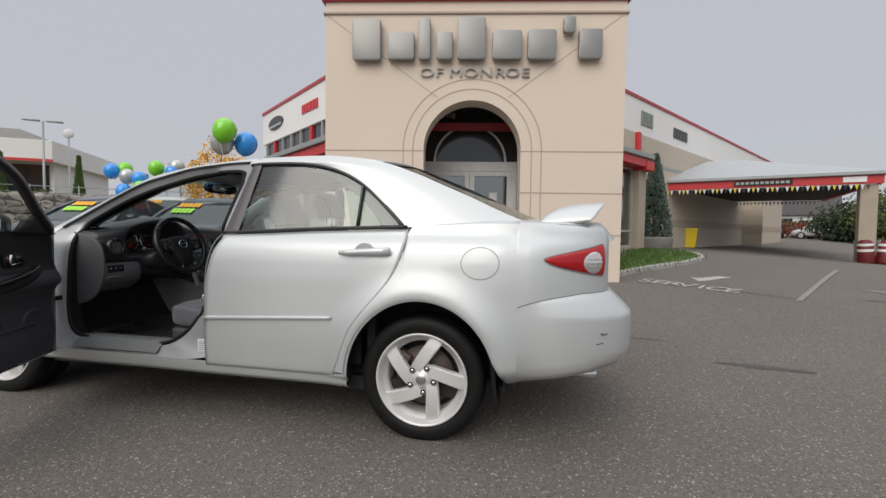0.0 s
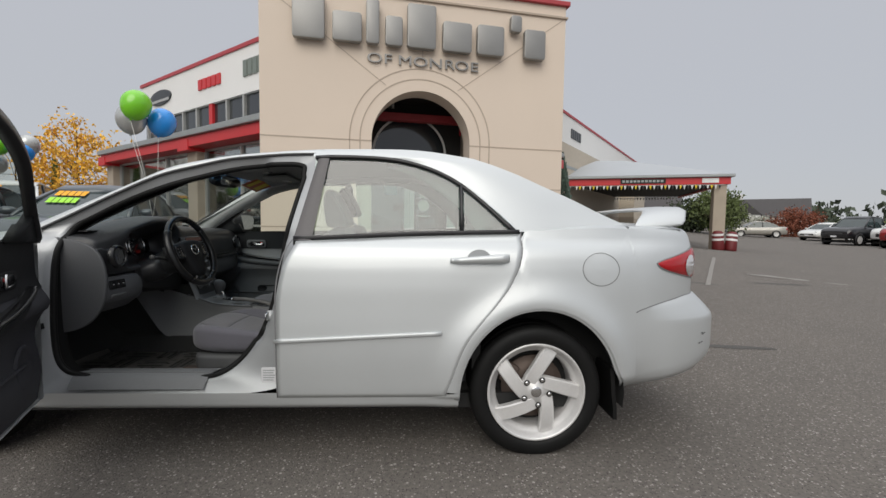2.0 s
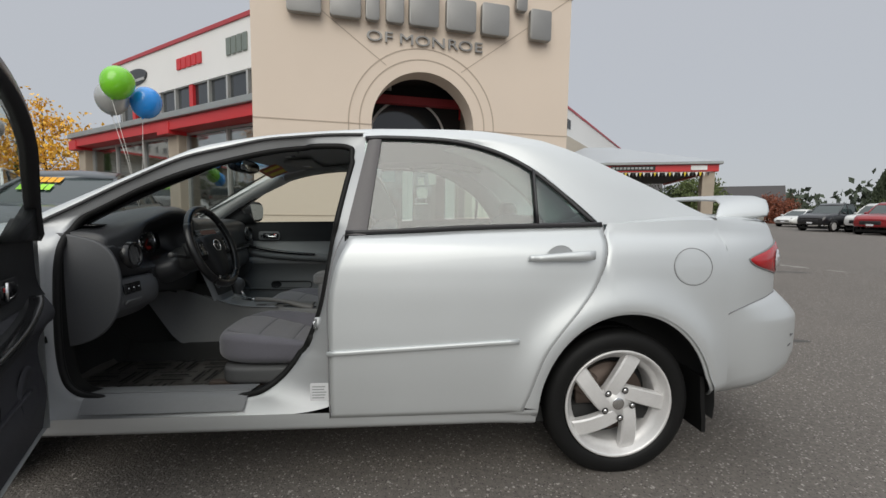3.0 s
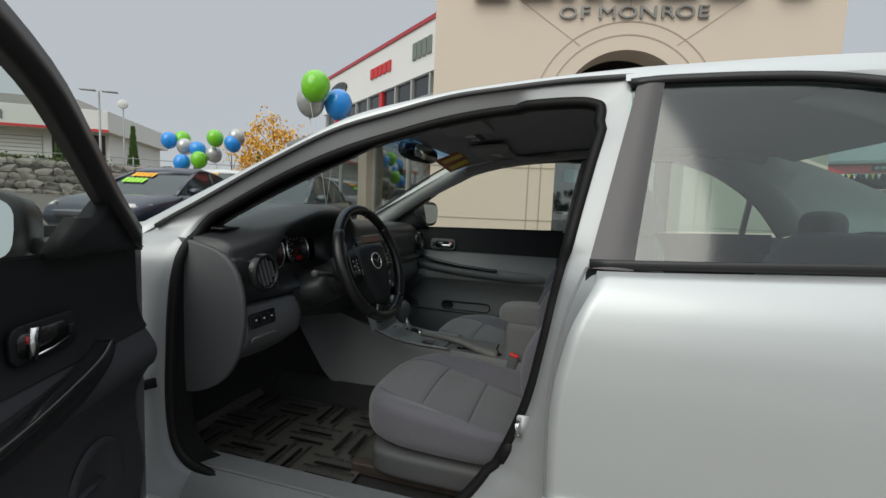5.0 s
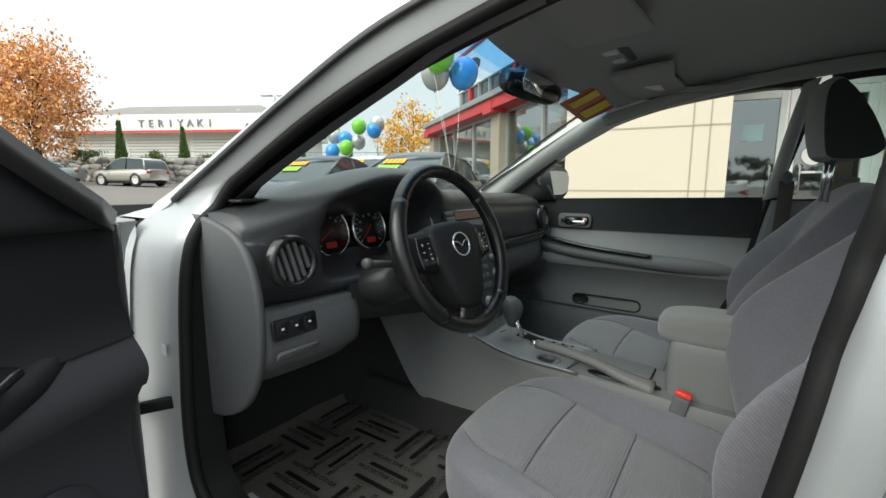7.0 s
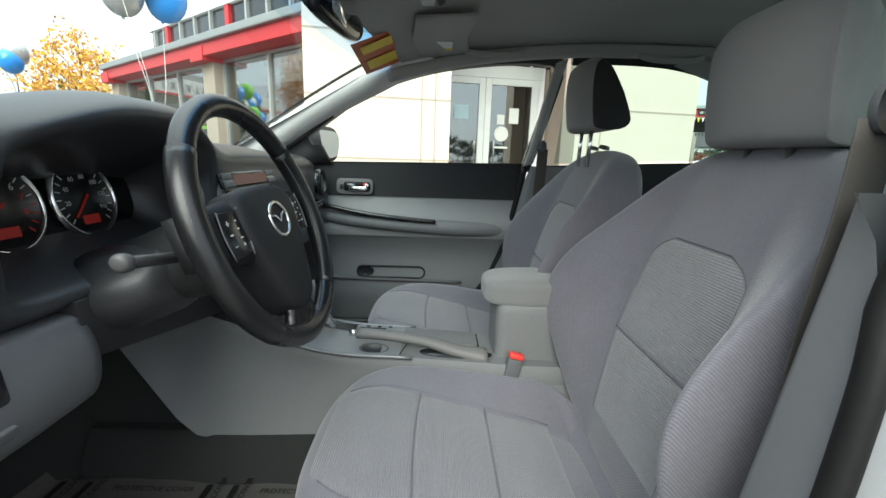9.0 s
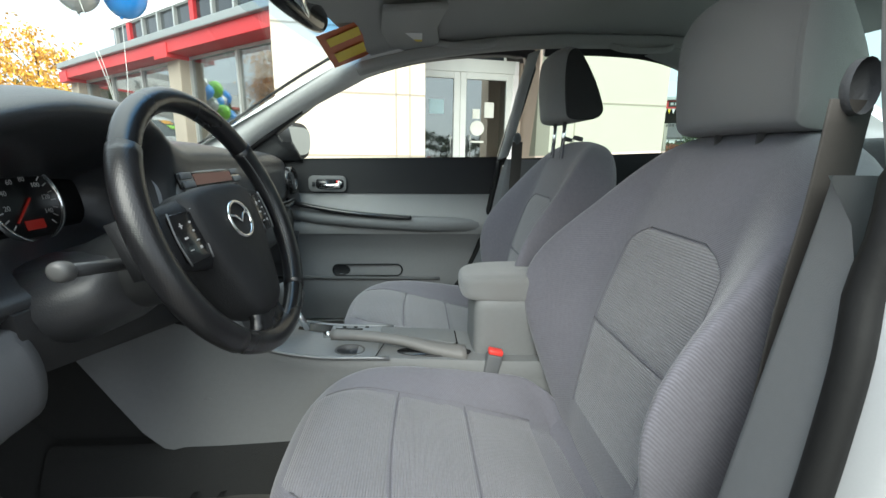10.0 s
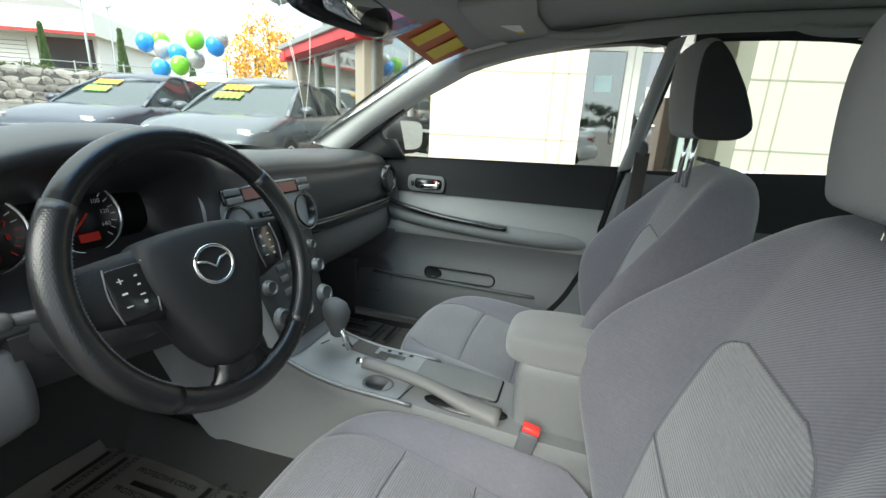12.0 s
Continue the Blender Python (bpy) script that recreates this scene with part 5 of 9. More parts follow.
    out.append(("pocket_shelf", sweep([(x, door_panel_y(0.5) + 0.003, 0.505 - 0.012 * (x + 1.7)) for x in np.linspace(-2.1, -1.42, 16)], rounded(0.016, 0.012, 0.004, 2)), GREY_SOFT if side > 0 else SHADED_TRIM, "moulded shelf line"))
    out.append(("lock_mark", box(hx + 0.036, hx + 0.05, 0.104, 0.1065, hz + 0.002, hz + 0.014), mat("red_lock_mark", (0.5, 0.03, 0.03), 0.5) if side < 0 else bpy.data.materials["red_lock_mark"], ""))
    out.append(("speaker_ring", lathe([(0.0, 0.002), (0.07, 0.004), (0.082, 0.01), (0.09, 0.0)], 32, pose(-2.1, 0.085, 0.5, -90)), GREY_SOFT if side > 0 else SHADED_TRIM, "round speaker grille"))
    # outside mirror
    mx, my, mz = (-2.115, -0.15, 1.027) if side < 0 else (-2.045, -0.1, 1.07)
    shell = []
    for x, w, h in ((-0.105, 0.02, 0.02), (-0.1, 0.06, 0.05), (-0.075, 0.094, 0.068), (-0.025, 0.106, 0.078), (0.0, 0.106, 0.078)):
        shell.append([(mx + x, my + w * math.copysign(abs(math.cos(t)) ** 0.6, math.cos(t)), mz + h * math.copysign(abs(math.sin(t)) ** 0.6, math.sin(t))) for t in np.linspace(0, 2 * math.pi, 25)[:-1]])
    out.append(("mirror_housing", loft(shell), TRIM_BLACK, "black mirror housing"))
    out.append(("mirror_glass", plate([((0.098 if side < 0 else 0.086) * math.copysign(abs(math.cos(t)) ** 0.55, math.cos(t)), (0.066 if side < 0 else 0.06) * math.copysign(abs(math.sin(t)) ** 0.55, math.sin(t))) for t in np.linspace(0, 2 * math.pi, 29)[:-1]], 0.003,
                                      Matrix.Translation((mx + (0.014 if side < 0 else 0.001), my, mz)) @ Matrix(((0, 0, 1, 0), (1, 0, 0, 0), (0, 1, 0, 0), (0, 0, 0, 1))) @ pose(0, 0, 0, -7 if side < 0 else 3, 5 if side < 0 else 10, 0)), MIRROR, "mirror glass"))
    if side > 0:
        turn = Matrix.Translation((mx, my, mz)) @ Matrix.Rotation(radians(20), 4, "Z") @ Matrix.Translation((-mx, -my, -mz))
        for _, bm, _, _ in out[-2:]:
            bmesh.ops.transform(bm, matrix=turn, verts=bm.verts)
    out.append(("mirror_arm", sweep([(mx - 0.055, 0.07, 0.995), (mx - 0.055, 0.0, mz - 0.055), (mx - 0.055, -0.05, mz - 0.035)], rounded(0.06, 0.035, 0.012, 3)), TRIM_BLACK, ""))
    return out


front_door = new("front_door")
front_door.parent = car
tagged(front_door, "driver's door standing wide open")
front_door.matrix_basis = pose(HX, HY, 0, 0, 0, SWING)
for nm, bm, m, lab in door_shell(-1):
    part(nm, moved(bm, pose(-HX, -HY, 0)), m, front_door, lab, nm != "mirror_glass")
for i in range(4):
    part("window_switch", moved(box(-1.84 + 0.05 * i, -1.81 + 0.05 * i, 0.135, 0.15, 0.735 - 0.006 * i, 0.743 - 0.006 * i, 0.002), pose(-HX, -HY, 0)), GLOSS_BLACK, front_door)

passenger_door = new("passenger_door")
passenger_door.parent = car
tagged(passenger_door, "passenger's front door, shut")
for nm, bm, m, lab in door_shell(1):
    r = mirrored(bm)
    bm.free()
    part(nm, r, m, passenger_door, lab, nm != "mirror_glass")

# right rear door
right_rear = new("rear_door")
right_rear.parent = car
tagged(right_rear, "right rear door, shut")
part("door_skin", mirrored(band(0.3, 1.05, lambda z: seam_front(z) + 0.004, lambda z: seam_rear(z) - 0.005, 20, 16, z_at=lambda x, v: 0.3 + (belt(x) - 0.012 - 0.3) * v)), SILVER, right_rear)
part("upper_trim", mirrored(sheet(16, 8, lambda u, v: (-1.13 + 0.9 * u, 0.095, 0.84 + (belt(-1.13 + 0.9 * u) - 0.84) * v), flip=True)), BLACK_SOFT, right_rear)
part("lower_trim", mirrored(sheet(16, 8, lambda u, v: (-1.13 + 0.8 * u, 0.09, 0.34 + 0.5 * v), flip=True)), GREY_SOFT, right_rear)
for nm, bm in (("rear_window", rear_glass), ("quarter_window", quarter_glass)):
    part(nm, mirrored(bm), CAR_GLASS, right_rear, "tinted side window")
    bm.free()
part("window_frame", mirrored(sweep(top_line, [(-0.02, -0.026), (0.02, -0.026), (0.02, 0.01), (-0.02, 0.01)], up=(0, 0.35, 1))), TRIM_BLACK, right_rear)
part("window_divider", mirrored(sweep([(-0.358, side_y(-0.358, z) + 0.006, z) for z in (1.04, 1.12, 1.2, 1.27)], rounded(0.03, 0.02, 0.004, 2), up=(1, 0, 0))), TRIM_BLACK, right_rear)
part("left_rear_trim", sheet(16, 8, lambda u, v: (-1.13 + 0.8 * u, 0.09, 0.34 + 0.66 * v), flip=True), BLACK_SOFT)


# ---- cabin ----
CARPET = mat("grey_carpet", (0.032, 0.032, 0.031), 0.95, vary=0.12, scale=8, fine=0.25, fine_scale=500, bump=0.6, bump_scale=700)
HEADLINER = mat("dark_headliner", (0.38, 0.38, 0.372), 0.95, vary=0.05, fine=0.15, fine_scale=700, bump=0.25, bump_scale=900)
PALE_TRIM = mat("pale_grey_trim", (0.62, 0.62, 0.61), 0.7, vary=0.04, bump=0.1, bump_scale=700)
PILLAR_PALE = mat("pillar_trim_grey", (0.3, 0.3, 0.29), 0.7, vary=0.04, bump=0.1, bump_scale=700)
DASH_BLACK = mat("dash_black_vinyl", (0.031, 0.032, 0.0345), 0.37, vary=0.1, scale=4, bump=0.1, bump_scale=420, spec=0.5)
DASH_GREY = mat("dash_grey_vinyl", (0.092, 0.094, 0.099), 0.6, vary=0.05, scale=4, bump=0.15, bump_scale=500)
LEATHER = mat("black_leather", (0.008, 0.008, 0.009), 0.27, vary=0.25, scale=9, bump=0.05, bump_scale=420, spec=0.5)
SILVER_TRIM = mat("silver_console_trim", (0.24, 0.25, 0.262), 0.45, 0.3, vary=0.06)
SEAT_GREY = mat("grey_seat_cloth", (0.185, 0.183, 0.182), 0.95, vary=0.06, scale=7, fine=0.12, fine_scale=900, bump=0.35, bump_scale=1100, sheen=0.3)


def ribbed(name, color, pitch, axis, depth=0.5):
    """Cloth with raised ribs."""
    m = mat(name, color, 0.95, vary=0.13, scale=11, fine=0.16, fine_scale=160, sheen=0.3)
    n, l = m.node_tree.nodes, m.node_tree.links
    wave = n.new("ShaderNodeTexWave")
    wave.bands_direction = axis
    wave.inputs["Scale"].default_value, wave.inputs["Distortion"].default_value = math.pi * 2 / (20 * pitch), 0.1
    co = [k for k in n if k.bl_idname == "ShaderNodeTexCoord"][0]
    l.new(co.outputs["Object"], wave.inputs["Vector"])
    bp = n.new("ShaderNodeBump")
    bp.inputs["Strength"].default_value, bp.inputs["Distance"].default_value = depth, 0.002
    l.new(wave.outputs["Fac"], bp.inputs["Height"])
    l.new(bp.outputs["Normal"], n["Principled BSDF"].inputs["Normal"])
    return m


SEAT_BLUE = ribbed("blue_grey_seat_cloth", (0.132, 0.127, 0.148), 0.0028, "DIAGONAL", 0.3)
SEAT_RIB = ribbed("ribbed_seat_cloth", (0.155, 0.15, 0.163), 0.0042, "X")
BACK_RIB = ribbed("ribbed_backrest_cloth", (0.205, 0.198, 0.21), 0.0042, "Z", 0.6)
cabin = new("cabin_lining")
cabin.parent = car
tagged(cabin, "dark grey cabin lining")


def tilt(o, a):
    """A frame that looks back at the driver, leaning up by a degrees: x across the car, y up the face, z out of it."""
    c, s = math.cos(radians(a)), math.sin(radians(a))
    return Matrix.Translation(o) @ Matrix(((0, -s, c, 0), (1, 0, 0, 0), (0, c, s, 0), (0, 0, 0, 1)))


def floor_z(x, y):
    t = abs(y - YC)
    hump = 0.13 * max(0.0, 1 - (t / 0.2) ** 2) if t < 0.2 else 0.0
    toe = 0.9 * max(0.0, -2.33 - x)
    return 0.295 + hump + toe


part("carpet", sheet(40, 34, lambda u, v: (lambda x, y: (x, y, floor_z(x, y)))(-2.75 + 2.45 * u, 0.1 + 1.52 * v)), CARPET, cabin, "dark grey carpet")
for s in (0, 1):
    side = sheet(10, 8, lambda u, v: (-2.6 + 0.42 * u, 0.115 + 0.01 * math.sin(3 * u), 0.29 + 0.5 * v), flip=True)
    part("kick_panel", mirrored(side) if s else side.copy(), GREY_SOFT, cabin)
    side.free()
part("firewall", box(-2.78, -2.72, 0.1, 1.62, 0.5, 1.0), UNDER, cabin, smooth=False)
part("headliner", across(-1.66, -0.25, -0.1, 0.1, 0.024, 0.02, 24, 18, 0.02, 0.03, flip=True), HEADLINER, cabin, "dark grey cloth headliner")
part("parcel_shelf", box(-0.28, 0.45, 0.25, 2 * YC - 0.25, 0.93, 0.97, 0.01), HEADLINER, cabin, smooth=False)
part("bulkhead", box(-0.3, -0.26, 0.1, 2 * YC - 0.1, 0.3, 0.95), UNDER, cabin, smooth=False)


def pillar_strip(pts, w0, w1, m, name, right=True, lab=""):
    """A padded strip along pts, w0 wide at its start and w1 at its end."""
    p = spline(pts, 16)
    secs = []
    for i, q in enumerate(p):
        w = w0 + (w1 - w0) * i / 15
        secs.append([(q.x + w * math.cos(t), q.y + 0.022 * math.sin(t), q.z + 0.35 * w * math.cos(t)) for t in np.linspace(0, 2 * math.pi, 13)[:-1]])
    bm = loft(secs)
    return part(name, mirrored(bm) if right else bm, m, cabin, lab)


glass_edge = spline([(-2.363, 0.141, 1.03), (-2.2, 0.185, 1.12), (-2.0, 0.235, 1.235), (-1.85, 0.268, 1.315), (-1.741, 0.288, 1.365), (-1.66, 0.3, 1.378)], 25)
window_edge = spline([(-2.19, 0.148, 1.01), (-2.06, 0.17, 1.095), (-1.9, 0.205, 1.185), (-1.75, 0.232, 1.258), (-1.655, 0.243, 1.302), (-1.5, 0.26, 1.345)], 25)


def front_pillar(u, v):
    """Padded trim between the windscreen's edge and the side window."""
    a, b = glass_edge[round(u * 24)], window_edge[round(u * 24)]
    p = a.lerp(b, v)
    return (p.x + 0.012 * math.sin(math.pi * v), p.y + 0.03 * math.sin(math.pi * v) - (0.03 if v in (0.0, 1.0) else 0.0), p.z)


trim = sheet(24, 8, front_pillar, flip=True)
part("front_pillar_trim", mirrored(trim), PALE_TRIM, cabin, "pale grey pillar trim")
bmesh.ops.transform(trim, matrix=Matrix.Translation((0, 0.03, -0.035)), verts=trim.verts)
part("front_pillar_trim", trim, DASH_GREY, cabin)
part("screen_edge", mirrored(sweep([(p.x, p.y - 0.004, p.z + 0.004) for p in glass_edge], disc_ring(0.005, 6))), RUBBER, cabin)
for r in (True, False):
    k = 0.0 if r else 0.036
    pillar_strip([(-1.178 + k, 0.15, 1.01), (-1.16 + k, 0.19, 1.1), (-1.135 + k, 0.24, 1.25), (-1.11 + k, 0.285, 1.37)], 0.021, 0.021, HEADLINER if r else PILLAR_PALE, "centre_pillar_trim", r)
    pillar_strip([(-0.2, 0.25, 1.06), (-0.32, 0.275, 1.2), (-0.5, 0.3, 1.32), (-0.68, 0.31, 1.38)], 0.07, 0.05, HEADLINER, "rear_pillar_trim", r)
    rail_trim = sweep([(p.x, p.y + 0.035, p.z - 0.04) for p in rail if -1.72 < p.x < -0.35], rounded(0.05, 0.04, 0.012, 3))
    part("roof_rail_trim", mirrored(rail_trim) if r else rail_trim.copy(), HEADLINER, cabin)
    rail_trim.free()
post_edge = curve_of([0.36, 0.39, 0.43, 0.5, 0.59, 0.7, 0.82, 0.94, 1.01], [-1.56, -1.47, -1.39, -1.325, -1.278, -1.238, -1.213, -1.191, -1.178])


def pillar_base(u, v):
    """The moulded pillar base: out by the seal, round to its inner edge, then back along the cabin side."""
    z = 0.36 + 0.646 * v
    a = post_edge(z) + 0.004
    b = max(-1.165 - 0.17 * (1.006 - z), a + 0.004)
    k = min(u / 0.6, 1.0)
    edge = math.sin(0.5 * math.pi * k)
    out = side_y(-1.2, z) + 0.116
    return (a + (b - a) * k + 0.16 * max(0.0, (u - 0.6) / 0.4), out + (0.2 - out) * (0.25 * edge + 0.75 * k) + 0.01 * max(0.0, (u - 0.6) / 0.4), z)


low = sheet(20, 18, pillar_base, flip=True)
part("door_seal", mirrored(sweep([(post_edge(z), 0.1, z) for z in np.linspace(0.37, 1.0, 24)], disc_ring(0.013, 8))), RUBBER, cabin)
part("pillar_base_trim", low.copy(), CAR_GREY, cabin, "grey plastic pillar base")
part("pillar_base_trim", mirrored(low), CAR_GREY, cabin)
low.free()
BELT = mat("seat_belt_web", (0.06, 0.054, 0.048), 0.8, fine=0.08, fine_scale=250)
for r in (False, True):
    strap = sweep(spline([(-1.14, 0.222, 1.07), (-1.142, 0.225, 0.98), (-1.148, 0.232, 0.85), (-1.15, 0.24, 0.6), (-1.15, 0.24, 0.45)], 16), rounded(0.04, 0.003, 0.001, 2), up=(0, 1, 0))
    belt_ob = part("seat_belt", mirrored(strap) if r else strap.copy(), BELT, cabin, "grey seat belt webbing")
    strap.free()
    ring = lathe([(0.0, 0.01), (0.013, 0.01), (0.018, 0.005), (0.018, -0.004)], 20, pose(-1.14, 0.216, 1.08, -90) @ Matrix.Diagonal((0.8, 1.3, 1, 1)))
    part("belt_guide", mirrored(ring) if r else ring.copy(), DASH_GREY, belt_ob)
    ring.free()

# things on the roof
lamp = part("roof_lamp", plate(rounded(0.15, 0.16, 0.03), 0.018, pose(-1.6, 0.95, 1.418, 180), 0.006), DASH_GREY, cabin, "grey roof lamp console")
for y in (0.895, 0.985):
    part("lamp_lens", plate(rounded(0.075, 0.038, 0.006), 0.006, pose(-1.59, y, 1.4, 180), 0.002), mat("lamp_lens", (0.7, 0.7, 0.68), 0.4), lamp, "white lamp lens")
for yc in (0.5, 1.22):
    visor = [[(-1.62 + 0.02 * abs(w) + 0.16 * c, yc + 0.2 * w, 1.392 - 0.01 * (1 - c) - 0.004 * abs(w) + t) for c, t in ((0, 0), (0, -0.016), (1, -0.014), (1.02, -0.006), (1, 0.002))] for w in (-1, -0.97, -0.5, 0, 0.5, 0.97, 1)]
    v = part("sun_visor", loft(visor), HEADLINER, cabin, "grey folded sun visor")
    if yc > 1:
        tag = part("visor_label", box(-1.55, -1.5, 1.24, 1.31, 1.3705, 1.372), LABEL, v, "white warning label with a yellow end", smooth=False)
        part("label_end", box(-1.55, -1.5, 1.31, 1.335, 1.3705, 1.372), mat("yellow_label", (0.75, 0.6, 0.05), 0.5), tag, smooth=False)
for x, y in ((-1.36, 2 * YC - 0.3), (-0.75, 2 * YC - 0.3)):
    g = [(x - 0.11, y, 1.405), (x - 0.1, y - 0.03, 1.385), (x - 0.05, y - 0.045, 1.372), (x + 0.05, y - 0.045, 1.372), (x + 0.1, y - 0.03, 1.385), (x + 0.11, y, 1.405)]
    part("grab_handle", sweep(spline(g, 18), rounded(0.022, 0.02, 0.008, 3)), HEADLINER, cabin, "dark grey grab handle")
rear_view = part("rear_view_mirror", loft([[(-1.765 + 0.02 * math.cos(t) + 0.02 * k, 0.845 + 0.125 * k, 1.325 + (0.038 - 0.01 * abs(k) ** 4) * math.sin(t)) for t in np.linspace(0, 2 * math.pi, 17)[:-1]] for k in np.linspace(-1, 1, 13)]), GLOSS_BLACK, cabin, "black rear-view mirror")
part("mirror_stem", sweep([(-1.79, 0.85, 1.34), (-1.81, 0.855, 1.375), (-1.79, 0.86, 1.41)], disc_ring(0.012, 8)), GLOSS_BLACK, rear_view)
part("mirror_face", plate(rounded(0.22, 0.05, 0.022), 0.002, tilt((-1.742, 0.845, 1.325), -14)), MIRROR, rear_view)
ORANGE = mat("price_sticker_red", (0.55, 0.12, 0.03), 0.5)
YELLOW = mat("sticker_yellow", (0.85, 0.62, 0.03), 0.5)
price = part("price_sticker", sheet(6, 2, lambda u, v: (lambda p: (p[0], p[1], p[2]))((-1.79 + 0.13 * v, 1.13 + 0.28 * u + 0.02 * v, 1.327 + 0.055 * v - 0.028 * u))), ORANGE, windscreen, "red and yellow sale sticker on the glass")
for a, b in ((0.04, 0.1), (0.16, 0.24)):
    part("sticker_mark", sheet(3, 2, lambda u, v: (-1.77 + 0.09 * v, 1.13 + a + (b - a) * u, 1.3325 + 0.038 * v - 0.028 * (a + (b - a) * u) / 0.28)), YELLOW, price)

# ---- dashboard ----
dash = new("dashboard")
dash.parent = car
tagged(dash, "black and grey dashboard")


KNOB_GREY = mat("knob_grey", (0.085, 0.086, 0.088), 0.45, 0.1, vary=0.06)


def dash_hood(y):
    return 0.012 + 0.08 * smooth(0.1, 0.5, y) * (1 - 0.75 * smooth(0.58, 0.82, y)) - 0.015 * smooth(0.9, 1.2, y)


def smooth(a, b, t):
    t = min(max((t - a) / (b - a), 0.0), 1.0)
    return t * t * (3 - 2 * t)


def dash_section(y):
    """The upper dashboard cut at y: from the windscreen over the top, down the face and under; hollow at the instruments."""
    h = dash_hood(y)
    e = ((y - YC) / 0.76) ** 6
    g = math.exp(-(((y - 0.48) / 0.235) ** 4))
    c = smooth(0.28, 0.32, y) * (1 - smooth(0.675, 0.71, y))
    pts = [(-2.5, 0.985), (-2.38, 1.008), (-2.22, 1.014 + 0.55 * h), (-2.1 + 0.03 * g, 1.012 + 0.95 * h), (-2.03 + 0.04 * g, 1.005 + h), (-1.995 + 0.035 * g, 0.985 + 0.93 * h),
           (-1.99 + 0.03 * g - 0.05 * c, 0.96 + 0.8 * h), (-1.985 - 0.155 * c, 0.945 + 0.3 * h), (-1.983 - 0.15 * c, 0.905), (-1.985 - 0.1 * c, 0.87), (-1.995, 0.84), (-2.02, 0.81), (-2.1, 0.8), (-2.4, 0.8), (-2.5, 0.85)]
    return [(x - 0.05 * e * (1 if x > -2.3 else 0), y, z - 0.03 * e * (1 if z > 0.95 else 0)) for x, z in [(p.x, p.y) for p in spline([(a, c, 0) for a, c in pts], 60, closed=True)]]


part("dash_top", loft([dash_section(y) for y in np.linspace(0.125, 2 * YC - 0.125, 110)]), DASH_BLACK, dash, "black grained dashboard top")
seam_l = [(-2.12, 0.985), (-2.03, 0.95), (-1.985, 0.87), (-1.98, 0.76), (-2.01, 0.66), (-2.08, 0.59), (-2.2, 0.56), (-2.45, 0.58), (-2.5, 0.78), (-2.4, 0.96), (-2.25, 1.0)]
end_cap = [(p.x, p.y) for p in spline([(a, b, 0) for a, b in seam_l], 40, closed=True)]
for yy, flip in ((0.128, 1), (2 * YC - 0.128, -1)):
    cap = plate(end_cap, 0.016, Matrix.Translation((0, yy, 0)) @ Matrix(((1, 0, 0, 0), (0, 0, -flip, 0), (0, 1, 0, 0), (0, 0, 0, 1))), 0.006)
    part("dash_end_panel", cap, DASH_GREY, dash, "grey curved end panel")


def knee(y):
    pts = [(-2.03, 0.81), (-1.99, 0.795), (-1.975, 0.75), (-1.985, 0.7), (-2.02, 0.672), (-2.08, 0.635), (-2.25, 0.61), (-2.35, 0.67), (-2.3, 0.8)]
    k = 0.03 * ((y - 0.3) / 0.25) ** 2
    return [(p.x - k, y, p.y + 0.25 * k) for p in spline([(a, b, 0) for a, b in pts], 30, closed=True)]


bolster = part("knee_panel", loft([knee(y) for y in np.linspace(0.13, 0.37, 16)]), DASH_GREY, dash, "grey knee panel below the wheel")
def under_dash(y):
    zl = 0.735 - 0.175 * (y - 0.365)
    return [(-2.02, y, 0.84), (-1.995, y, 0.825), (-1.99, y, 0.79), (-2.0, y, zl + 0.02), (-2.015, y, zl), (-2.35, y, zl - 0.03), (-2.35, y, 0.84)]


part("knee_panel_dark", loft([under_dash(y) for y in np.linspace(0.362, 0.76, 14)]), mat("charcoal_lower_dash", (0.022, 0.022, 0.023), 0.6, vary=0.08, bump=0.1, bump_scale=500), dash, "charcoal panel below the steering column", smooth="angle")
part("glove_box", loft([[(p[0] - 0.02, 1.0 + (y - 0.13) * 1.82, p[2] + 0.015) for p in knee(y)] for y in np.linspace(0.13, 0.45, 14)]), DASH_GREY, dash, "dark grey glove box lid")
decor = part("decor_strip", sheet(24, 6, lambda u, v: (-1.974 - 0.05 * ((1.03 + 0.5 * u - 1.3) / 0.35) ** 4 - 0.006 * abs(2 * v - 1) ** 4, 1.03 + 0.5 * u, 0.815 + 0.033 * v + 0.004 * u * (1 - v))), GLOSS_BLACK, dash, "gloss black strip across the dashboard")
thick(decor, 0.006)
part("strip_edge", sweep([(-1.975 - 0.05 * ((y - 1.3) / 0.35) ** 4, y, 0.851) for y in np.linspace(1.03, 1.53, 16)], disc_ring(0.0022, 6)), KNOB_GREY, decor, "thin silver edge")
part("switch_panel", plate(rounded(0.105, 0.042, 0.006), 0.004, tilt((-1.983, 0.195, 0.775), 8), 0.002), GLOSS_BLACK, bolster, "black switch panel")
for dy in (-0.032, 0.0, 0.032):
    part("switch", plate(rounded(0.024, 0.028, 0.003), 0.0025, tilt((-1.979, 0.195 + dy, 0.775), 8), 0.001), GLOSS_BLACK, bolster)
    part("switch_mark", moved(box(-0.003, 0.003, -0.002, 0.002, 0.0026, 0.0032), tilt((-1.979, 0.195 + dy, 0.777), 8)), LABEL, bolster, smooth=False)
part("coin_tray", plate(rounded(0.1, 0.02, 0.008), 0.008, tilt((-1.985, 0.2, 0.722), -25), 0.002), GREY_SOFT, bolster)


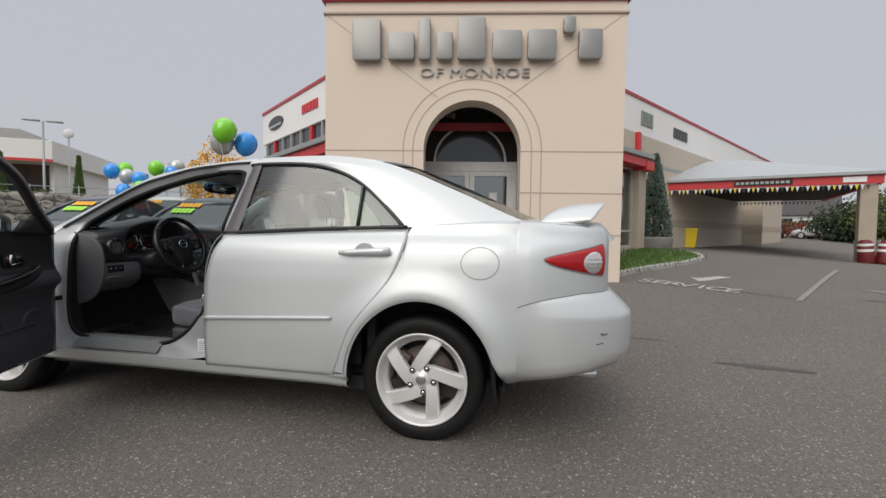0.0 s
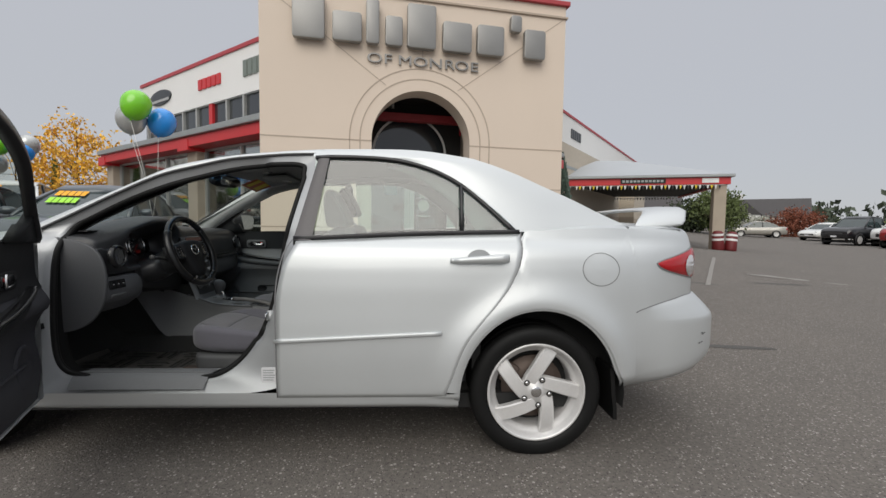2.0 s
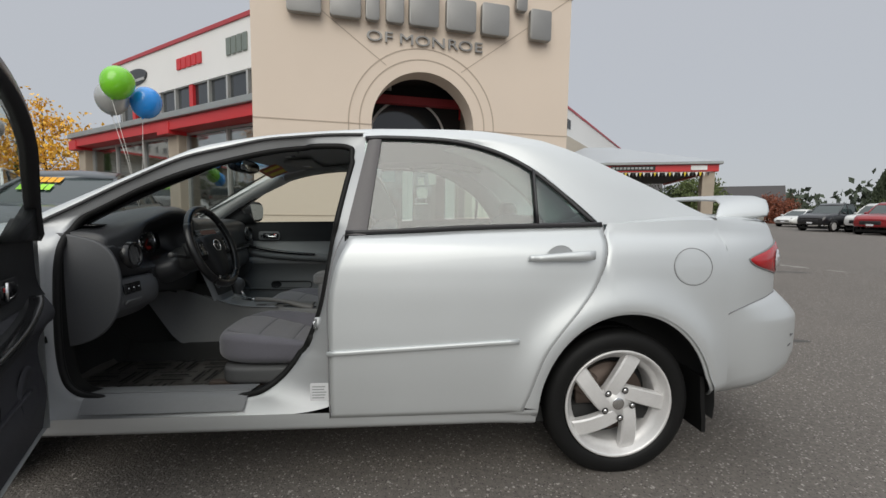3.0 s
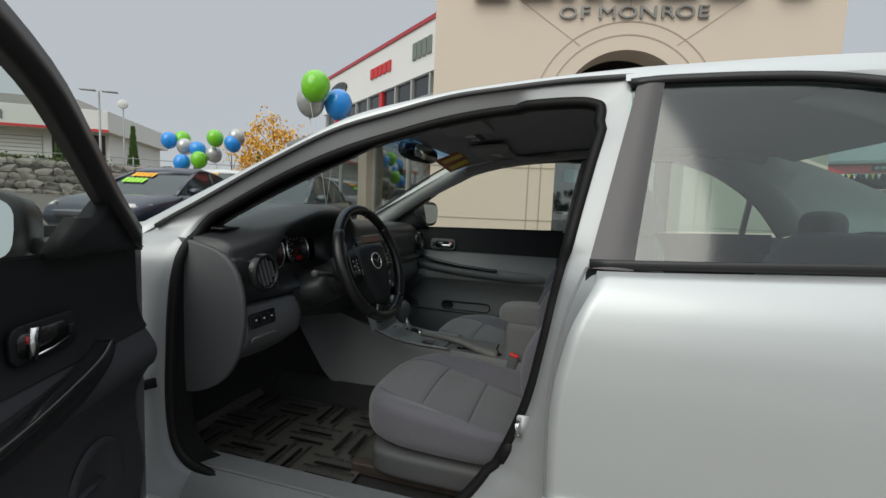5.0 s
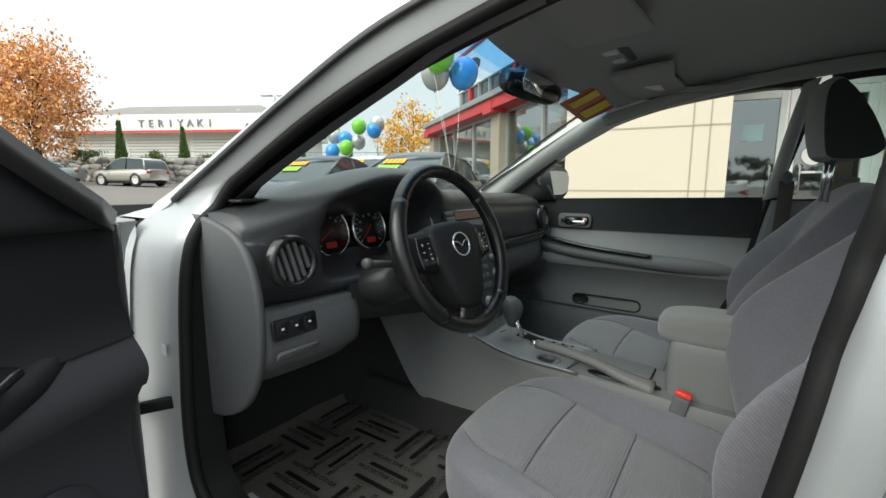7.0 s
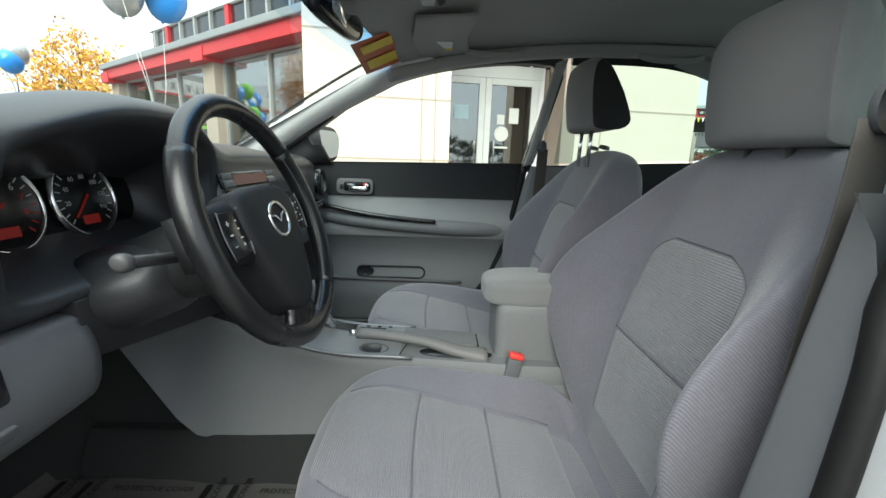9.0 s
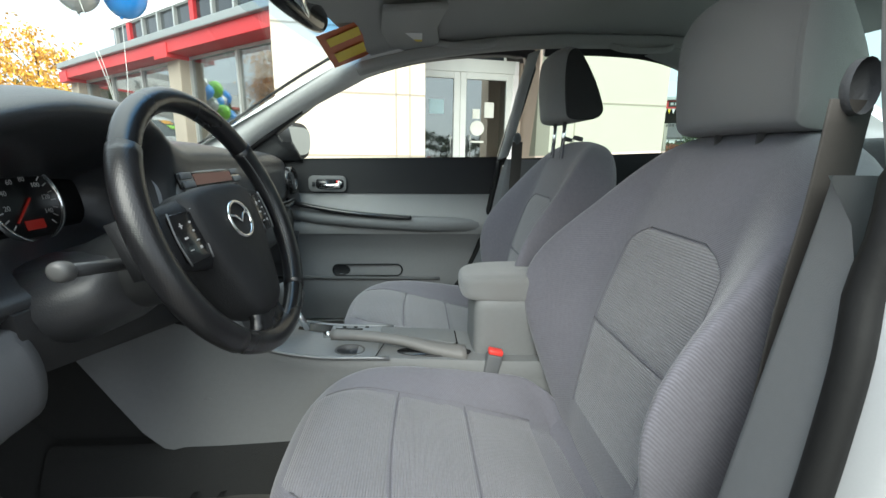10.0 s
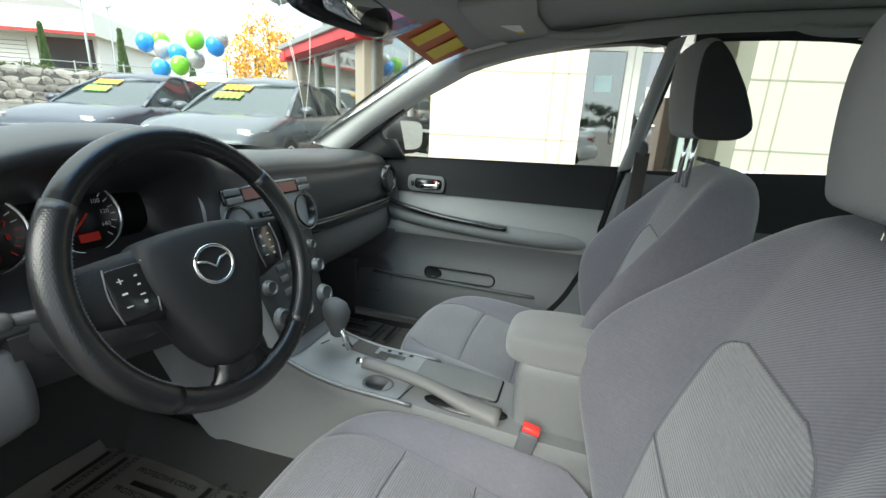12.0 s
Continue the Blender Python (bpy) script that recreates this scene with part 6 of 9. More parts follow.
def vent(y, z, r, x=-1.966):
    m = tilt((x, y, z), 6)
    v = part("round_vent", lathe([(r * 0.74, -0.03), (r * 0.76, 0.0), (r * 0.86, 0.008), (r, 0.004), (r * 1.06, -0.012)], 40, m), GLOSS_BLACK, dash, "round black air vent")
    part("vent_well", lathe([(0, -0.022), (r * 0.78, -0.022)], 24, m), DARK, v)
    for i in range(-2, 3):
        h = math.sqrt(max((r * 0.76) ** 2 - (i * r * 0.3) ** 2, 0))
        part("vent_slat", moved(box(i * r * 0.3 - 0.004, i * r * 0.3 + 0.004, -h, h, -0.012, -0.002, 0.002), m @ pose(0, 0, 0, 0, 0, 14)), GREY_SOFT, v, smooth=False)
    return v


vent(0.19, 0.908, 0.052)
vent(2 * YC - 0.19, 0.92, 0.05, -1.985)
part("demist_grille", plate(rounded(0.1, 0.045, 0.008), 0.004, pose(-2.1, 0.2, 1.022, 0, 0, 90)), GLOSS_BLACK, dash)
for i in range(6):
    part("grille_slot", box(-2.12 + 0.008 * i, -2.117 + 0.008 * i, 0.155, 0.245, 1.026, 1.0275), DARK, dash, smooth=False)

# instruments
binnacle = part("instrument_well", plate([(0.19 * math.cos(t) * (1 if abs(math.cos(t)) < 0.9 else 1), 0.07 * math.copysign(abs(math.sin(t)) ** 0.6, math.sin(t))) for t in np.linspace(0, 2 * math.pi, 41)[:-1]], 0.004, tilt((-2.135, 0.49, 0.935), 12)), GLOSS_BLACK, dash, "black instrument cluster")
DIAL = mat("dial_face", (0.01, 0.01, 0.011), 0.4)
RED_GLOW = glow("red_dial_light", (1.0, 0.035, 0.02), 0.022)
WHITE_MARK = mat("dial_mark", (0.5, 0.5, 0.5), 0.5)
for y, needle in ((0.415, 215), (0.56, 225)):
    m = tilt((-2.128, y, 0.938), 12)
    d = part("dial", lathe([(0, 0.003), (0.06, 0.003), (0.061, 0.0)], 40, m), DIAL, binnacle)
    part("dial_ring", lathe([(0.06, 0.0), (0.06, 0.008), (0.065, 0.008), (0.066, 0.0)], 48, m), CHROME, binnacle, "chrome dial ring")
    for i in range(19):
        a = radians(225 - 15 * i)
        tick = moved(box(0.046, 0.055, -0.0009, 0.0009, 0.0035, 0.0042), m @ pose(0, 0, 0, 0, 0, math.degrees(a)))
        part("dial_tick", tick, WHITE_MARK if i < 15 or y > 0.5 else RED_GLOW, binnacle, smooth=False)
    part("needle", moved(box(-0.008, 0.042, -0.0013, 0.0013, 0.005, 0.007), m @ pose(0, 0, 0, 0, 0, needle)), RED_GLOW, binnacle, "red needle", smooth=False)
    part("dial_readout", moved(box(-0.017, 0.017, -0.043, -0.028, 0.0035, 0.0045), m), RED_GLOW, binnacle, smooth=False)
    for i, ch in enumerate("12345678" if y < 0.5 else ("20", "40", "60", "80", "100", "120", "140")):
        a = radians(225 - (30 if y < 0.5 else 36) * (i + 1))
        lettering("dial_number", ch, 0.011 if y > 0.5 else 0.014, 0.0004, WHITE_MARK if not (y < 0.5 and i > 5) else RED_GLOW, binnacle, m @ pose(0.037 * math.cos(a), 0.037 * math.sin(a) - 0.004, 0.0045))

# centre panel
KNOB_SILVER = mat("knob_silver", (0.17, 0.173, 0.178), 0.42, 0.5, vary=0.05)
STACK_DARK = mat("dark_control_face", (0.045, 0.046, 0.048), 0.5, vary=0.06)
stack_x = curve_of([0.58, 0.65, 0.74, 0.82, 0.9, 0.975, 0.99], [-1.868, -1.89, -1.92, -1.945, -1.967, -1.985, -1.997])
stack_w = curve_of([0.58, 0.65, 0.75, 0.84, 0.9, 0.96, 0.99], [0.108, 0.112, 0.126, 0.148, 0.162, 0.164, 0.16])


def stack_face(u, v, out=0.0, wide=1.0, z0=0.6, z1=0.988):
    """The centre panel's face: it narrows downwards and rounds back at its sides."""
    z = z0 + (z1 - z0) * v
    k = 2 * u - 1
    return (stack_x(z) + out - 0.035 * abs(k * wide) ** 7, YC + 0.004 + stack_w(z) * wide * k, z)


def on_stack(dy, z, out=0.0):
    return tilt((stack_x(z) + out, YC + 0.004 + dy, z), 16.5)


stack = part("centre_panel", sheet(28, 24, stack_face), SILVER_TRIM, dash, "silver-grey centre panel")
part("control_face", sheet(20, 16, lambda u, v: stack_face(u, v, 0.0025, 0.86, 0.63, 0.852)), STACK_DARK, stack, "dark control face")
part("clock_display", moved(box(-0.142, 0.142, -0.016, 0.016, -0.004, 0.004, 0.003), on_stack(0.0, 0.962)), GLOSS_BLACK, stack, "dark display")
part("display_light", moved(box(-0.088, 0.088, -0.0115, 0.0115, 0.0042, 0.005), on_stack(0.0, 0.962)), mat("dim_red_display", (0.09, 0.012, 0.012), 0.3), stack, smooth=False)
for k in (-1, 1):
    for zz in (0.9535, 0.9705):
        part("display_button", moved(box(-0.021, 0.021, -0.007, 0.007, 0.003, 0.008, 0.002), on_stack(k * 0.116, zz)), DASH_GREY, stack)
    part("centre_vent", lathe([(0.0, -0.01), (0.03, -0.01), (0.034, 0.004), (0.0385, 0.007), (0.042, 0.002)], 32, on_stack(k * 0.11, 0.898) @ Matrix.Diagonal((1, 1.12, 1, 1))), GLOSS_BLACK, stack, "round centre vent")
    part("vent_trim", sweep([on_stack(k * 0.11, 0.898) @ Vector((0.044 * math.cos(t), 0.049 * math.sin(t), 0.003)) for t in np.linspace(0, 2 * math.pi, 33)[:-1]], disc_ring(0.0022, 6), closed=True, up=(1, 0, 0.3)), KNOB_SILVER, stack, "bright ring round the vent")
part("disc_slot", moved(box(-0.055, 0.055, -0.022, 0.022, -0.002, 0.004, 0.003), on_stack(0.0, 0.9)), GLOSS_BLACK, stack)
part("disc_flap", moved(box(-0.05, 0.05, -0.008, 0.008, 0.004, 0.014, 0.003), on_stack(0.0, 0.912)), GLOSS_BLACK, stack, "black flap")
for dy, zz, r in ((-0.087, 0.815, 0.012), (0.087, 0.815, 0.012), (-0.09, 0.762, 0.016), (0.09, 0.762, 0.016), (-0.082, 0.69, 0.022), (0.0, 0.685, 0.019), (0.082, 0.69, 0.022)):
    kn = part("control_knob", lathe([(r * 0.72, 0.009), (r * 0.78, 0.0145), (r * 0.9, 0.015), (r * 0.97, 0.012), (r, 0.003), (r * 1.16, 0.002), (r * 1.18, 0.0)], 28, on_stack(dy, zz, 0.0025)), KNOB_SILVER if r > 0.012 else KNOB_GREY, stack, "silver-rimmed control knob")
    part("knob_face", lathe([(0.0, 0.0105), (r * 0.5, 0.0105), (r * 0.74, 0.0095)], 24, on_stack(dy, zz, 0.0025)), KNOB_GREY, kn)
for row, zz in enumerate((0.82, 0.792, 0.765, 0.735)):
    for i in range(3 if row else 4):
        dx = (-0.036 + 0.024 * i) if not row else (-0.034 + 0.034 * i)
        part("radio_button", moved(box(dx - 0.014, dx + 0.014, -0.008, 0.008, 0.002, 0.006, 0.0018), on_stack(0.0, zz)), DASH_GREY, stack)

# steering wheel on its column
SW = Vector((-1.797, 0.508, 0.916))
WM = tilt(SW, 20.3) @ pose(0, 0, 0, 0, -2.3, 0)
GRIP = mat("perforated_leather", (0.009, 0.009, 0.01), 0.3, vary=0.2, scale=9, spec=0.5)
gn, gl = GRIP.node_tree.nodes, GRIP.node_tree.links
holes = gn.new("ShaderNodeTexVoronoi")
holes.inputs["Scale"].default_value, holes.inputs["Randomness"].default_value = 400, 0.1
hole_bump = gn.new("ShaderNodeBump")
hole_bump.inputs["Strength"].default_value, hole_bump.inputs["Distance"].default_value = 0.16, 0.0012
gl.new([k for k in gn if k.bl_idname == "ShaderNodeTexCoord"][0].outputs["Object"], holes.inputs["Vector"])
gl.new(holes.outputs["Distance"], hole_bump.inputs["Height"])
gl.new(hole_bump.outputs["Normal"], gn["Principled BSDF"].inputs["Normal"])


def rim_arc(a0, a1, n, r):
    return [(0.185 * math.cos(t), 0.185 * math.sin(t), 0.0) for t in np.linspace(radians(a0), radians(a1), n)], disc_ring(r, 14)


CONSOLE_GREY_PALE = mat("stalk_grey", (0.07, 0.07, 0.07), 0.45, vary=0.05)
steering = part("steering_wheel", moved(sweep(rim_arc(0, 355, 72, 0.0165)[0], disc_ring(0.0165, 14), closed=True, up=(0, 0, 1)), WM), LEATHER, label="black leather steering wheel")
for a0, a1 in ((-52, 38), (142, 232)):
    pts, ring = rim_arc(a0, a1, 24, 0.0178)
    part("wheel_grip", moved(sweep(pts, ring, up=(0, 0, 1)), WM), GRIP, steering, "perforated leather grip")
    beads = bmesh.new()
    for t in np.linspace(radians(a0 + 3), radians(a1 - 3), 52):
        box(-0.0011, 0.0011, -0.0026, 0.0026, -0.0011, 0.0011, bm=beads)
        beads.verts.ensure_lookup_table()
        bmesh.ops.transform(beads, matrix=Matrix.Translation((0.1684 * math.cos(t), 0.1684 * math.sin(t), 0.0062)) @ Matrix.Rotation(t + 0.5, 4, "Z"), verts=beads.verts[-8:])
    part("stitching", moved(beads, WM), KNOB_GREY, steering, "row of raised stitches", smooth=False)
blob_out = [(p.x, p.y) for p in spline([(-0.088, 0.052, 0), (-0.045, 0.066, 0), (0.045, 0.066, 0), (0.088, 0.052, 0), (0.09, 0.0, 0), (0.073, -0.05, 0), (0.05, -0.11, 0), (0.03, -0.136, 0), (0.0, -0.141, 0), (-0.03, -0.136, 0), (-0.05, -0.11, 0), (-0.073, -0.05, 0), (-0.09, 0.0, 0)], 52, closed=True)]
secs = [[(x * k - 0.004, (y + 0.03) * k - 0.037, z) for x, y in blob_out] for k, z in ((0.9, -0.055), (1.0, -0.03), (1.0, -0.004), (0.965, 0.007), (0.88, 0.014), (0.6, 0.019), (0.25, 0.021))]
pad = part("horn_pad", moved(loft(secs), WM), BLACK_SOFT, steering, "black centre pad")
for s in (-1, 1):
    sp = [[(s * (0.07 + 0.11 * k), 0.0 + 0.008 * k + h * (0.05 - 0.016 * k), 0.0 - 0.016 * k * k + d) for h, d in ((-1, -0.006), (-1, -0.022), (1, -0.022), (1, -0.006), (0.7, 0.004), (-0.7, 0.004))] for k in (0, 0.2, 0.4, 0.6, 0.8, 1)]
    spoke = part("wheel_spoke", moved(loft(sp), WM), BLACK_SOFT, steering)
    bx = s * 0.113
    part("button_panel", moved(plate(rounded(0.046, 0.064, 0.008), 0.004, pose(bx, 0.0, 0.0, 0, s * 5, 0), 0.0015), WM), GLOSS_BLACK, spoke, "gloss black button panel")
    for e in (-1, 1):
        part("panel_trim", moved(sweep([(bx + e * (0.023 + 0.003 * math.cos(2.2 * q)), 0.034 * q, 0.0045 - 0.002 * e * s) for q in np.linspace(-1, 1, 9)], disc_ring(0.0011, 6)), WM), KNOB_SILVER, spoke, "thin bright trim line")
    for dx, dy, w, h in ((-0.011, 0.02, 0.011, 0.0018), (-0.011, 0.02, 0.0018, 0.011), (-0.011, 0.0, 0.01, 0.004), (-0.011, -0.02, 0.011, 0.0018), (0.012, 0.022, 0.005, 0.0035), (0.012, 0.008, 0.005, 0.0035), (0.012, -0.008, 0.009, 0.0025), (0.012, -0.02, 0.006, 0.006)):
        part("button_mark", moved(box(bx + 0.8 * dx - 0.32 * w, bx + 0.8 * dx + 0.32 * w, 0.8 * dy - 0.32 * h, 0.8 * dy + 0.32 * h, 0.0042 - 0.07 * s * dx, 0.005 - 0.07 * s * dx), WM), WHITE_MARK, spoke, smooth=False)
vee = [[(h * w, y + 0.012 * (1 - h * h) * (1 if y < -0.15 else 0) * -1, z + d) for h, d in ((-1, -0.004), (-1, -0.016), (1, -0.016), (1, -0.004), (0.7, 0.003), (0, 0.005), (-0.7, 0.003))] for w, y, z in ((0.04, -0.125, 0.0), (0.041, -0.142, 0.0), (0.048, -0.155, -0.002), (0.062, -0.166, -0.004), (0.075, -0.173, -0.006))]
part("lower_spoke", moved(loft(vee), WM), LEATHER, steering, "smooth leather lower spoke")
part("wheel_badge", moved(sweep([(-0.008 + 0.03 * math.cos(t), 0.0265 * math.sin(t), 0.0215) for t in np.linspace(0, 2 * math.pi, 33)[:-1]], disc_ring(0.0028, 8), closed=True), WM), CHROME, pad, "chrome oval badge")
part("badge_bar", moved(sweep([(-0.034, 0.009, 0.0215), (-0.02, 0.006, 0.0218), (-0.008, -0.004, 0.022), (0.004, 0.006, 0.0218), (0.018, 0.009, 0.0215)], disc_ring(0.0022, 6)), WM), CHROME, pad)
col = lathe([(0.075, 0.0), (0.08, -0.05), (0.07, -0.16), (0.075, -0.26)], 28, WM @ pose(0, -0.015, -0.05) @ Matrix.Diagonal((1, 0.85, 1, 1)))
column = part("steering_column", col, mat("shroud_grey", (0.022, 0.023, 0.024), 0.5, vary=0.08, bump=0.1, bump_scale=500), dash, "black steering column shroud")
for s in (-1, 1):
    p0, p1 = WM @ Vector((s * 0.06, -0.01, -0.1)), WM @ Vector((s * 0.205, 0.012, -0.085))
    st = part("control_stalk", sweep([p0, p0.lerp(p1, 0.5), p1], disc_ring(0.008, 10)), DASH_BLACK, column, "black control stalk")
    kn = loft([[p1.lerp(p1 + (p1 - p0) * 0.3, k) + Vector((r * math.cos(t), 0, r * math.sin(t))) for t in np.linspace(0, 2 * math.pi, 13)[:-1]] for k, r in ((-0.3, 0.009), (-0.22, 0.0115), (-0.02, 0.012), (0.1, 0.0105), (0.15, 0.006))])
    part("stalk_end", kn, CONSOLE_GREY_PALE, st, "grey stalk end")
part("column_collar", loft([[(x, 0.508 + w * math.cos(t), z + h * math.sin(t)) for t in np.linspace(0, 2 * math.pi, 21)[:-1]] for x, w, h, z in ((-2.06, 0.13, 0.07, 0.8), (-1.99, 0.125, 0.068, 0.815), (-1.94, 0.11, 0.06, 0.83), (-1.92, 0.09, 0.05, 0.84))]), DASH_BLACK, dash, "black column collar")

# ---- console ----
console = new("centre_console")
console.parent = car
tagged(console, "grey centre console with silver trim")


console_z = curve_of([-2.15, -1.98, -1.9, -1.82, -1.76, -1.6, -1.45, -1.3, -1.1], [0.68, 0.632, 0.603, 0.577, 0.567, 0.561, 0.553, 0.545, 0.545])


def console_sec(x):
    f = min(max((-1.3 - x) / 0.65, 0), 1)
    w, top = 0.092 + 0.008 * f, console_z(x)
    return [(x, YC + a * w, z) for a, z in ((-1.25, 0.3), (-1.05, 0.44), (-1.0, top - 0.02), (-0.92, top), (0.92, top), (1.0, top - 0.02), (1.05, 0.44), (1.25, 0.3))]


def console_side(u, v):
    """The console's flank below the dashboard; its front lower corner is cut off where the carpet rises."""
    x = -2.3 + 1.2 * u
    low = 0.385 + 1.55 * soft(-2.03 - x, 0.08)
    s = console_sec(max(x, -2.15))
    z = low + (max(s[2][2], low + 0.01) - low) * v
    return (x, YC - (0.085 + 0.06 * (1 - v) ** 1.6 + 0.015 * min(max((-1.3 - x) / 0.65, 0), 1)), z)


part("tunnel_carpet", sheet(12, 8, lambda u, v: (-2.75 + 0.85 * u, 0.772 - 0.025 * (1 - v), 0.29 + 0.4 * v)), CARPET, cabin)
part("tunnel_carpet", sheet(30, 6, lambda u, v: (-2.3 + 1.1 * u, 0.65 + 0.062 * v ** 0.8, 0.297 + 0.1 * math.sin(0.5 * math.pi * v))), CARPET, cabin)
CONSOLE_GREY = mat("console_grey_vinyl", (0.16, 0.162, 0.163), 0.6, vary=0.06, scale=5, bump=0.15, bump_scale=500)
flank = sheet(30, 12, console_side)
part("console_side", flank.copy(), CONSOLE_GREY, console, "grey console side panel")
part("console_side", mirrored(flank), CONSOLE_GREY, console)
flank.free()
part("side_plug", lathe([(0.0, 0.0015), (0.013, 0.002), (0.0155, 0.0)], 24, pose(-1.978, 0.739, 0.475, 95)), CONSOLE_GREY, console, "round grey plug")
part("console_body", loft([console_sec(x)[2:6] + [(x, YC + 0.07, 0.36), (x, YC - 0.07, 0.36)] for x in np.linspace(-2.1, -1.1, 22)]), CONSOLE_GREY, console, "grey console top", smooth="angle")
plate_x = np.linspace(-1.96, -1.58, 18)


def console_top(x, k):
    s = console_sec(x)
    return Vector((x, YC + k * 0.092 * (1 - 0.15 * max(0, (x + 1.62) / 0.07) * 0), s[3][2] + 0.003))


part("shifter_panel", sheet(16, 6, lambda u, v: tuple(console_top(-1.98 + 0.37 * u, 2 * v - 1))), SILVER_TRIM, console, "silver shifter surround")
for k in (-1, 1):
    part("bright_trim", sweep([console_top(x, k * 1.03) + Vector((0, 0, 0.0)) for x in plate_x], disc_ring(0.005, 8)), KNOB_SILVER, console, "silver trim edge")
for k0, k1, x0, x1 in ((0.42, 0.62, -1.82, -1.7), (0.62, 0.98, -1.8, -1.74), (0.62, 0.8, -1.73, -1.66)):
    part("gate", sheet(5, 3, lambda u, v: tuple(console_top(x0 + (x1 - x0) * u, k0 + (k1 - k0) * v) + Vector((0, 0, 0.0015)))), GLOSS_BLACK, console, "black shifter gate slot")
for i in range(5):
    p = console_top(-1.77 + 0.03 * i, 0.9 if i > 1 else 1.04)
    part("gate_mark", box(p.x - 0.005, p.x + 0.005, p.y - 0.004, p.y + 0.004, p.z + 0.001, p.z + 0.0018), GLOSS_BLACK, console, smooth=False)
for y0, y1, x in ((-0.95, 0.95, -1.612), (0.1, 0.4, -1.86)):
    part("panel_seam", sweep([console_top(x + 0.02 * (k - y0), k) + Vector((0, 0, 0.001)) for k in np.linspace(y0, y1, 10)], disc_ring(0.0012, 5)), GLOSS_BLACK, console)
lever = part("gear_lever", sweep([(-1.79, 0.885, 0.585), (-1.81, 0.89, 0.62), (-1.825, 0.893, 0.645)], disc_ring(0.008, 8)), CHROME, console, "chrome gear lever")
part("gear_knob", loft([[(-1.832 + 0.0 * z + r * math.cos(t) * 1.15, 0.895 + r * math.sin(t), z - 0.2 * r * math.cos(t)) for t in np.linspace(0, 2 * math.pi, 17)[:-1]] for z, r in ((0.612, 0.013), (0.63, 0.018), (0.655, 0.027), (0.678, 0.031), (0.696, 0.025), (0.705, 0.012))]), DASH_GREY, lever, "grey gear knob")
cup_line = [(0.034 * math.copysign(abs(math.cos(t)) ** 0.8, math.cos(t)), 0.027 * math.sin(t)) for t in np.linspace(0, 2 * math.pi, 29)[:-1]]
cup_m = pose(-1.675, 0.808, console_z(-1.675) + 0.0035, 0, 2, 0)
part("cup_holder", loft([[cup_m @ Vector((x * k, y * k, z)) for x, y in cup_line] for k, z in ((1.06, 0.0), (1.0, 0.0015), (0.92, 0.0005), (0.86, -0.0002))]), DASH_GREY, console, "grey recess in the console")
brake = spline([(-1.4, 0.806, 0.55), (-1.47, 0.81, 0.562), (-1.55, 0.818, 0.582), (-1.64, 0.826, 0.592), (-1.722, 0.832, 0.594)], 22)
part("brake_slot", plate([(0.09 * math.cos(t), 0.026 * math.sin(t)) for t in np.linspace(0, 2 * math.pi, 29)[:-1]], 0.002, pose(-1.475, 0.812, console_z(-1.475) + 0.001, 0, 3, 4)), GLOSS_BLACK, console, "dark slot of the hand brake")
secs = []
for i, p in enumerate(brake):
    r = 0.027 - 0.011 * min(i / 11, 1)
    secs.append([(p.x, p.y + r * math.cos(t), p.z + r * 0.8 * math.sin(t)) for t in np.linspace(0, 2 * math.pi, 13)[:-1]])
hand_brake = part("hand_brake", loft(secs), mat("brake_lever_grey", (0.14, 0.135, 0.13), 0.55), console, "grey hand brake lever")
part("brake_button", sweep([(-1.72, 0.832, 0.594), (-1.74, 0.833, 0.594)], disc_ring(0.008, 10)), CHROME, hand_brake)
part("lid_gap", plate(rounded(0.202, 0.092, 0.01), 0.003, pose(-1.515, 0.9, console_z(-1.515) - 0.001, 0, 3, 0)), GLOSS_BLACK, console)
part("console_lid", plate(rounded(0.195, 0.086, 0.008), 0.006, pose(-1.515, 0.9, console_z(-1.515), 0, 3, 0), 0.002), CONSOLE_GREY, console, "flat grey tray lid")


def blob(half, centre, power=4.0, n=14, warp=None):
    """A padded block with soft corners; warp(p) moves its points, given from -1 to 1."""
    own = bmesh.new()
    bmesh.ops.create_cube(own, size=2.0)
    bmesh.ops.subdivide_edges(own, edges=own.edges, cuts=n, use_grid_fill=True)
    for v in own.verts:
        q = v.co
        k = (abs(q.x) ** power + abs(q.y) ** power + abs(q.z) ** power) ** (1 / power)
        p = q / k
        if warp:
            p = warp(p)
        v.co = Vector(centre) + Vector((p.x * half[0], p.y * half[1], p.z * half[2]))
    return own


part("console_box", blob((0.12, 0.08, 0.11), (-1.26, 0.89, 0.58), 9), CONSOLE_GREY, console, "grey console box")
part("arm_rest", blob((0.165, 0.084, 0.036), (-1.245, 0.895, 0.705), 4.5, warp=lambda p: Vector((p.x, p.y, p.z + 0.12 * (1 - p.x * p.x) * (p.z > 0)))), SEAT_GREY, console, "grey cloth arm rest")

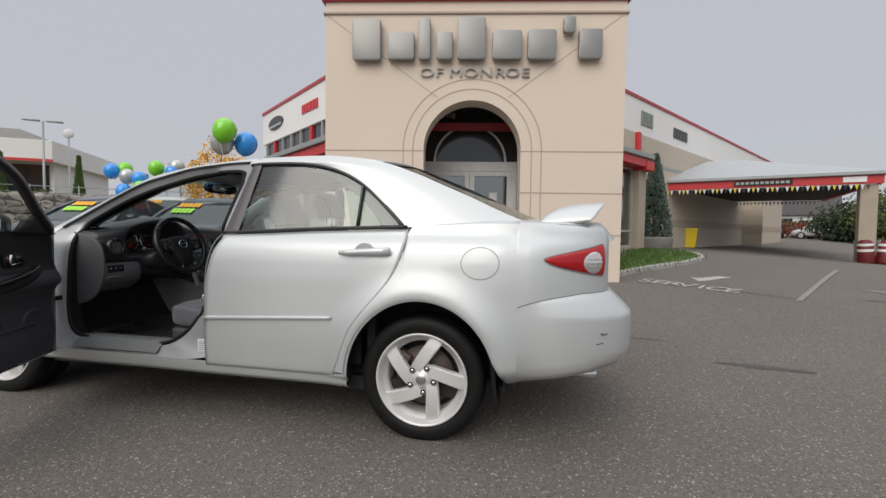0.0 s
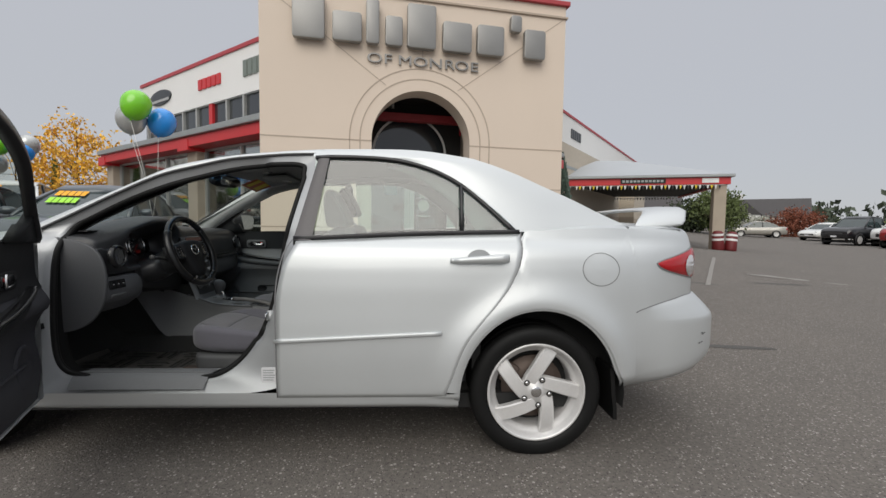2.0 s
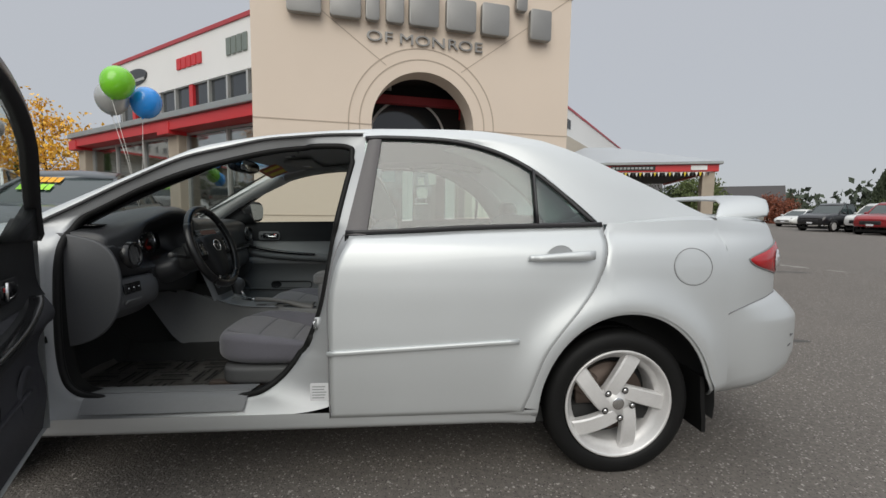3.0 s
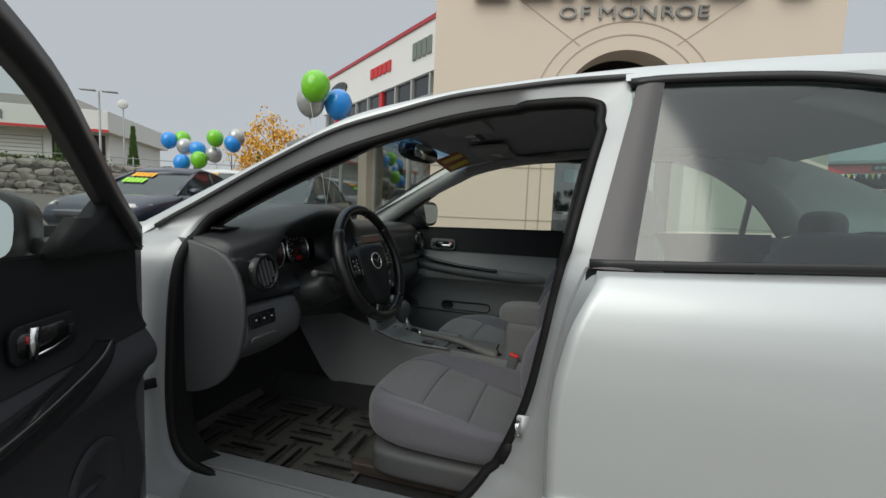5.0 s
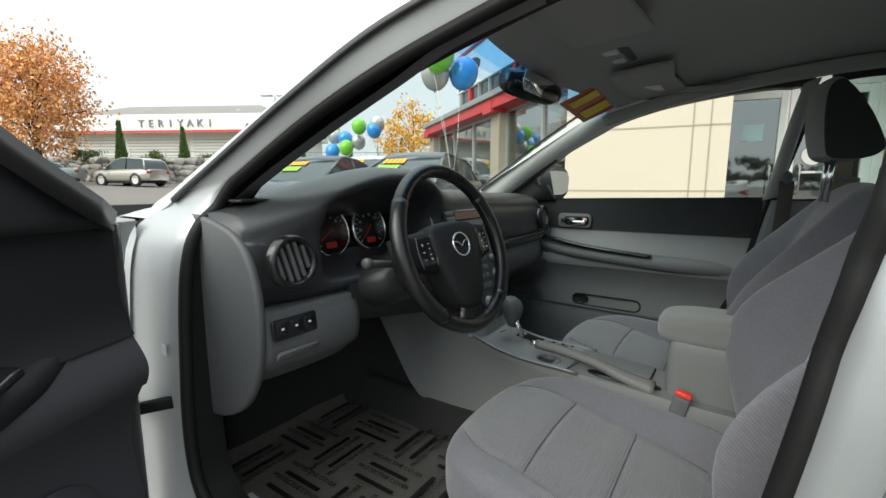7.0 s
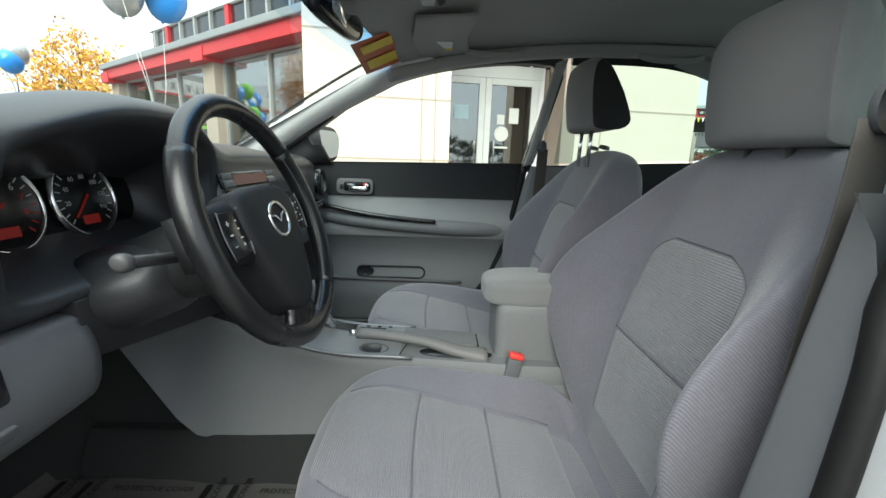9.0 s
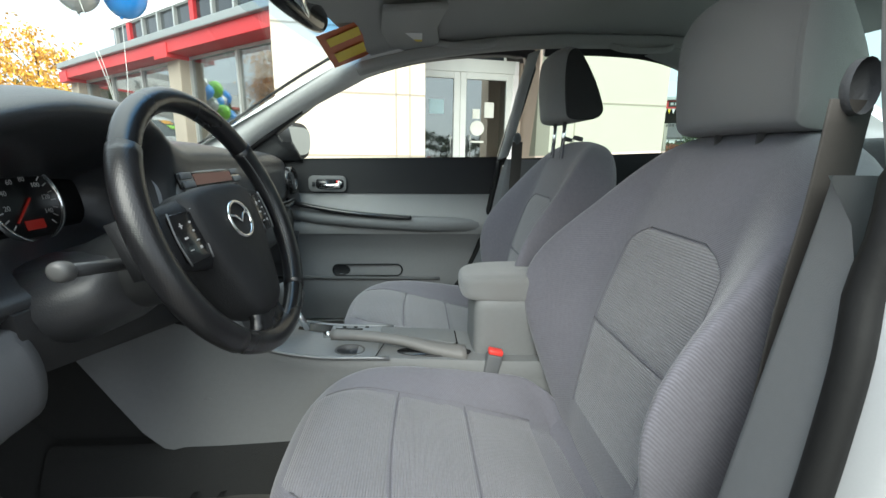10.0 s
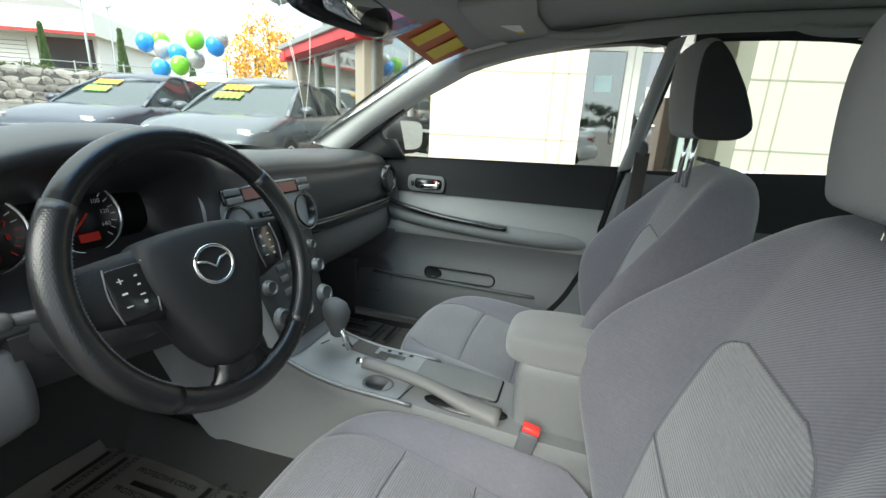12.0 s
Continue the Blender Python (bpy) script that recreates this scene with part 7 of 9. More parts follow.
# ---- seats ----
def seat(cy, inner):
    """A front seat at cy; inner: the side towards the console."""
    s = new("front_seat")
    s.parent = car
    tagged(s, "front seat in blue-grey and ribbed grey cloth")

    def sink(x, side):
        """The pan falls away to the rear between its raised sides."""
        return max(0.0, 0.24 * (x + 1.7)) * (1 - 0.7 * side)

    def cushion_warp(p):
        side = min(max(0.0, abs(p.y) - 0.6) / 0.3, 1.0)
        z = p.z + (0.26 * side * (p.z > 0)) + 0.16 * (p.z > 0) * (1 - (p.x + 0.55) ** 2 if p.x < 0.2 else 0.3)
        if p.z > 0:
            z -= sink(-1.455 + 0.275 * p.x, side) / 0.075 * min(p.z * 1.5, 1.0)
        return Vector((p.x - 0.06 * (1 - p.y * p.y) * (p.x < 0), p.y * (1 + 0.03 * p.x), z))
    cc = Vector((-1.455, cy, 0.475))
    part("cushion", blob((0.275, 0.262, 0.075), cc, 3.6, 18, cushion_warp), SEAT_BLUE, s, "blue-grey seat cushion")

    def top_z(x, y):
        q = (y - cy) / 0.262
        p = (x - cc.x) / 0.275
        side = min(max(0.0, abs(q) - 0.6) / 0.3, 1.0)
        base = max(1 - min(abs(p), 1) ** 3.6 - abs(q) ** 3.6, 0.0) ** (1 / 3.6)
        return cc.z + 0.075 * (base + 0.26 * side + 0.16 * (1 - (p + 0.55) ** 2 if p < 0.2 else 0.3)) - sink(x, side)

    seam_m = bpy.data.materials["seat_seam"]

    def stitched(line):
        part("seat_seam", sweep(line, disc_ring(0.0011, 5), up=(0.1, 0.1, 1)), seam_m, s)

    def insert(x0, x1, nm):
        """A ribbed panel across the cushion, a little proud, its ends drawn in towards the front."""
        def f(u, v):
            x = x0 + (x1 - x0) * u
            w = 0.188 * (1 - 0.5 * max(0.0, (-1.6 - x) / 0.13) ** 2.2)
            y = cy + inner * 0.162 * (2 * v - 1) * w / 0.188
            edge = min(u, 1 - u) * abs(x1 - x0) / 0.012
            edge = min(edge, min(v, 1 - v) * 2 * w / 0.012, 1.0)
            return (x - 0.06 * 0.275 * (1 - ((y - cy) / 0.262) ** 2) * (x < cc.x), y, top_z(x, y) + 0.0035 * edge ** 0.5 - 0.001)
        part(nm, sheet(24, 24, f, flip=inner < 0), SEAT_RIB, s, "ribbed grey insert")
    insert(-1.705, -1.547, "front_insert")
    insert(-1.543, -1.417, "ribbed_insert")
    insert(-1.413, -1.27, "ribbed_insert")
    for x in (-1.545, -1.415):
        stitched([(x - 0.06 * 0.275 * (1 - ((y - cy) / 0.262) ** 2) * (x < cc.x), y, top_z(x, y) + 0.0015) for y in np.linspace(cy - 0.162, cy + 0.162, 20)])
    for e in (-1, 1):
        stitched([(x - 0.06 * 0.275 * (1 - (0.164 / 0.262) ** 2) * (x < cc.x), cy + e * 0.164 * (1 - 0.5 * max(0.0, (-1.6 - x) / 0.13) ** 2.2), top_z(x, cy + e * 0.164 * (1 - 0.5 * max(0.0, (-1.6 - x) / 0.13) ** 2.2)) + 0.0015) for x in np.linspace(-1.69, -1.27, 30)])
    part("seat_base", blob((0.26, 0.25, 0.045), (-1.44, cy, 0.368), 7), GREY_SOFT, s, "grey plastic seat base")
    for y in (-0.2, 0.2):
        part("seat_rail", box(-1.75, -1.2, cy + y - 0.02, cy + y + 0.02, 0.3, 0.335, 0.004), IRON, s, smooth=False)
    # the back leans rearwards
    lean = Matrix.Translation((-1.12 if inner > 0 else -1.145, cy, 0.48)) @ Matrix.Rotation(radians(14.5), 4, "Y")

    def back_taper(q, r):
        """The back narrows to its top; the bolster towards the console swells at the waist."""
        return 1.0 - 0.2 * max(0.0, r) ** 2 - 0.04 * max(0.0, -r) + (0.2 * math.exp(-(((r + 0.12) / 0.46) ** 2)) if q * inner > 0 else 0.0)

    def bolster_out(side, r):
        """How far the side bolsters stand forward of the back's middle."""
        return (0.5 + (1.75 if inner > 0 else 1.55) * math.exp(-(((r + 0.08) / 0.6) ** 2))) * side ** 1.3

    def back_warp(p):
        side = max(0.0, abs(p.y) - 0.5) / 0.5
        taper = back_taper(p.y, p.z)
        x = p.x - bolster_out(side, p.z) * (p.x < 0) - 0.22 * (p.x < 0) * (1 - (p.z + 0.22) ** 2)
        return Vector((x, p.y * taper, p.z))
    part("backrest", moved(blob((0.07, 0.262, 0.345), (0.0, 0, 0.255), 3.8, 20, back_warp), lean), SEAT_BLUE, s, "blue-grey backrest")

    def face_x(y, z):
        q, r = y / 0.262, (z - 0.255) / 0.345
        taper = back_taper(q, r)
        q = q / taper
        side = max(0.0, abs(q) - 0.5) / 0.5
        base = max(1 - abs(q) ** 3.8 - abs(r) ** 3.8, 0.0) ** (1 / 3.8)
        return 0.07 * (-base - bolster_out(side, r) - 0.22 * (1 - (r + 0.22) ** 2))

    def back_insert(z0, z1, w0, w1, nm):
        def f(u, v):
            z = z0 + (z1 - z0) * v
            y = (2 * u - 1) * (w0 + (w1 - w0) * v ** 1.5) * (1 - 0.42 * ((z - 0.36) / 0.05) ** 2.5 if z > 0.36 else 1)
            edge = min(u, 1 - u, v, 1 - v)
            return (face_x(y, z) - 0.0035 * min(edge * 14, 1) + 0.001, y, z)
        part(nm, moved(sheet(20, 20, f), lean), BACK_RIB, s, "ribbed grey insert")
        for k in (0, 1):
            stitched([lean @ (Vector(f(k, v)) + Vector((-0.0015, 0, 0))) for v in np.linspace(0, 1, 16)])
    back_insert(0.02, 0.2013, 0.13, 0.148, "lower_back_insert")
    back_insert(0.2017, 0.41, 0.148, 0.128, "ribbed_back_insert")
    stitched([lean @ Vector((face_x(y, 0.41) - 0.001, y, 0.41)) for y in np.linspace(-0.072, 0.072, 20)])
    stitched([lean @ Vector((face_x(y, 0.2015) - 0.001, y, 0.2015)) for y in np.linspace(-0.148, 0.148, 20)])
    # the headrest: a padded face between two flat gussets, deep at its foot and drawn in to the top
    hx, hy, hz, hw = (-1.018, 0.512, 1.058, 0.122) if inner > 0 else (-1.073, 1.213, 1.122, 0.128)
    side_line = spline([(-0.03, 0.002, 0), (-0.05, 0.03, 0), (-0.062, 0.11, 0), (-0.056, 0.178, 0), (-0.026, 0.2, 0), (0.004, 0.185, 0), (0.04, 0.12, 0), (0.074, 0.04, 0), (0.072, 0.012, 0), (0.04, -0.002, 0)], 40, closed=True)

    def head_ring(k, small=1.0, out=0.0):
        """The headrest's outline at k across it; small draws it in, out sets it proud."""
        ring = []
        for q in side_line:
            x, z = q.x * small, 0.09 + (q.y - 0.09) * small
            ring.append((hx + x + 0.024 * k * k * max(0.0, -x / 0.06), hy + hw * k + out, hz + z - 0.016 * k ** 4 * max(0.0, (z - 0.1) / 0.1)))
        return ring
    part("headrest_pad", loft([head_ring(k) for k in np.linspace(-1, 1, 17)], caps=False), SEAT_GREY, s, "grey cloth headrest")
    for e in (-1, 1):
        rings = [head_ring(e, c, e * o) for c, o in ((1.0, 0.0), (0.985, 0.004), (0.93, 0.007), (0.6, 0.01), (0.1, 0.011))]
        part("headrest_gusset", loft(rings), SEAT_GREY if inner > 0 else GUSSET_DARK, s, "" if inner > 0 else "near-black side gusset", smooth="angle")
    for y in (-0.045, 0.045):
        part("headrest_post", sweep([(hx - 0.005, hy + y, hz - 0.11), (hx + 0.0, hy + y, hz + 0.02)], disc_ring(0.006, 10)), CHROME, s, "chrome headrest post")
        part("post_guide", moved(lathe([(0.006, 0.606), (0.014, 0.606), (0.016, 0.596)], 14, pose(-0.04, y, 0)), lean), DASH_GREY, s)
    return s


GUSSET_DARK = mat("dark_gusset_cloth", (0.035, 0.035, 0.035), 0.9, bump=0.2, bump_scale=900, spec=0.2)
mat("seat_seam", (0.12, 0.117, 0.128), 0.9)
driver_seat = seat(0.522, 1)
seat(1.205, -1)
buckle = part("belt_buckle", moved(box(-0.018, 0.018, -0.012, 0.012, -0.12, 0.0, 0.004), pose(-1.335, 0.775, 0.565, 0, 12, 0)), DASH_GREY, driver_seat, "grey belt buckle")
part("release_button", moved(box(-0.017, 0.017, -0.011, 0.011, 0.0, 0.012, 0.003), pose(-1.335, 0.775, 0.565, 0, 12, 0)), mat("red_release", (0.75, 0.05, 0.04), 0.4), buckle)

bench = new("rear_bench")
bench.parent = car
tagged(bench, "rear bench in grey cloth")
part("bench_cushion", blob((0.26, 0.66, 0.1), (-0.66, YC, 0.46), 5), SEAT_BLUE, bench)
part("bench_back", moved(blob((0.09, 0.66, 0.33), (0, 0, 0.3), 5), Matrix.Translation((-0.42, YC, 0.48)) @ Matrix.Rotation(radians(22), 4, "Y")), SEAT_BLUE, bench)
for y in (0.45, 1.27):
    part("bench_headrest", blob((0.05, 0.12, 0.08), (-0.2, y, 1.08), 3.2), SEAT_GREY, bench)

# protective film on the floor
FILM = mat("floor_film", (0.1, 0.094, 0.085), 0.3, vary=0.25, scale=10, fine=0.05, bump=0.25, bump_scale=14, coat=0.25)
INK = mat("black_print", (0.006, 0.006, 0.006), 0.5)
rnd = random.Random(9)
for x0, x1, y0, y1 in ((-2.36, -1.72, 0.19, 0.66), (-2.36, -1.75, 1.08, 1.55)):
    film = tagged(shape("floor_cover", sheet(30, 24, lambda u, v: (lambda x, y: (x, y, floor_z(x, y) + 0.014 + 0.007 * noise.noise((x * 9, y * 9, 0.3))))(x0 + (x1 - x0) * u, y0 + (y1 - y0) * v)), FILM), "brown protective floor film printed with black words", "floor cover")
    row = 0
    for bi in range(4):
        for bj in range(3):
            cx, cy = x0 + 0.09 + 0.155 * bi, y0 + 0.085 + 0.15 * bj
            flip = (bi + bj) % 2
            for line in range(4):
                off = (line - 1.5) * 0.028
                px, py = (cx, cy + off) if flip else (cx + off, cy)
                z = floor_z(px, py) + 0.024
                words = "PROTECTIVE COVER" if line % 2 else ""
                if words and z < 0.45:
                    lettering("printed_word", words, 0.0185, 0.0004, INK, film, pose(px, py, z, 0, 0, 90 if not flip else 0), 1.0)
                elif z < 0.45:
                    bar = box(-0.062, 0.062, -0.006, 0.006, 0, 0.0006)
                    shape("printed_bar", moved(bar, pose(px, py, z, 0, 0, 0 if flip else 90)), INK, film, smooth=False)


# ---- balloons ----
def balloon(x, y, z, r, m, label, tie):
    b = thing("balloon", label, "balloon", pose(x, y, z, random.Random(x).uniform(-14, 14), random.Random(y).uniform(-14, 14), 0), "balloons")
    prof = [(0.0, 1.05 * r)] + [(r * math.sin(a), r * math.cos(a) * (1.05 if a < 1.57 else 1.22)) for a in np.linspace(0.12, 2.9, 18)] + [(0.02, -1.2 * r), (0.012, -1.24 * r)]
    shape("skin", lathe(prof, 28), m, b)
    shape("knot", lathe([(0.006, -1.22 * r), (0.016, -1.3 * r), (0.0, -1.31 * r)], 10), m, b)
    tx, ty, tz = tie
    d = b.matrix_basis.inverted() @ Vector((tx, ty, tz))
    s = Vector((0, 0, -1.28 * r))
    shape("string", sweep([s, s.lerp(d, 0.5) + Vector((0.03, 0, 0)), d], disc_ring(0.003, 5)), PAPER, b)


BLUE_B = mat("blue_balloon", (0.02, 0.29, 0.82), 0.22, vary=0.04, coat=0.6)
GREEN_B = mat("green_balloon", (0.2, 0.62, 0.02), 0.22, vary=0.04, coat=0.6)
SILVER_B = mat("pearl_balloon", (0.5, 0.51, 0.5), 0.25, 0.4, vary=0.05, coat=0.6)
knot = (-4.35, 4.38, 1.1)
for x, y, z, m, c in ((-4.42, 4.2, 2.63, GREEN_B, "green"), (-4.29, 4.55, 2.48, BLUE_B, "blue"), (-4.57, 4.32, 2.47, SILVER_B, "pearl")):
    balloon(x, y, z, 0.182, m, f"glossy {c} balloon tied above a parked car", knot)
for x, y, z, m, c in ((-13.2, 9.8, 2.9, BLUE_B, "blue"), (-13.0, 10.1, 2.98, GREEN_B, "green"), (-12.7, 9.9, 2.72, SILVER_B, "pearl"), (-12.2, 9.9, 2.62, BLUE_B, "blue"),
                      (-12.5, 9.6, 2.2, BLUE_B, "blue"), (-11.95, 9.7, 2.3, GREEN_B, "green"), (-11.7, 10.0, 2.5, SILVER_B, "pearl"), (-11.45, 9.8, 2.95, GREEN_B, "green"), (-11.0, 10.0, 2.82, BLUE_B, "blue"), (-10.95, 10.1, 3.02, SILVER_B, "pearl")):
    balloon(x, y, z, 0.23, m, f"glossy {c} balloon tied above the parked cars", (-12.1, 9.9, 1.7))


# ---- trees and bushes ----
BARK = mat("bark", (0.1, 0.075, 0.055), 0.9, vary=0.3, scale=8, bump=0.6, bump_scale=30)


def leaf_mat(name, color, spread):
    return mat(name, color, 0.7, vary=0.25, scale=1.5, fine=0.1, fine_scale=30, by_island=spread)


def leaf_cloud(bm, centre, half, count, size, rnd, hollow=0.35, upright=0.0):
    """Small leaves strewn in clumps through an uneven round space."""
    clumps = []
    for _ in range(max(8, count // 55)):
        while True:
            p = Vector((rnd.uniform(-1, 1), rnd.uniform(-1, 1), rnd.uniform(-1, 1)))
            if hollow < p.length < 1:
                break
        clumps.append((p, rnd.uniform(0.1, 0.26)))
    for _ in range(count):
        c, s = rnd.choice(clumps)
        p = c + Vector((rnd.gauss(0, s), rnd.gauss(0, s), rnd.gauss(0, s * 0.8)))
        q = Vector(centre) + Vector((p.x * half[0], p.y * half[1], p.z * half[2]))
        k = size * rnd.uniform(0.6, 1.3)
        m = Euler((rnd.uniform(0, 6.28), rnd.uniform(0, 6.28), rnd.uniform(0, 6.28))).to_matrix()
        bm.faces.new([bm.verts.new(q + m @ Vector(v) * k) for v in ((-0.5, 0, 0), (0, -0.32, 0.1), (0.5, 0, 0), (0, 0.32, 0.1))])
    return clumps


def tree(name, x, y, base, height, spread, trunk_r, leaf, count, size, label, low=0.3, seed=1):
    rnd = random.Random(seed)
    t = thing(name, label, "tree", pose(x, y, base))
    lim = bmesh.new()
    trunk = [(0, 0, -0.3), (0.02 * spread, 0, height * low), (-0.02 * spread, 0.03, height * 0.6), (0.02, 0, height * 0.92)]
    pts = spline(trunk, 10)
    secs = [[(p.x + r * math.cos(a), p.y + r * math.sin(a), p.z) for a in np.linspace(0, 2 * math.pi, 9)[:-1]] for p, r in ((p, trunk_r * (1 - 0.88 * i / 9)) for i, p in enumerate(pts))]
    shape("trunk", loft(secs), BARK, t)
    crown = bmesh.new()
    clumps = leaf_cloud(crown, (0, 0, height * (0.5 + low / 2)), (spread, spread, height * (0.5 - low / 2)), count, size, rnd)
    shape("crown", crown, leaf, t, smooth=False)
    for p, _ in clumps[:26]:
        e = Vector((p.x * spread, p.y * spread, height * (0.5 + low / 2) + p.z * height * (0.5 - low / 2)))
        s = Vector((0, 0, max(height * low * 0.8, e.z * 0.62)))
        mid = s.lerp(e, 0.5) + Vector((0, 0, 0.06 * height))
        sweep([s, mid, e], disc_ring(trunk_r * 0.16, 5), bm=lim)
    tagged(shape("limbs", lim, BARK, t), kind="stuff")
    return t


ORANGE_LEAF = leaf_mat("orange_leaves", (0.66, 0.33, 0.12), 0.3)
GOLD_LEAF = leaf_mat("gold_leaves", (0.76, 0.43, 0.05), 0.3)
CONIFER = leaf_mat("conifer_green", (0.06, 0.11, 0.02), 0.35)
GREEN_LEAF = leaf_mat("olive_leaves", (0.1, 0.13, 0.04), 0.3)
RUST_LEAF = leaf_mat("rust_leaves", (0.2, 0.06, 0.03), 0.35)
DARK_LEAF = leaf_mat("dark_hedge", (0.035, 0.05, 0.02), 0.3)
SPRUCE = leaf_mat("blue_spruce", (0.06, 0.09, 0.07), 0.3)
tree("maple_tree", -38.5, 8.2, 1.2, 9.2, 2.9, 0.28, ORANGE_LEAF, 9500, 0.24, "broad autumn maple with orange leaves", 0.2, 3)
tree("young_tree", -17.0, 19.6, 0.7, 4.9, 1.7, 0.1, GOLD_LEAF, 3600, 0.17, "young tree with golden autumn leaves", 0.22, 7)
tree("bare_tree", -22.0, 22.0, 0.8, 4.2, 1.5, 0.08, GOLD_LEAF, 300, 0.14, "nearly bare young tree with a few yellow leaves", 0.3, 8)
tree("street_tree", 26.0, 36.0, 0.3, 4.0, 2.0, 0.16, GREEN_LEAF, 5200, 0.24, "leafy olive-green tree beyond the canopy", 0.1, 11)
tree("street_tree", 25.0, 38.2, 0.3, 3.4, 2.2, 0.16, DARK_LEAF, 5200, 0.24, "dark green tree beyond the canopy", 0.06, 12)


def cone_tree(name, x, y, base, height, r, leaf, count, size, label, pointed=0.7, seed=1):
    """A conifer: a short stem and a dense tapering crown of small sprays."""
    rnd = random.Random(seed)
    t = thing(name, label, "tree", pose(x, y, base))
    shape("trunk", lathe([(0.07, -0.2), (0.06, 0.4), (0.01, height * 0.9)], 10), BARK, t)
    bm = bmesh.new()
    for _ in range(count):
        h = rnd.random() ** 0.8
        rr = r * (1 - h ** (1 / pointed) * 0.92) * (0.55 + 0.5 * rnd.random() ** 0.5) * (0.75 + 0.25 * min(h * 6, 1))
        a = rnd.uniform(0, 6.28)
        q = Vector((rr * math.cos(a), rr * math.sin(a), 0.08 + h * height * 0.97))
        k = size * rnd.uniform(0.6, 1.3)
        m = Euler((rnd.uniform(-0.6, 0.6), rnd.uniform(-0.6, 0.6), a)).to_matrix()
        bm.faces.new([bm.verts.new(q + m @ Vector(v) * k) for v in ((0, -0.22, -0.2), (0.35, 0, 0.0), (0, 0.22, -0.2), (0.1, 0, 0.7))])
    shape("crown", bm, leaf, t, smooth=False)
    return t


def polar(t_eye, az, d):
    return t_eye[0] + d * math.sin(radians(az)), t_eye[1] + d * math.cos(radians(az))


HOME = (-1.25, -0.2)
for i, (az, d, h, r) in enumerate(((-70.8, 41, 2.9, 0.55), (-65.1, 40, 2.6, 0.55), (-58.4, 39, 3.0, 0.45), (-52.5, 38, 3.1, 0.5), (-46.5, 40, 3.0, 0.45), (-40.0, 36, 2.6, 0.4))):
    x, y = polar(HOME, az, d)
    cone_tree("column_cedar", x, y, 2.9 if az < -50 else 2.2, h, r, CONIFER, 2200, 0.24, "narrow green cedar clipped to a column", 2.2, 20 + i)
cone_tree("spruce_tree", 4.5, 13.9, 0.5, 3.2, 0.62, SPRUCE, 3200, 0.16, "blue-green spruce beside the showroom", 0.9, 30)
cone_tree("fir_tree", 60.0, 47.0, 0.0, 9.0, 3.4, DARK_LEAF, 9000, 0.35, "tall dark fir behind the parked trucks", 0.9, 31)


def bush(name, x, y, w, d, h, leaf, count, size, label, seed, base=0.0):
    bm = bmesh.new()
    leaf_cloud(bm, (x, y, base + h * 0.45), (w, d, h * 0.55), count, size, random.Random(seed), 0.1)
    return tagged(shape(name, bm, leaf, smooth=False), label, "bush")


bush("rust_bush", 36.5, 39.5, 2.4, 1.6, 3.0, RUST_LEAF, 6000, 0.2, "rust-red autumn bush by the far fence", 41)
bush("hedge", 42.0, 37.5, 3.6, 1.6, 2.0, GREEN_LEAF, 6000, 0.2, "dark green hedge by the far fence", 42)
bush("hedge", 50.0, 37.0, 5.0, 2.0, 2.6, GREEN_LEAF, 6000, 0.22, "olive-green hedge behind the parked trucks", 43)
bush("hedge", 33.0, 52.0, 8.0, 2.0, 2.6, DARK_LEAF, 5200, 0.34, "dark brown-green hedge behind the far cars", 44, 0.3)
bush("brown_hedge", 25.5, 45.5, 4.5, 1.2, 1.7, RUST_LEAF, 1800, 0.26, "low brown autumn hedge before the far house", 71, 0.7)
bush("white_shrub", 35.0, 42.5, 1.8, 1.4, 2.4, leaf_mat("pale_leaves", (0.42, 0.42, 0.36), 0.3), 1600, 0.26, "pale flowering shrub by the far house", 45)
for i, az in enumerate((-74, -68, -62.5, -60, -55.5, -50)):
    x, y = polar(HOME, az, 39.5)
    bush("low_shrub", x, y, 1.6, 0.7, 0.7, GREEN_LEAF, 700, 0.18, "low olive shrub on top of the stone wall", 50 + i, 2.85)
FAR_WOOD = leaf_mat("far_wood", (0.05, 0.065, 0.04), 0.25)
wood = bmesh.new()
for k in range(26):
    a = -96 + 5.5 * k
    x, y = polar(HOME, a if a < -78 else a + 118, 130)
    leaf_cloud(wood, (x, y, 3.5), (9, 9, 4.5), 420, 1.6, random.Random(100 + k), 0.1)
tagged(shape("far_woods", wood, FAR_WOOD, smooth=False), "dark far woods along the horizon", "woods", kind="stuff")

# ---- far bank: stone wall, restaurant, lamp ----
WALL_A, WALL_B = Vector((-46.0, 8.5, 0)), Vector((-27.5, 23.5, 0))
along = (WALL_B - WALL_A).normalized()
back_of = Vector((-along.y, along.x, 0))
EARTH = mat("bank_earth", (0.16, 0.13, 0.08), 0.95, vary=0.3, scale=1)
bank_bm = bmesh.new()
p = [WALL_A - along * 14, WALL_B + along * 10]
corners = [p[0] + back_of * 0.5, p[1] + back_of * 0.5, p[1] + back_of * 40, p[0] + back_of * 40]
vs = [bank_bm.verts.new((c.x, c.y, z)) for z in (0.5, 2.9) for c in corners]
for f in ((0, 1, 5, 4), (1, 2, 6, 5), (2, 3, 7, 6), (3, 0, 4, 7), (4, 5, 6, 7)):
    bank_bm.faces.new([vs[i] for i in f])
tagged(shape("raised_bank", bank_bm, EARTH, smooth=False), "raised earth bank behind the stone wall", "bank", kind="structure")
STONE = mat("field_stone", (0.25, 0.232, 0.205), 0.85, vary=0.3, scale=3, bump=0.5, bump_scale=25, by_object=0.4)
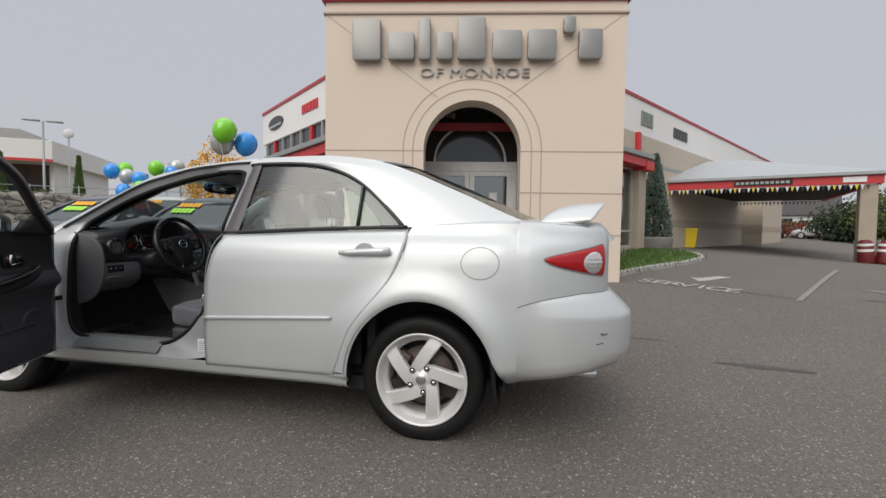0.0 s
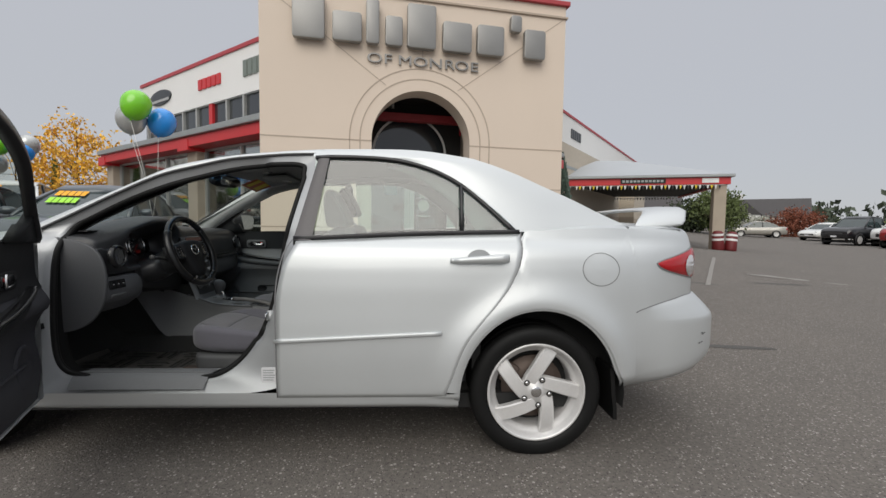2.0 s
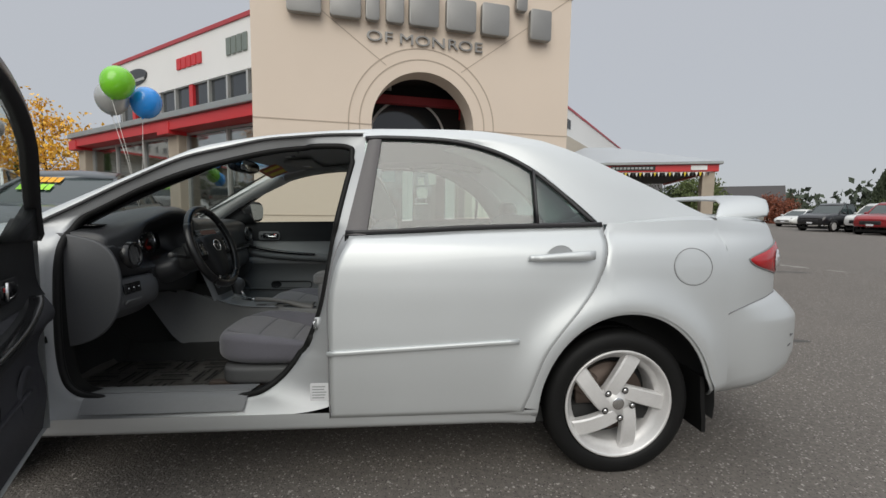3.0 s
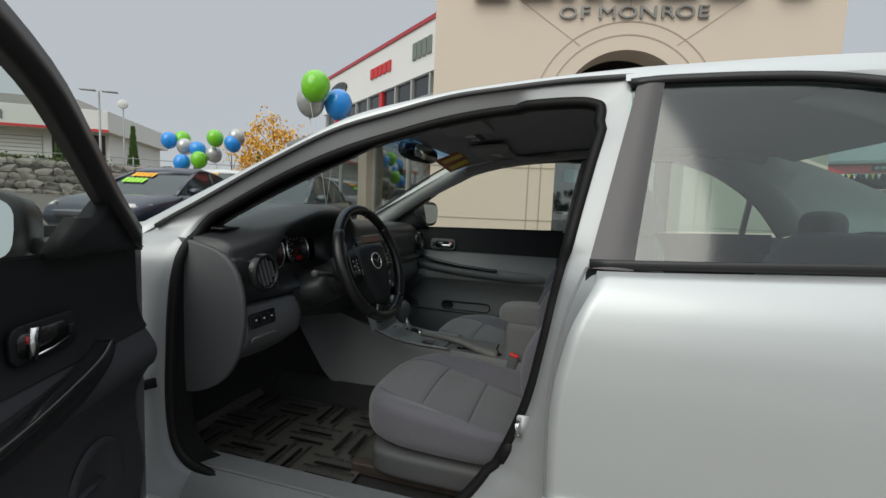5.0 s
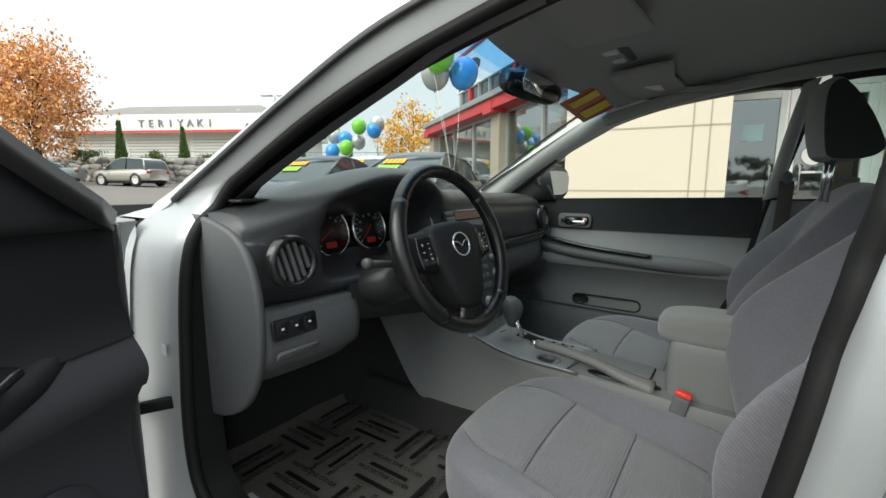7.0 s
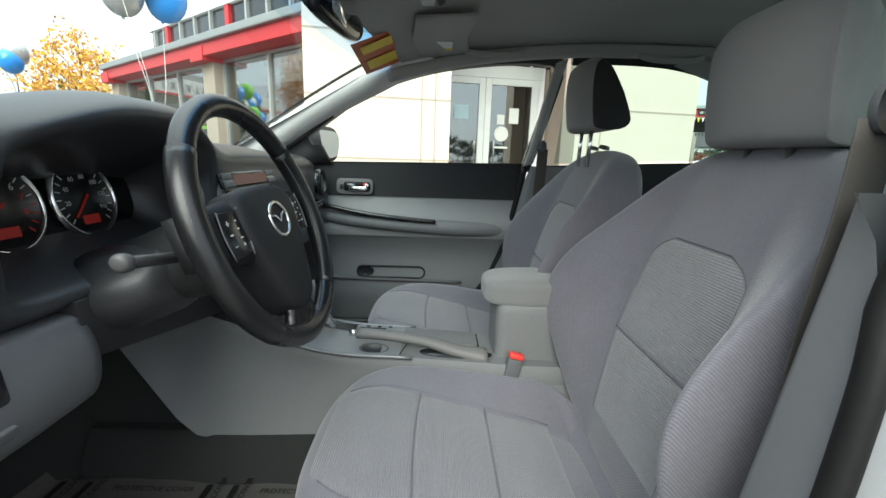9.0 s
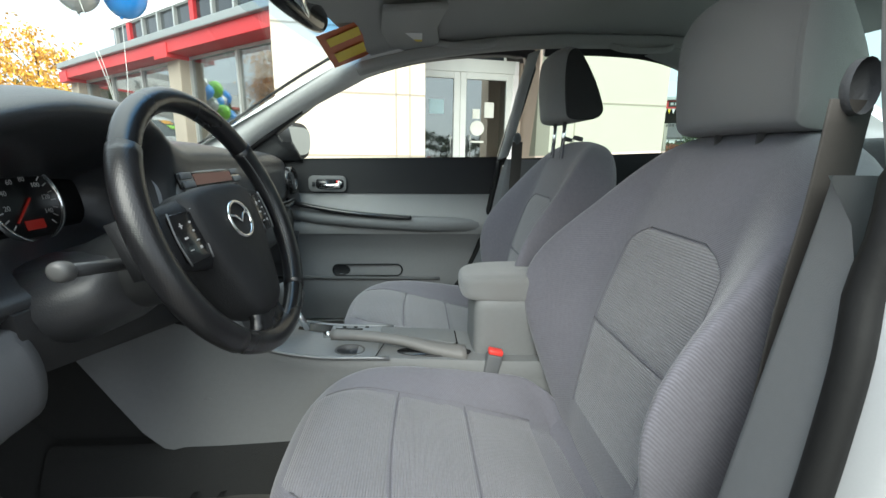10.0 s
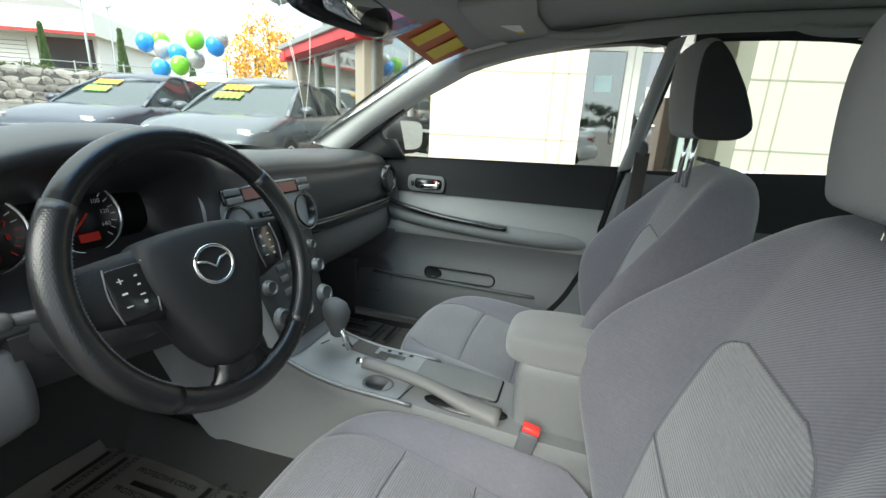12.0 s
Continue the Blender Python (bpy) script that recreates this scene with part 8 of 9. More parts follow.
wall_root = tagged(new("wall_stone"), "retaining wall of rough grey field stones", "wall", kind="structure")
rnd = random.Random(77)
stone_meshes = []
for k in range(7):
    sb = bmesh.new()
    bmesh.ops.create_icosphere(sb, subdivisions=2, radius=0.5)
    for v in sb.verts:
        q = v.co
        kk = (abs(q.x) ** 5 + abs(q.y) ** 5 + abs(q.z) ** 5) ** 0.2
        v.co = q / kk * 0.5 * (1 + 0.28 * noise.noise(q * 2.5 + Vector((k * 7, 0, 0))))
    me = bpy.data.meshes.new("stone")
    sb.to_mesh(me)
    sb.free()
    me.materials.append(STONE)
    stone_meshes.append(me)
length = (WALL_B - WALL_A).length
z, n_stone = 0.85, 0
for row in range(5):
    s, hh = -9.0 + rnd.uniform(0, 0.4), 0.46 + 0.06 * rnd.random()
    while s < length + 3 and n_stone < 300:
        w = rnd.uniform(0.42, 1.05)
        if s > -9:
            c = WALL_A + along * (s + w / 2)
            st = new("stone", rnd.choice(stone_meshes))
            st.matrix_basis = Matrix.Translation((c.x + back_of.x * 0.12 * row, c.y + back_of.y * 0.12 * row, z + hh / 2 + rnd.uniform(-0.05, 0.05))) @ Matrix.Rotation(math.atan2(along.y, along.x), 4, "Z") @ Euler((rnd.uniform(-0.2, 0.2), rnd.uniform(-0.2, 0.2), rnd.uniform(-0.15, 0.15))).to_matrix().to_4x4() @ Matrix.Diagonal((w * 1.12, 0.9, hh * 1.25, 1))
            st.parent = wall_root
            n_stone += 1
        s += w
    z += hh * 0.92
infill = sweep([WALL_A - along * 10 + back_of * 0.35 + Vector((0, 0, 1.8)), WALL_B + along * 9 + back_of * 0.35 + Vector((0, 0, 1.8))], [(-0.3, -1.3), (0.3, -1.3), (0.3, 1.1), (-0.3, 1.1)])
shape("wall_core", infill, mat("wall_core_dark", (0.09, 0.085, 0.08), 0.95), wall_root, smooth=False)

ang = math.degrees(math.atan2(25.3 - 13.4, -37.0 + 57.6))
cafe = thing("restaurant", "long white restaurant with a red line and grey roof", "building", pose(-57.6, 13.4, 2.9, 0, 0, ang))
CAFE_WHITE = mat("cafe_white", (0.72, 0.72, 0.7), 0.7, vary=0.08, scale=0.3)
ROOF_GREY = mat("cafe_roof", (0.2, 0.19, 0.175), 0.9, vary=0.15, scale=0.5)
CL = math.hypot(25.3 - 13.4, -37.0 + 57.6)
shape("wall", box(0, CL - 0.6, 1.5, 12, 0, 3.3), CAFE_WHITE, cafe, smooth=False)
shape("fascia", box(-0.6, CL, 0, 12.5, 3.25, 4.9, 0.03), CAFE_WHITE, cafe, smooth=False)
shape("red_line", box(-0.63, CL + 0.03, -0.03, 0.0, 3.22, 3.42), RED, cafe, smooth=False)
shape("roof", mesh_of([(0.3, 0.8, 4.9), (CL - 0.8, 0.8, 4.9), (CL - 0.8, 12, 4.9), (0.3, 12, 4.9), (4, 6, 6.7), (CL - 5, 6, 6.7)], [(0, 1, 5, 4), (1, 2, 5), (2, 3, 4, 5), (3, 0, 4)]), ROOF_GREY, cafe, smooth=False)
for a, b in ((1.5, 6.5), (7.2, 13.5), (14.0, 18.5)):
    shape("shutter", box(a, b, 1.42, 1.5, 0.1, 2.9), CAFE_WHITE, cafe, smooth=False)
    for k in range(9):
        shape("shutter_rib", box(a, b, 1.39, 1.425, 0.25 + 0.3 * k, 0.29 + 0.3 * k), ROOF_GREY, cafe, smooth=False)
# a dark pane drawn for the shade in the recess at this end
shape("dark_window", box(CL - 4.6, CL - 0.9, 1.4, 1.5, 0.6, 3.1), WINDOW, cafe, smooth=False)
shape("end_post", box(-0.5, -0.1, 0.1, 0.5, 0, 3.25), CAFE_WHITE, cafe, smooth=False)
shape("roof_unit", box(CL - 3.2, CL - 2.2, 4, 5, 4.9, 5.5, 0.03), GREY_METAL, cafe, smooth=False)
shape("roof_dish", lathe([(0, 0.05), (0.3, 0.0), (0.5, -0.12)], 20, pose(CL - 6, 3, 5.4, 70)), GREY_METAL, cafe)
for i, ch in enumerate("TERIYAKI"):
    lettering("sign_letter", ch, 1.0, 0.08, mat("sign_grey", (0.22, 0.22, 0.23), 0.5) if i == 0 else bpy.data.materials["sign_grey"], cafe, pose(9.9 + 0.98 * i, -0.05, 3.72, 90), label="grey sign letter")
fence = thing("bank_fence", "thin grey rail fence above the stone wall", "fence")
for h in (3.3, 3.75):
    shape("rail", sweep([WALL_A - along * 8 + back_of * 1.2 + Vector((0, 0, h)), WALL_B + along * 8 + back_of * 1.2 + Vector((0, 0, h))], disc_ring(0.03, 6)), GREY_METAL, fence)
for k in range(16):
    c = WALL_A + along * (-8 + 2.6 * k) + back_of * 1.2
    shape("fence_post", lathe([(0.035, 2.8), (0.035, 3.85), (0, 3.85)], 8, pose(c.x, c.y, 0)), GREY_METAL, fence)
lx, ly = polar(HOME, -55.2, 42)
lamp_post = thing("street_lamp", "grey steel lamp post with two flat heads", "lamp", pose(lx, ly, 2.6))
shape("pole", lathe([(0.09, 0), (0.06, 6.3), (0, 6.3)], 12), GREY_METAL, lamp_post)
for s in (-1, 1):
    shape("lamp_head", moved(box(0.2, 1.2, -0.16, 0.16, 6.25, 6.37, 0.03), pose(0, 0, 0, 0, 0, 35 + (180 if s < 0 else 0))), GREY_METAL, lamp_post)
sx, sy = polar(HOME, -53.2, 44)
sign = thing("round_sign", "pale round sign on a pole", "sign", pose(sx, sy, 2.6))
shape("pole", lathe([(0.06, 0), (0.05, 5.6), (0, 5.6)], 10), GREY_METAL, sign)
shape("sign_disc", lathe([(0, 0.1), (0.3, 0.1), (0.36, 0.05), (0.3, 0), (0, 0)], 28, pose(0, 0, 5.9, 90, 0, 40)), CAFE_WHITE, sign)


# ---- parked vehicles ----
def vehicle_paint(name, c, metal=0.3):
    return mat(name, c, 0.3, metal, vary=0.05, scale=2, coat=0.7)


TINT = mat("vehicle_glass", (0.03, 0.045, 0.045), 0.07, vary=0.15, spec=0.8, rough_vary=0.02)
HEAD_LAMP = mat("head_lamp", (0.6, 0.6, 0.58), 0.15, 0.3, vary=0.25, scale=25, coat=0.8)


def vehicle(name, label, place, colour, kind="sedan", sticker=False):
    """A parked vehicle that faces +x, its middle at the origin on the ground."""
    v = thing(name, label, "car", place)
    L, W, H = {"sedan": (4.6, 0.88, 1.45), "suv": (4.5, 0.9, 1.72), "truck": (5.6, 0.98, 1.9), "hatch": (4.0, 0.84, 1.5)}[kind]
    h = L / 2
    if kind == "truck":
        low = [(-h, 0.55, 1.15), (-h + 0.05, 0.5, 1.2), (-0.2, 0.42, 1.2), (0.2, 0.42, 1.2), (1.3, 0.42, 1.25), (1.9, 0.45, 1.22), (h - 0.25, 0.45, 1.12), (h - 0.03, 0.5, 0.95), (h, 0.55, 0.85)]
        cab = [(-0.75, 1.18, 0.86), (-0.65, 1.82, 0.74), (-0.2, 1.9, 0.72), (0.55, 1.88, 0.72), (1.35, 1.22, 0.86)]
    elif kind == "suv":
        low = [(-h, 0.4, 0.95), (-h + 0.06, 0.34, 1.02), (-1.2, 0.3, 1.05), (0.3, 0.3, 1.03), (1.1, 0.3, 1.02), (1.7, 0.32, 0.98), (h - 0.2, 0.35, 0.88), (h, 0.42, 0.7)]
        cab = [(-h + 0.12, 1.02, 0.84), (-h + 0.35, 1.6, 0.7), (-1.2, 1.7, 0.68), (0.1, 1.69, 0.68), (1.15, 1.02, 0.82)]
    elif kind == "hatch":
        low = [(-h, 0.4, 0.85), (-h + 0.06, 0.3, 0.95), (-1.0, 0.26, 0.97), (0.4, 0.26, 0.95), (1.1, 0.27, 0.92), (h - 0.2, 0.3, 0.75), (h, 0.38, 0.6)]
        cab = [(-h + 0.1, 0.94, 0.78), (-h + 0.4, 1.38, 0.62), (-0.8, 1.49, 0.6), (0.1, 1.46, 0.6), (1.1, 0.93, 0.76)]
    else:
        low = [(-h, 0.42, 0.88), (-h + 0.06, 0.3, 0.98), (-1.5, 0.26, 0.99), (-0.5, 0.25, 0.95), (0.6, 0.25, 0.93), (1.2, 0.26, 0.92), (1.8, 0.28, 0.83), (h - 0.12, 0.32, 0.7), (h, 0.4, 0.58)]
        cab = [(-1.75, 0.95, 0.74), (-1.0, 1.36, 0.6), (-0.5, 1.45, 0.58), (0.1, 1.43, 0.58), (1.15, 0.93, 0.74)]
    secs = []
    for p in spline([(x, a, b) for x, a, b in low], 34):
        x, a, b = p
        e = max(0.0, (abs(x) - (h - 0.7)) / 0.7)
        w = W * (1 - 0.22 * e ** 2.2)
        secs.append([(x, s * w * k, a + (b - a) * f) for s, k, f in ((-1, 0.9, 0), (-1, 0.985, 0.2), (-1, 1, 0.5), (-1, 0.975, 0.8), (-1, 0.9, 0.96), (-1, 0.7, 1.0), (-1, 0.3, 1.02), (1, 0.3, 1.02), (1, 0.7, 1.0), (1, 0.9, 0.96), (1, 0.975, 0.8), (1, 1, 0.5), (1, 0.985, 0.2), (1, 0.9, 0))])
    shape("body", loft(secs), colour, v)
    roof_pts = spline(cab, 26)
    glass_secs = []
    for x, z, w in roof_pts:
        base = 0.95 if kind == "sedan" else cab[0][1]
        t = (z - base) / (max(c[1] for c in cab) - base)
        wb = W * 0.86
        glass_secs.append([(x, -wb, base - 0.05), (x, -(wb + (w - wb) * t) * 0.995, z - 0.02), (x, (wb + (w - wb) * t) * 0.995, z - 0.02), (x, wb, base - 0.05)])
    house = shape("glasshouse", loft(glass_secs), TINT, v, "dark tinted windows", smooth="angle")
    top = [p for p in roof_pts if p[1] > max(c[1] for c in cab) - 0.13]
    shape("roof_panel", loft([[(p[0], -p[2] * 1.03, p[1] - 0.05), (p[0], -p[2] * 0.97, p[1] + 0.005), (p[0], 0, p[1] + 0.03), (p[0], p[2] * 0.97, p[1] + 0.005), (p[0], p[2] * 1.03, p[1] - 0.05)] for p in top]), colour, v)
    for s in (-1, 1):
        for x0, z0, w0, x1, z1, w1 in ((cab[-1][0], cab[-1][1], cab[-1][2] + 0.02, top[-1][0], top[-1][1] - 0.02, top[-1][2]), (cab[0][0], cab[0][1], cab[0][2] + 0.02, top[0][0], top[0][1] - 0.02, top[0][2])):
            shape("pillar", sweep([(x0, s * w0, z0 - 0.03), ((x0 + x1) / 2, s * (w0 + w1) / 2 * 1.01, (z0 + z1) / 2 + 0.02), (x1, s * w1, z1)], rounded(0.07, 0.04, 0.012, 2)), colour, v)
        xm = (cab[0][0] + cab[-1][0]) / 2 - 0.05
        shape("pillar", sweep([(xm, s * W * 0.87, cab[0][1]), (xm - 0.03, s * cab[2][2] * 1.01, max(c[1] for c in cab) - 0.04)], rounded(0.07, 0.03, 0.01, 2)), TRIM_BLACK, v)
        shape("door_mirror", loft([[(cab[-1][0] - 0.28 + 0.06 * math.cos(a) * r, s * (W * 0.92 + 0.08 * i), cab[-1][1] + 0.06 + 0.07 * math.sin(a) * r) for a in np.linspace(0, 2 * math.pi, 11)[:-1]] for i, r in ((0, 0.3), (1, 0.9), (2, 1.0), (2.8, 0.7))]), colour, v)
        lz = low[-2][2] - 0.06
        shape("headlamp", loft([[(h - 0.38 + 0.11 * i, s * (W * (0.93 - 0.06 * i) * 0.99), lz + 0.02 - 0.02 * i + 0.075 * math.sin(a)) if math.cos(a) > 0 else (h - 0.38 + 0.11 * i, s * (W * (0.93 - 0.06 * i) * 0.8), lz + 0.03 + 0.075 * math.sin(a)) for a in np.linspace(0, 2 * math.pi, 11)[:-1]] for i in (0, 1, 2, 2.6)]), HEAD_LAMP, v, "clear head lamp")
        shape("tail_lamp", box(-h - 0.005, -h + 0.12, s * W * 0.72 - 0.12, s * W * 0.72 + 0.12, low[0][2] - 0.2, low[0][2] - 0.02, 0.03), LAMP_RED, v, "red tail lamp")
    shape("grille", box(h - 0.06, h + 0.015, -0.5, 0.5, low[-1][1] + 0.05, low[-1][2] - 0.02, 0.03), TRIM_BLACK, v)
    shape("plate", box(h + 0.012, h + 0.02, -0.17, 0.17, low[-1][1] - 0.02, low[-1][1] + 0.09, 0.004), LABEL, v, smooth=False)
    r = 0.31 if kind in ("sedan", "hatch") else 0.37
    for x in (-h + 0.9, h - 0.9):
        for s in (-1, 1):
            wh = new("wheel")
            wh.parent = v
            wh.matrix_basis = pose(x, s * (W - 0.01), r, -90 * s, 0, 0)
            shape("tyre", lathe([(r * 0.68, 0.0), (r * 0.8, 0.025), (r * 0.97, 0.015), (r, -0.02), (r, -0.17), (r * 0.68, -0.19)], 28), RUBBER, wh)
            shape("rim", lathe([(0, 0.0), (r * 0.25, 0.012), (r * 0.45, -0.02), (r * 0.62, 0.005), (r * 0.69, 0.01), (r * 0.69, -0.05)], 24), ALLOY, wh)
            shape("arch", lathe([(r * 1.02, 0.006), (r * 1.16, 0.012), (r * 1.2, -0.02)], 28), TRIM_BLACK, wh)
    shape("shadow_gap", box(-h + 0.4, h - 0.4, -W + 0.15, W - 0.15, 0.18, 0.32), UNDER, v, smooth=False)
    if sticker:
        a, b = roof_pts[-1], roof_pts[-9]
        nrm = Vector((0.5, 0, 0.86)) * 0.006

        def on_glass(f, y):
            i = len(roof_pts) - 1 - f * 8
            k = int(i)
            p = roof_pts[k].lerp(roof_pts[min(k + 1, len(roof_pts) - 1)], i - k)
            return Vector((p[0], y, p[1])) + nrm
        for y0, y1, f0, f1, m in ((-0.5, -0.06, 0.46, 0.6, ORANGE_NUM), (-0.52, -0.1, 0.28, 0.41, GREEN_NUM)):
            for k in range(5):
                u0, u1 = y0 + (y1 - y0) * k / 5, y0 + (y1 - y0) * (k + 0.86) / 5
                bm = mesh_of([on_glass(f0, u0), on_glass(f0, u1), on_glass(f1, u1), on_glass(f1, u0)], [(0, 1, 2, 3)])
                shape("price_mark", bm, m, house, smooth=False)
    return v


ORANGE_NUM = mat("orange_window_paint", (0.85, 0.4, 0.02), 0.6)
GREEN_NUM = mat("lime_window_paint", (0.35, 0.75, 0.05), 0.6)
NAVY, CHARCOAL = vehicle_paint("navy_paint", (0.02, 0.028, 0.05)), vehicle_paint("charcoal_paint", (0.05, 0.062, 0.072))
WHITE_P, SAND_P, BLACK_P, RED_P, GREEN_P = vehicle_paint("white_paint", (0.7, 0.7, 0.68), 0), vehicle_paint("champagne_paint", (0.4, 0.38, 0.34)), vehicle_paint("black_paint", (0.015, 0.015, 0.018)), vehicle_paint("red_paint", (0.3, 0.015, 0.02)), vehicle_paint("sage_paint", (0.22, 0.27, 0.25))


def park(name, label, x, y, heading, colour, kind, sticker=False):
    return vehicle(name, label, pose(x, y, ground_z(x, y), 0, 0, heading), colour, kind, sticker)


park("parked_sedan", "charcoal sedan with orange and lime sale marks on its windscreen", -6.4, 6.3, -74, CHARCOAL, "sedan", True)
park("parked_sedan", "navy sedan with orange and lime sale marks on its windscreen", -9.3, 6.4, -72, NAVY, "sedan", True)
park("parked_suv", "white off-roader with a black roof", -13.5, 12.3, -60, WHITE_P, "suv", True)
park("parked_suv", "silver compact off-roader parked below the stone wall", -33.5, 11.4, 200, SAND_P, "suv")
park("parked_car", "white estate car at the edge of the yard", -36.5, 5.2, 235, WHITE_P, "suv")
park("parked_car", "dark red car in the row by the bank", -33.0, 2.4, 235, RED_P, "sedan")
park("parked_car", "sage green car in the row by the bank", -37.5, 7.8, 235, GREEN_P, "sedan")
park("parked_car", "black car in the row by the bank", -30.0, 0.4, 235, BLACK_P, "suv")
park("parked_hatchback", "small white hatchback beyond the canopy", 25.6, 42.8, 125, WHITE_P, "hatch")
park("parked_sedan", "navy sedan beyond the canopy", 22.3, 44.0, 240, NAVY, "hatch")
park("parked_sedan", "champagne sedan by the far hedge", 30.6, 37.2, 160, SAND_P, "sedan")
park("parked_truck", "black pickup truck in the far row", 29.5, 26.3, 195, BLACK_P, "truck")
park("parked_truck", "white pickup truck in the far row", 31.0, 24.4, 195, WHITE_P, "truck")
park("parked_truck", "dark red pickup truck in the far row", 28.5, 21.6, 195, RED_P, "truck")
park("parked_sedan", "silver sedan in the far row", 28.5, 18.6, 195, SAND_P, "sedan")
park("parked_car", "white car beside the hedge", 33.0, 32.5, 195, WHITE_P, "sedan")

# ---- service canopy ----
CA, CB = Vector((5.35, 16.75, 0)), Vector((11.45, 14.5, 0))
ce = (CB - CA).normalized()
CW = (CB - CA).length
canopy = thing("service_canopy", "service canopy with a red fascia, grey hip roof and bunting", "canopy", Matrix.Translation((CA.x, CA.y, 0)) @ Matrix.Rotation(math.atan2(ce.y, ce.x), 4, "Z"))
CD = 9.0
PALE_ROOF = mat("pale_metal_roof", (0.42, 0.44, 0.46), 0.5, 0.2, vary=0.08, scale=0.6)
shape("fascia", box(0, CW, 0, 0.12, 2.78, 3.06, 0.01), RED, canopy, smooth=False)
shape("fascia", box(CW - 0.12, CW, 0.12, CD, 2.78, 3.06, 0.01), RED, canopy, smooth=False)
shape("gutter", box(-0.1, CW + 0.12, -0.12, CD, 3.06, 3.16, 0.02), GREY_METAL, canopy, smooth=False)
shape("ceiling_panel", box(0, CW - 0.12, 0.12, CD, 2.86, 2.9), DARK, canopy, smooth=False)
shape("hip_roof", mesh_of([(-0.1, -0.12, 3.165), (CW + 0.12, -0.12, 3.165), (CW + 0.12, CD, 3.165), (-0.1, CD, 3.165), (1.6, 3.4, 4.3), (CW - 3.6, 3.6, 4.3), (CW - 3.6, 5.5, 4.3), (1.6, 5.5, 4.3)],
                          [(0, 1, 5, 4), (1, 2, 6, 5), (2, 3, 7, 6), (3, 0, 4, 7), (4, 5, 6, 7)]), PALE_ROOF, canopy, "pale grey metal roof", smooth=False)
for x, y in ((CW - 0.32, 0.3),):
    shape("post", box(x - 0.22, x + 0.22, y - 0.22, y + 0.22, -0.3, 2.86, 0.02), CONCRETE, canopy, "tan masonry post", smooth=False)
shape("sign_panel", box(2.5, 4.2, -0.03, -0.001, 2.84, 3.02), DARK, canopy, smooth=False)
for k in range(11):
    shape("sign_bar", box(2.56 + 0.145 * k, 2.66 + 0.145 * k, -0.036, -0.031, 2.89, 2.98), GREY_METAL, canopy, smooth=False)
shape("notice_panel", box(CW - 1.0, CW - 0.42, -0.03, -0.001, 2.84, 3.02), WHITE_FRAME, canopy, smooth=False)
PENNANT = [mat("white_pennant", (0.7, 0.7, 0.68), 0.7), mat("yellow_pennant", (0.75, 0.55, 0.04), 0.7), mat("black_pennant", (0.03, 0.03, 0.03), 0.7)]
shape("bunting_cord", sweep([(0.1 + (CW - 0.3) * k / 12, -0.06, 2.755 - 0.02 * math.sin(math.pi * k)) for k in range(13)], disc_ring(0.006, 5)), PAPER, canopy)
for k in range(44):
    x = 0.15 + (CW - 0.45) * k / 44
    shape("pennant", mesh_of([(x, -0.06, 2.75), (x + 0.1, -0.06, 2.75), (x + 0.05, -0.055, 2.58), (x, -0.052, 2.75), (x + 0.1, -0.052, 2.75)], [(0, 1, 2), (3, 2, 4)]), PENNANT[(0, 1, 0, 2)[k % 4]], canopy, smooth=False)
for k in range(38):
    x = 0.15 + (CW - 0.45) * k / 38
    shape("pennant", mesh_of([(x, CD - 0.2, 2.8), (x + 0.12, CD - 0.2, 2.8), (x + 0.06, CD - 0.195, 2.6), (x, CD - 0.192, 2.8), (x + 0.12, CD - 0.192, 2.8)], [(0, 1, 2), (3, 2, 4)]), PENNANT[0], canopy, smooth=False)
annex = thing("service_annex", "beige block building with a tan band behind the canopy", "building", pose(8.6, 26.5, 0.2, 0, 0, -20))
shape("wall", box(-3.5, 4.5, 0, 6, -0.4, 2.75), mat("beige_block", (0.5, 0.43, 0.34), 0.85, vary=0.1, bump=0.3, bump_scale=8), annex, smooth=False)
shape("tan_band", box(-3.5, 4.51, -0.02, 6, 1.0, 1.45), CONCRETE, annex, smooth=False)
shape("notice_board", box(-1.2, 0.1, -0.06, 0.0, 0.9, 2.1, 0.02), GREY_METAL, annex, smooth=False)
shape("board_sheet", box(-1.1, 0.0, -0.07, -0.061, 1.0, 2.0), PAPER, annex, smooth=False)
for k in range(4):
    shape("window_strip", box(-5.2 + 0.42 * k, -4.85 + 0.42 * k, -0.6, -0.5, 0.6, 2.4), WINDOW, annex, smooth=False)
bx, by = 7.0, 18.6
bin_ob = thing("yellow_bin", "bright yellow plastic bin by the service bay", "bin", pose(bx, by, ground_z(bx, by), 0, 0, -20))
YEL = mat("yellow_plastic", (0.75, 0.55, 0.02), 0.45)
shape("bin_body", loft([[(sx * w, sy * w * 0.8, z) for sx, sy in ((-1, -1), (1, -1), (1, 1), (-1, 1))] for z, w in ((0, 0.36), (0.72, 0.43))]), YEL, bin_ob, smooth=False)
shape("bin_lid", box(-0.46, 0.46, -0.37, 0.37, 0.72, 0.82, 0.03), YEL, bin_ob)
planter = thing("concrete_planter", "round weathered concrete planter under the spruce", "planter", pose(4.35, 13.6, 0.35))
shape("planter_wall", lathe([(0.0, 0.0), (0.62, 0.0), (0.68, 0.55), (0.72, 0.6), (0.66, 0.6), (0.62, 0.5), (0, 0.48)], 32), KERB, planter)
DEEP_RED = mat("deep_red_plastic", (0.13, 0.01, 0.012), 0.5, vary=0.2)
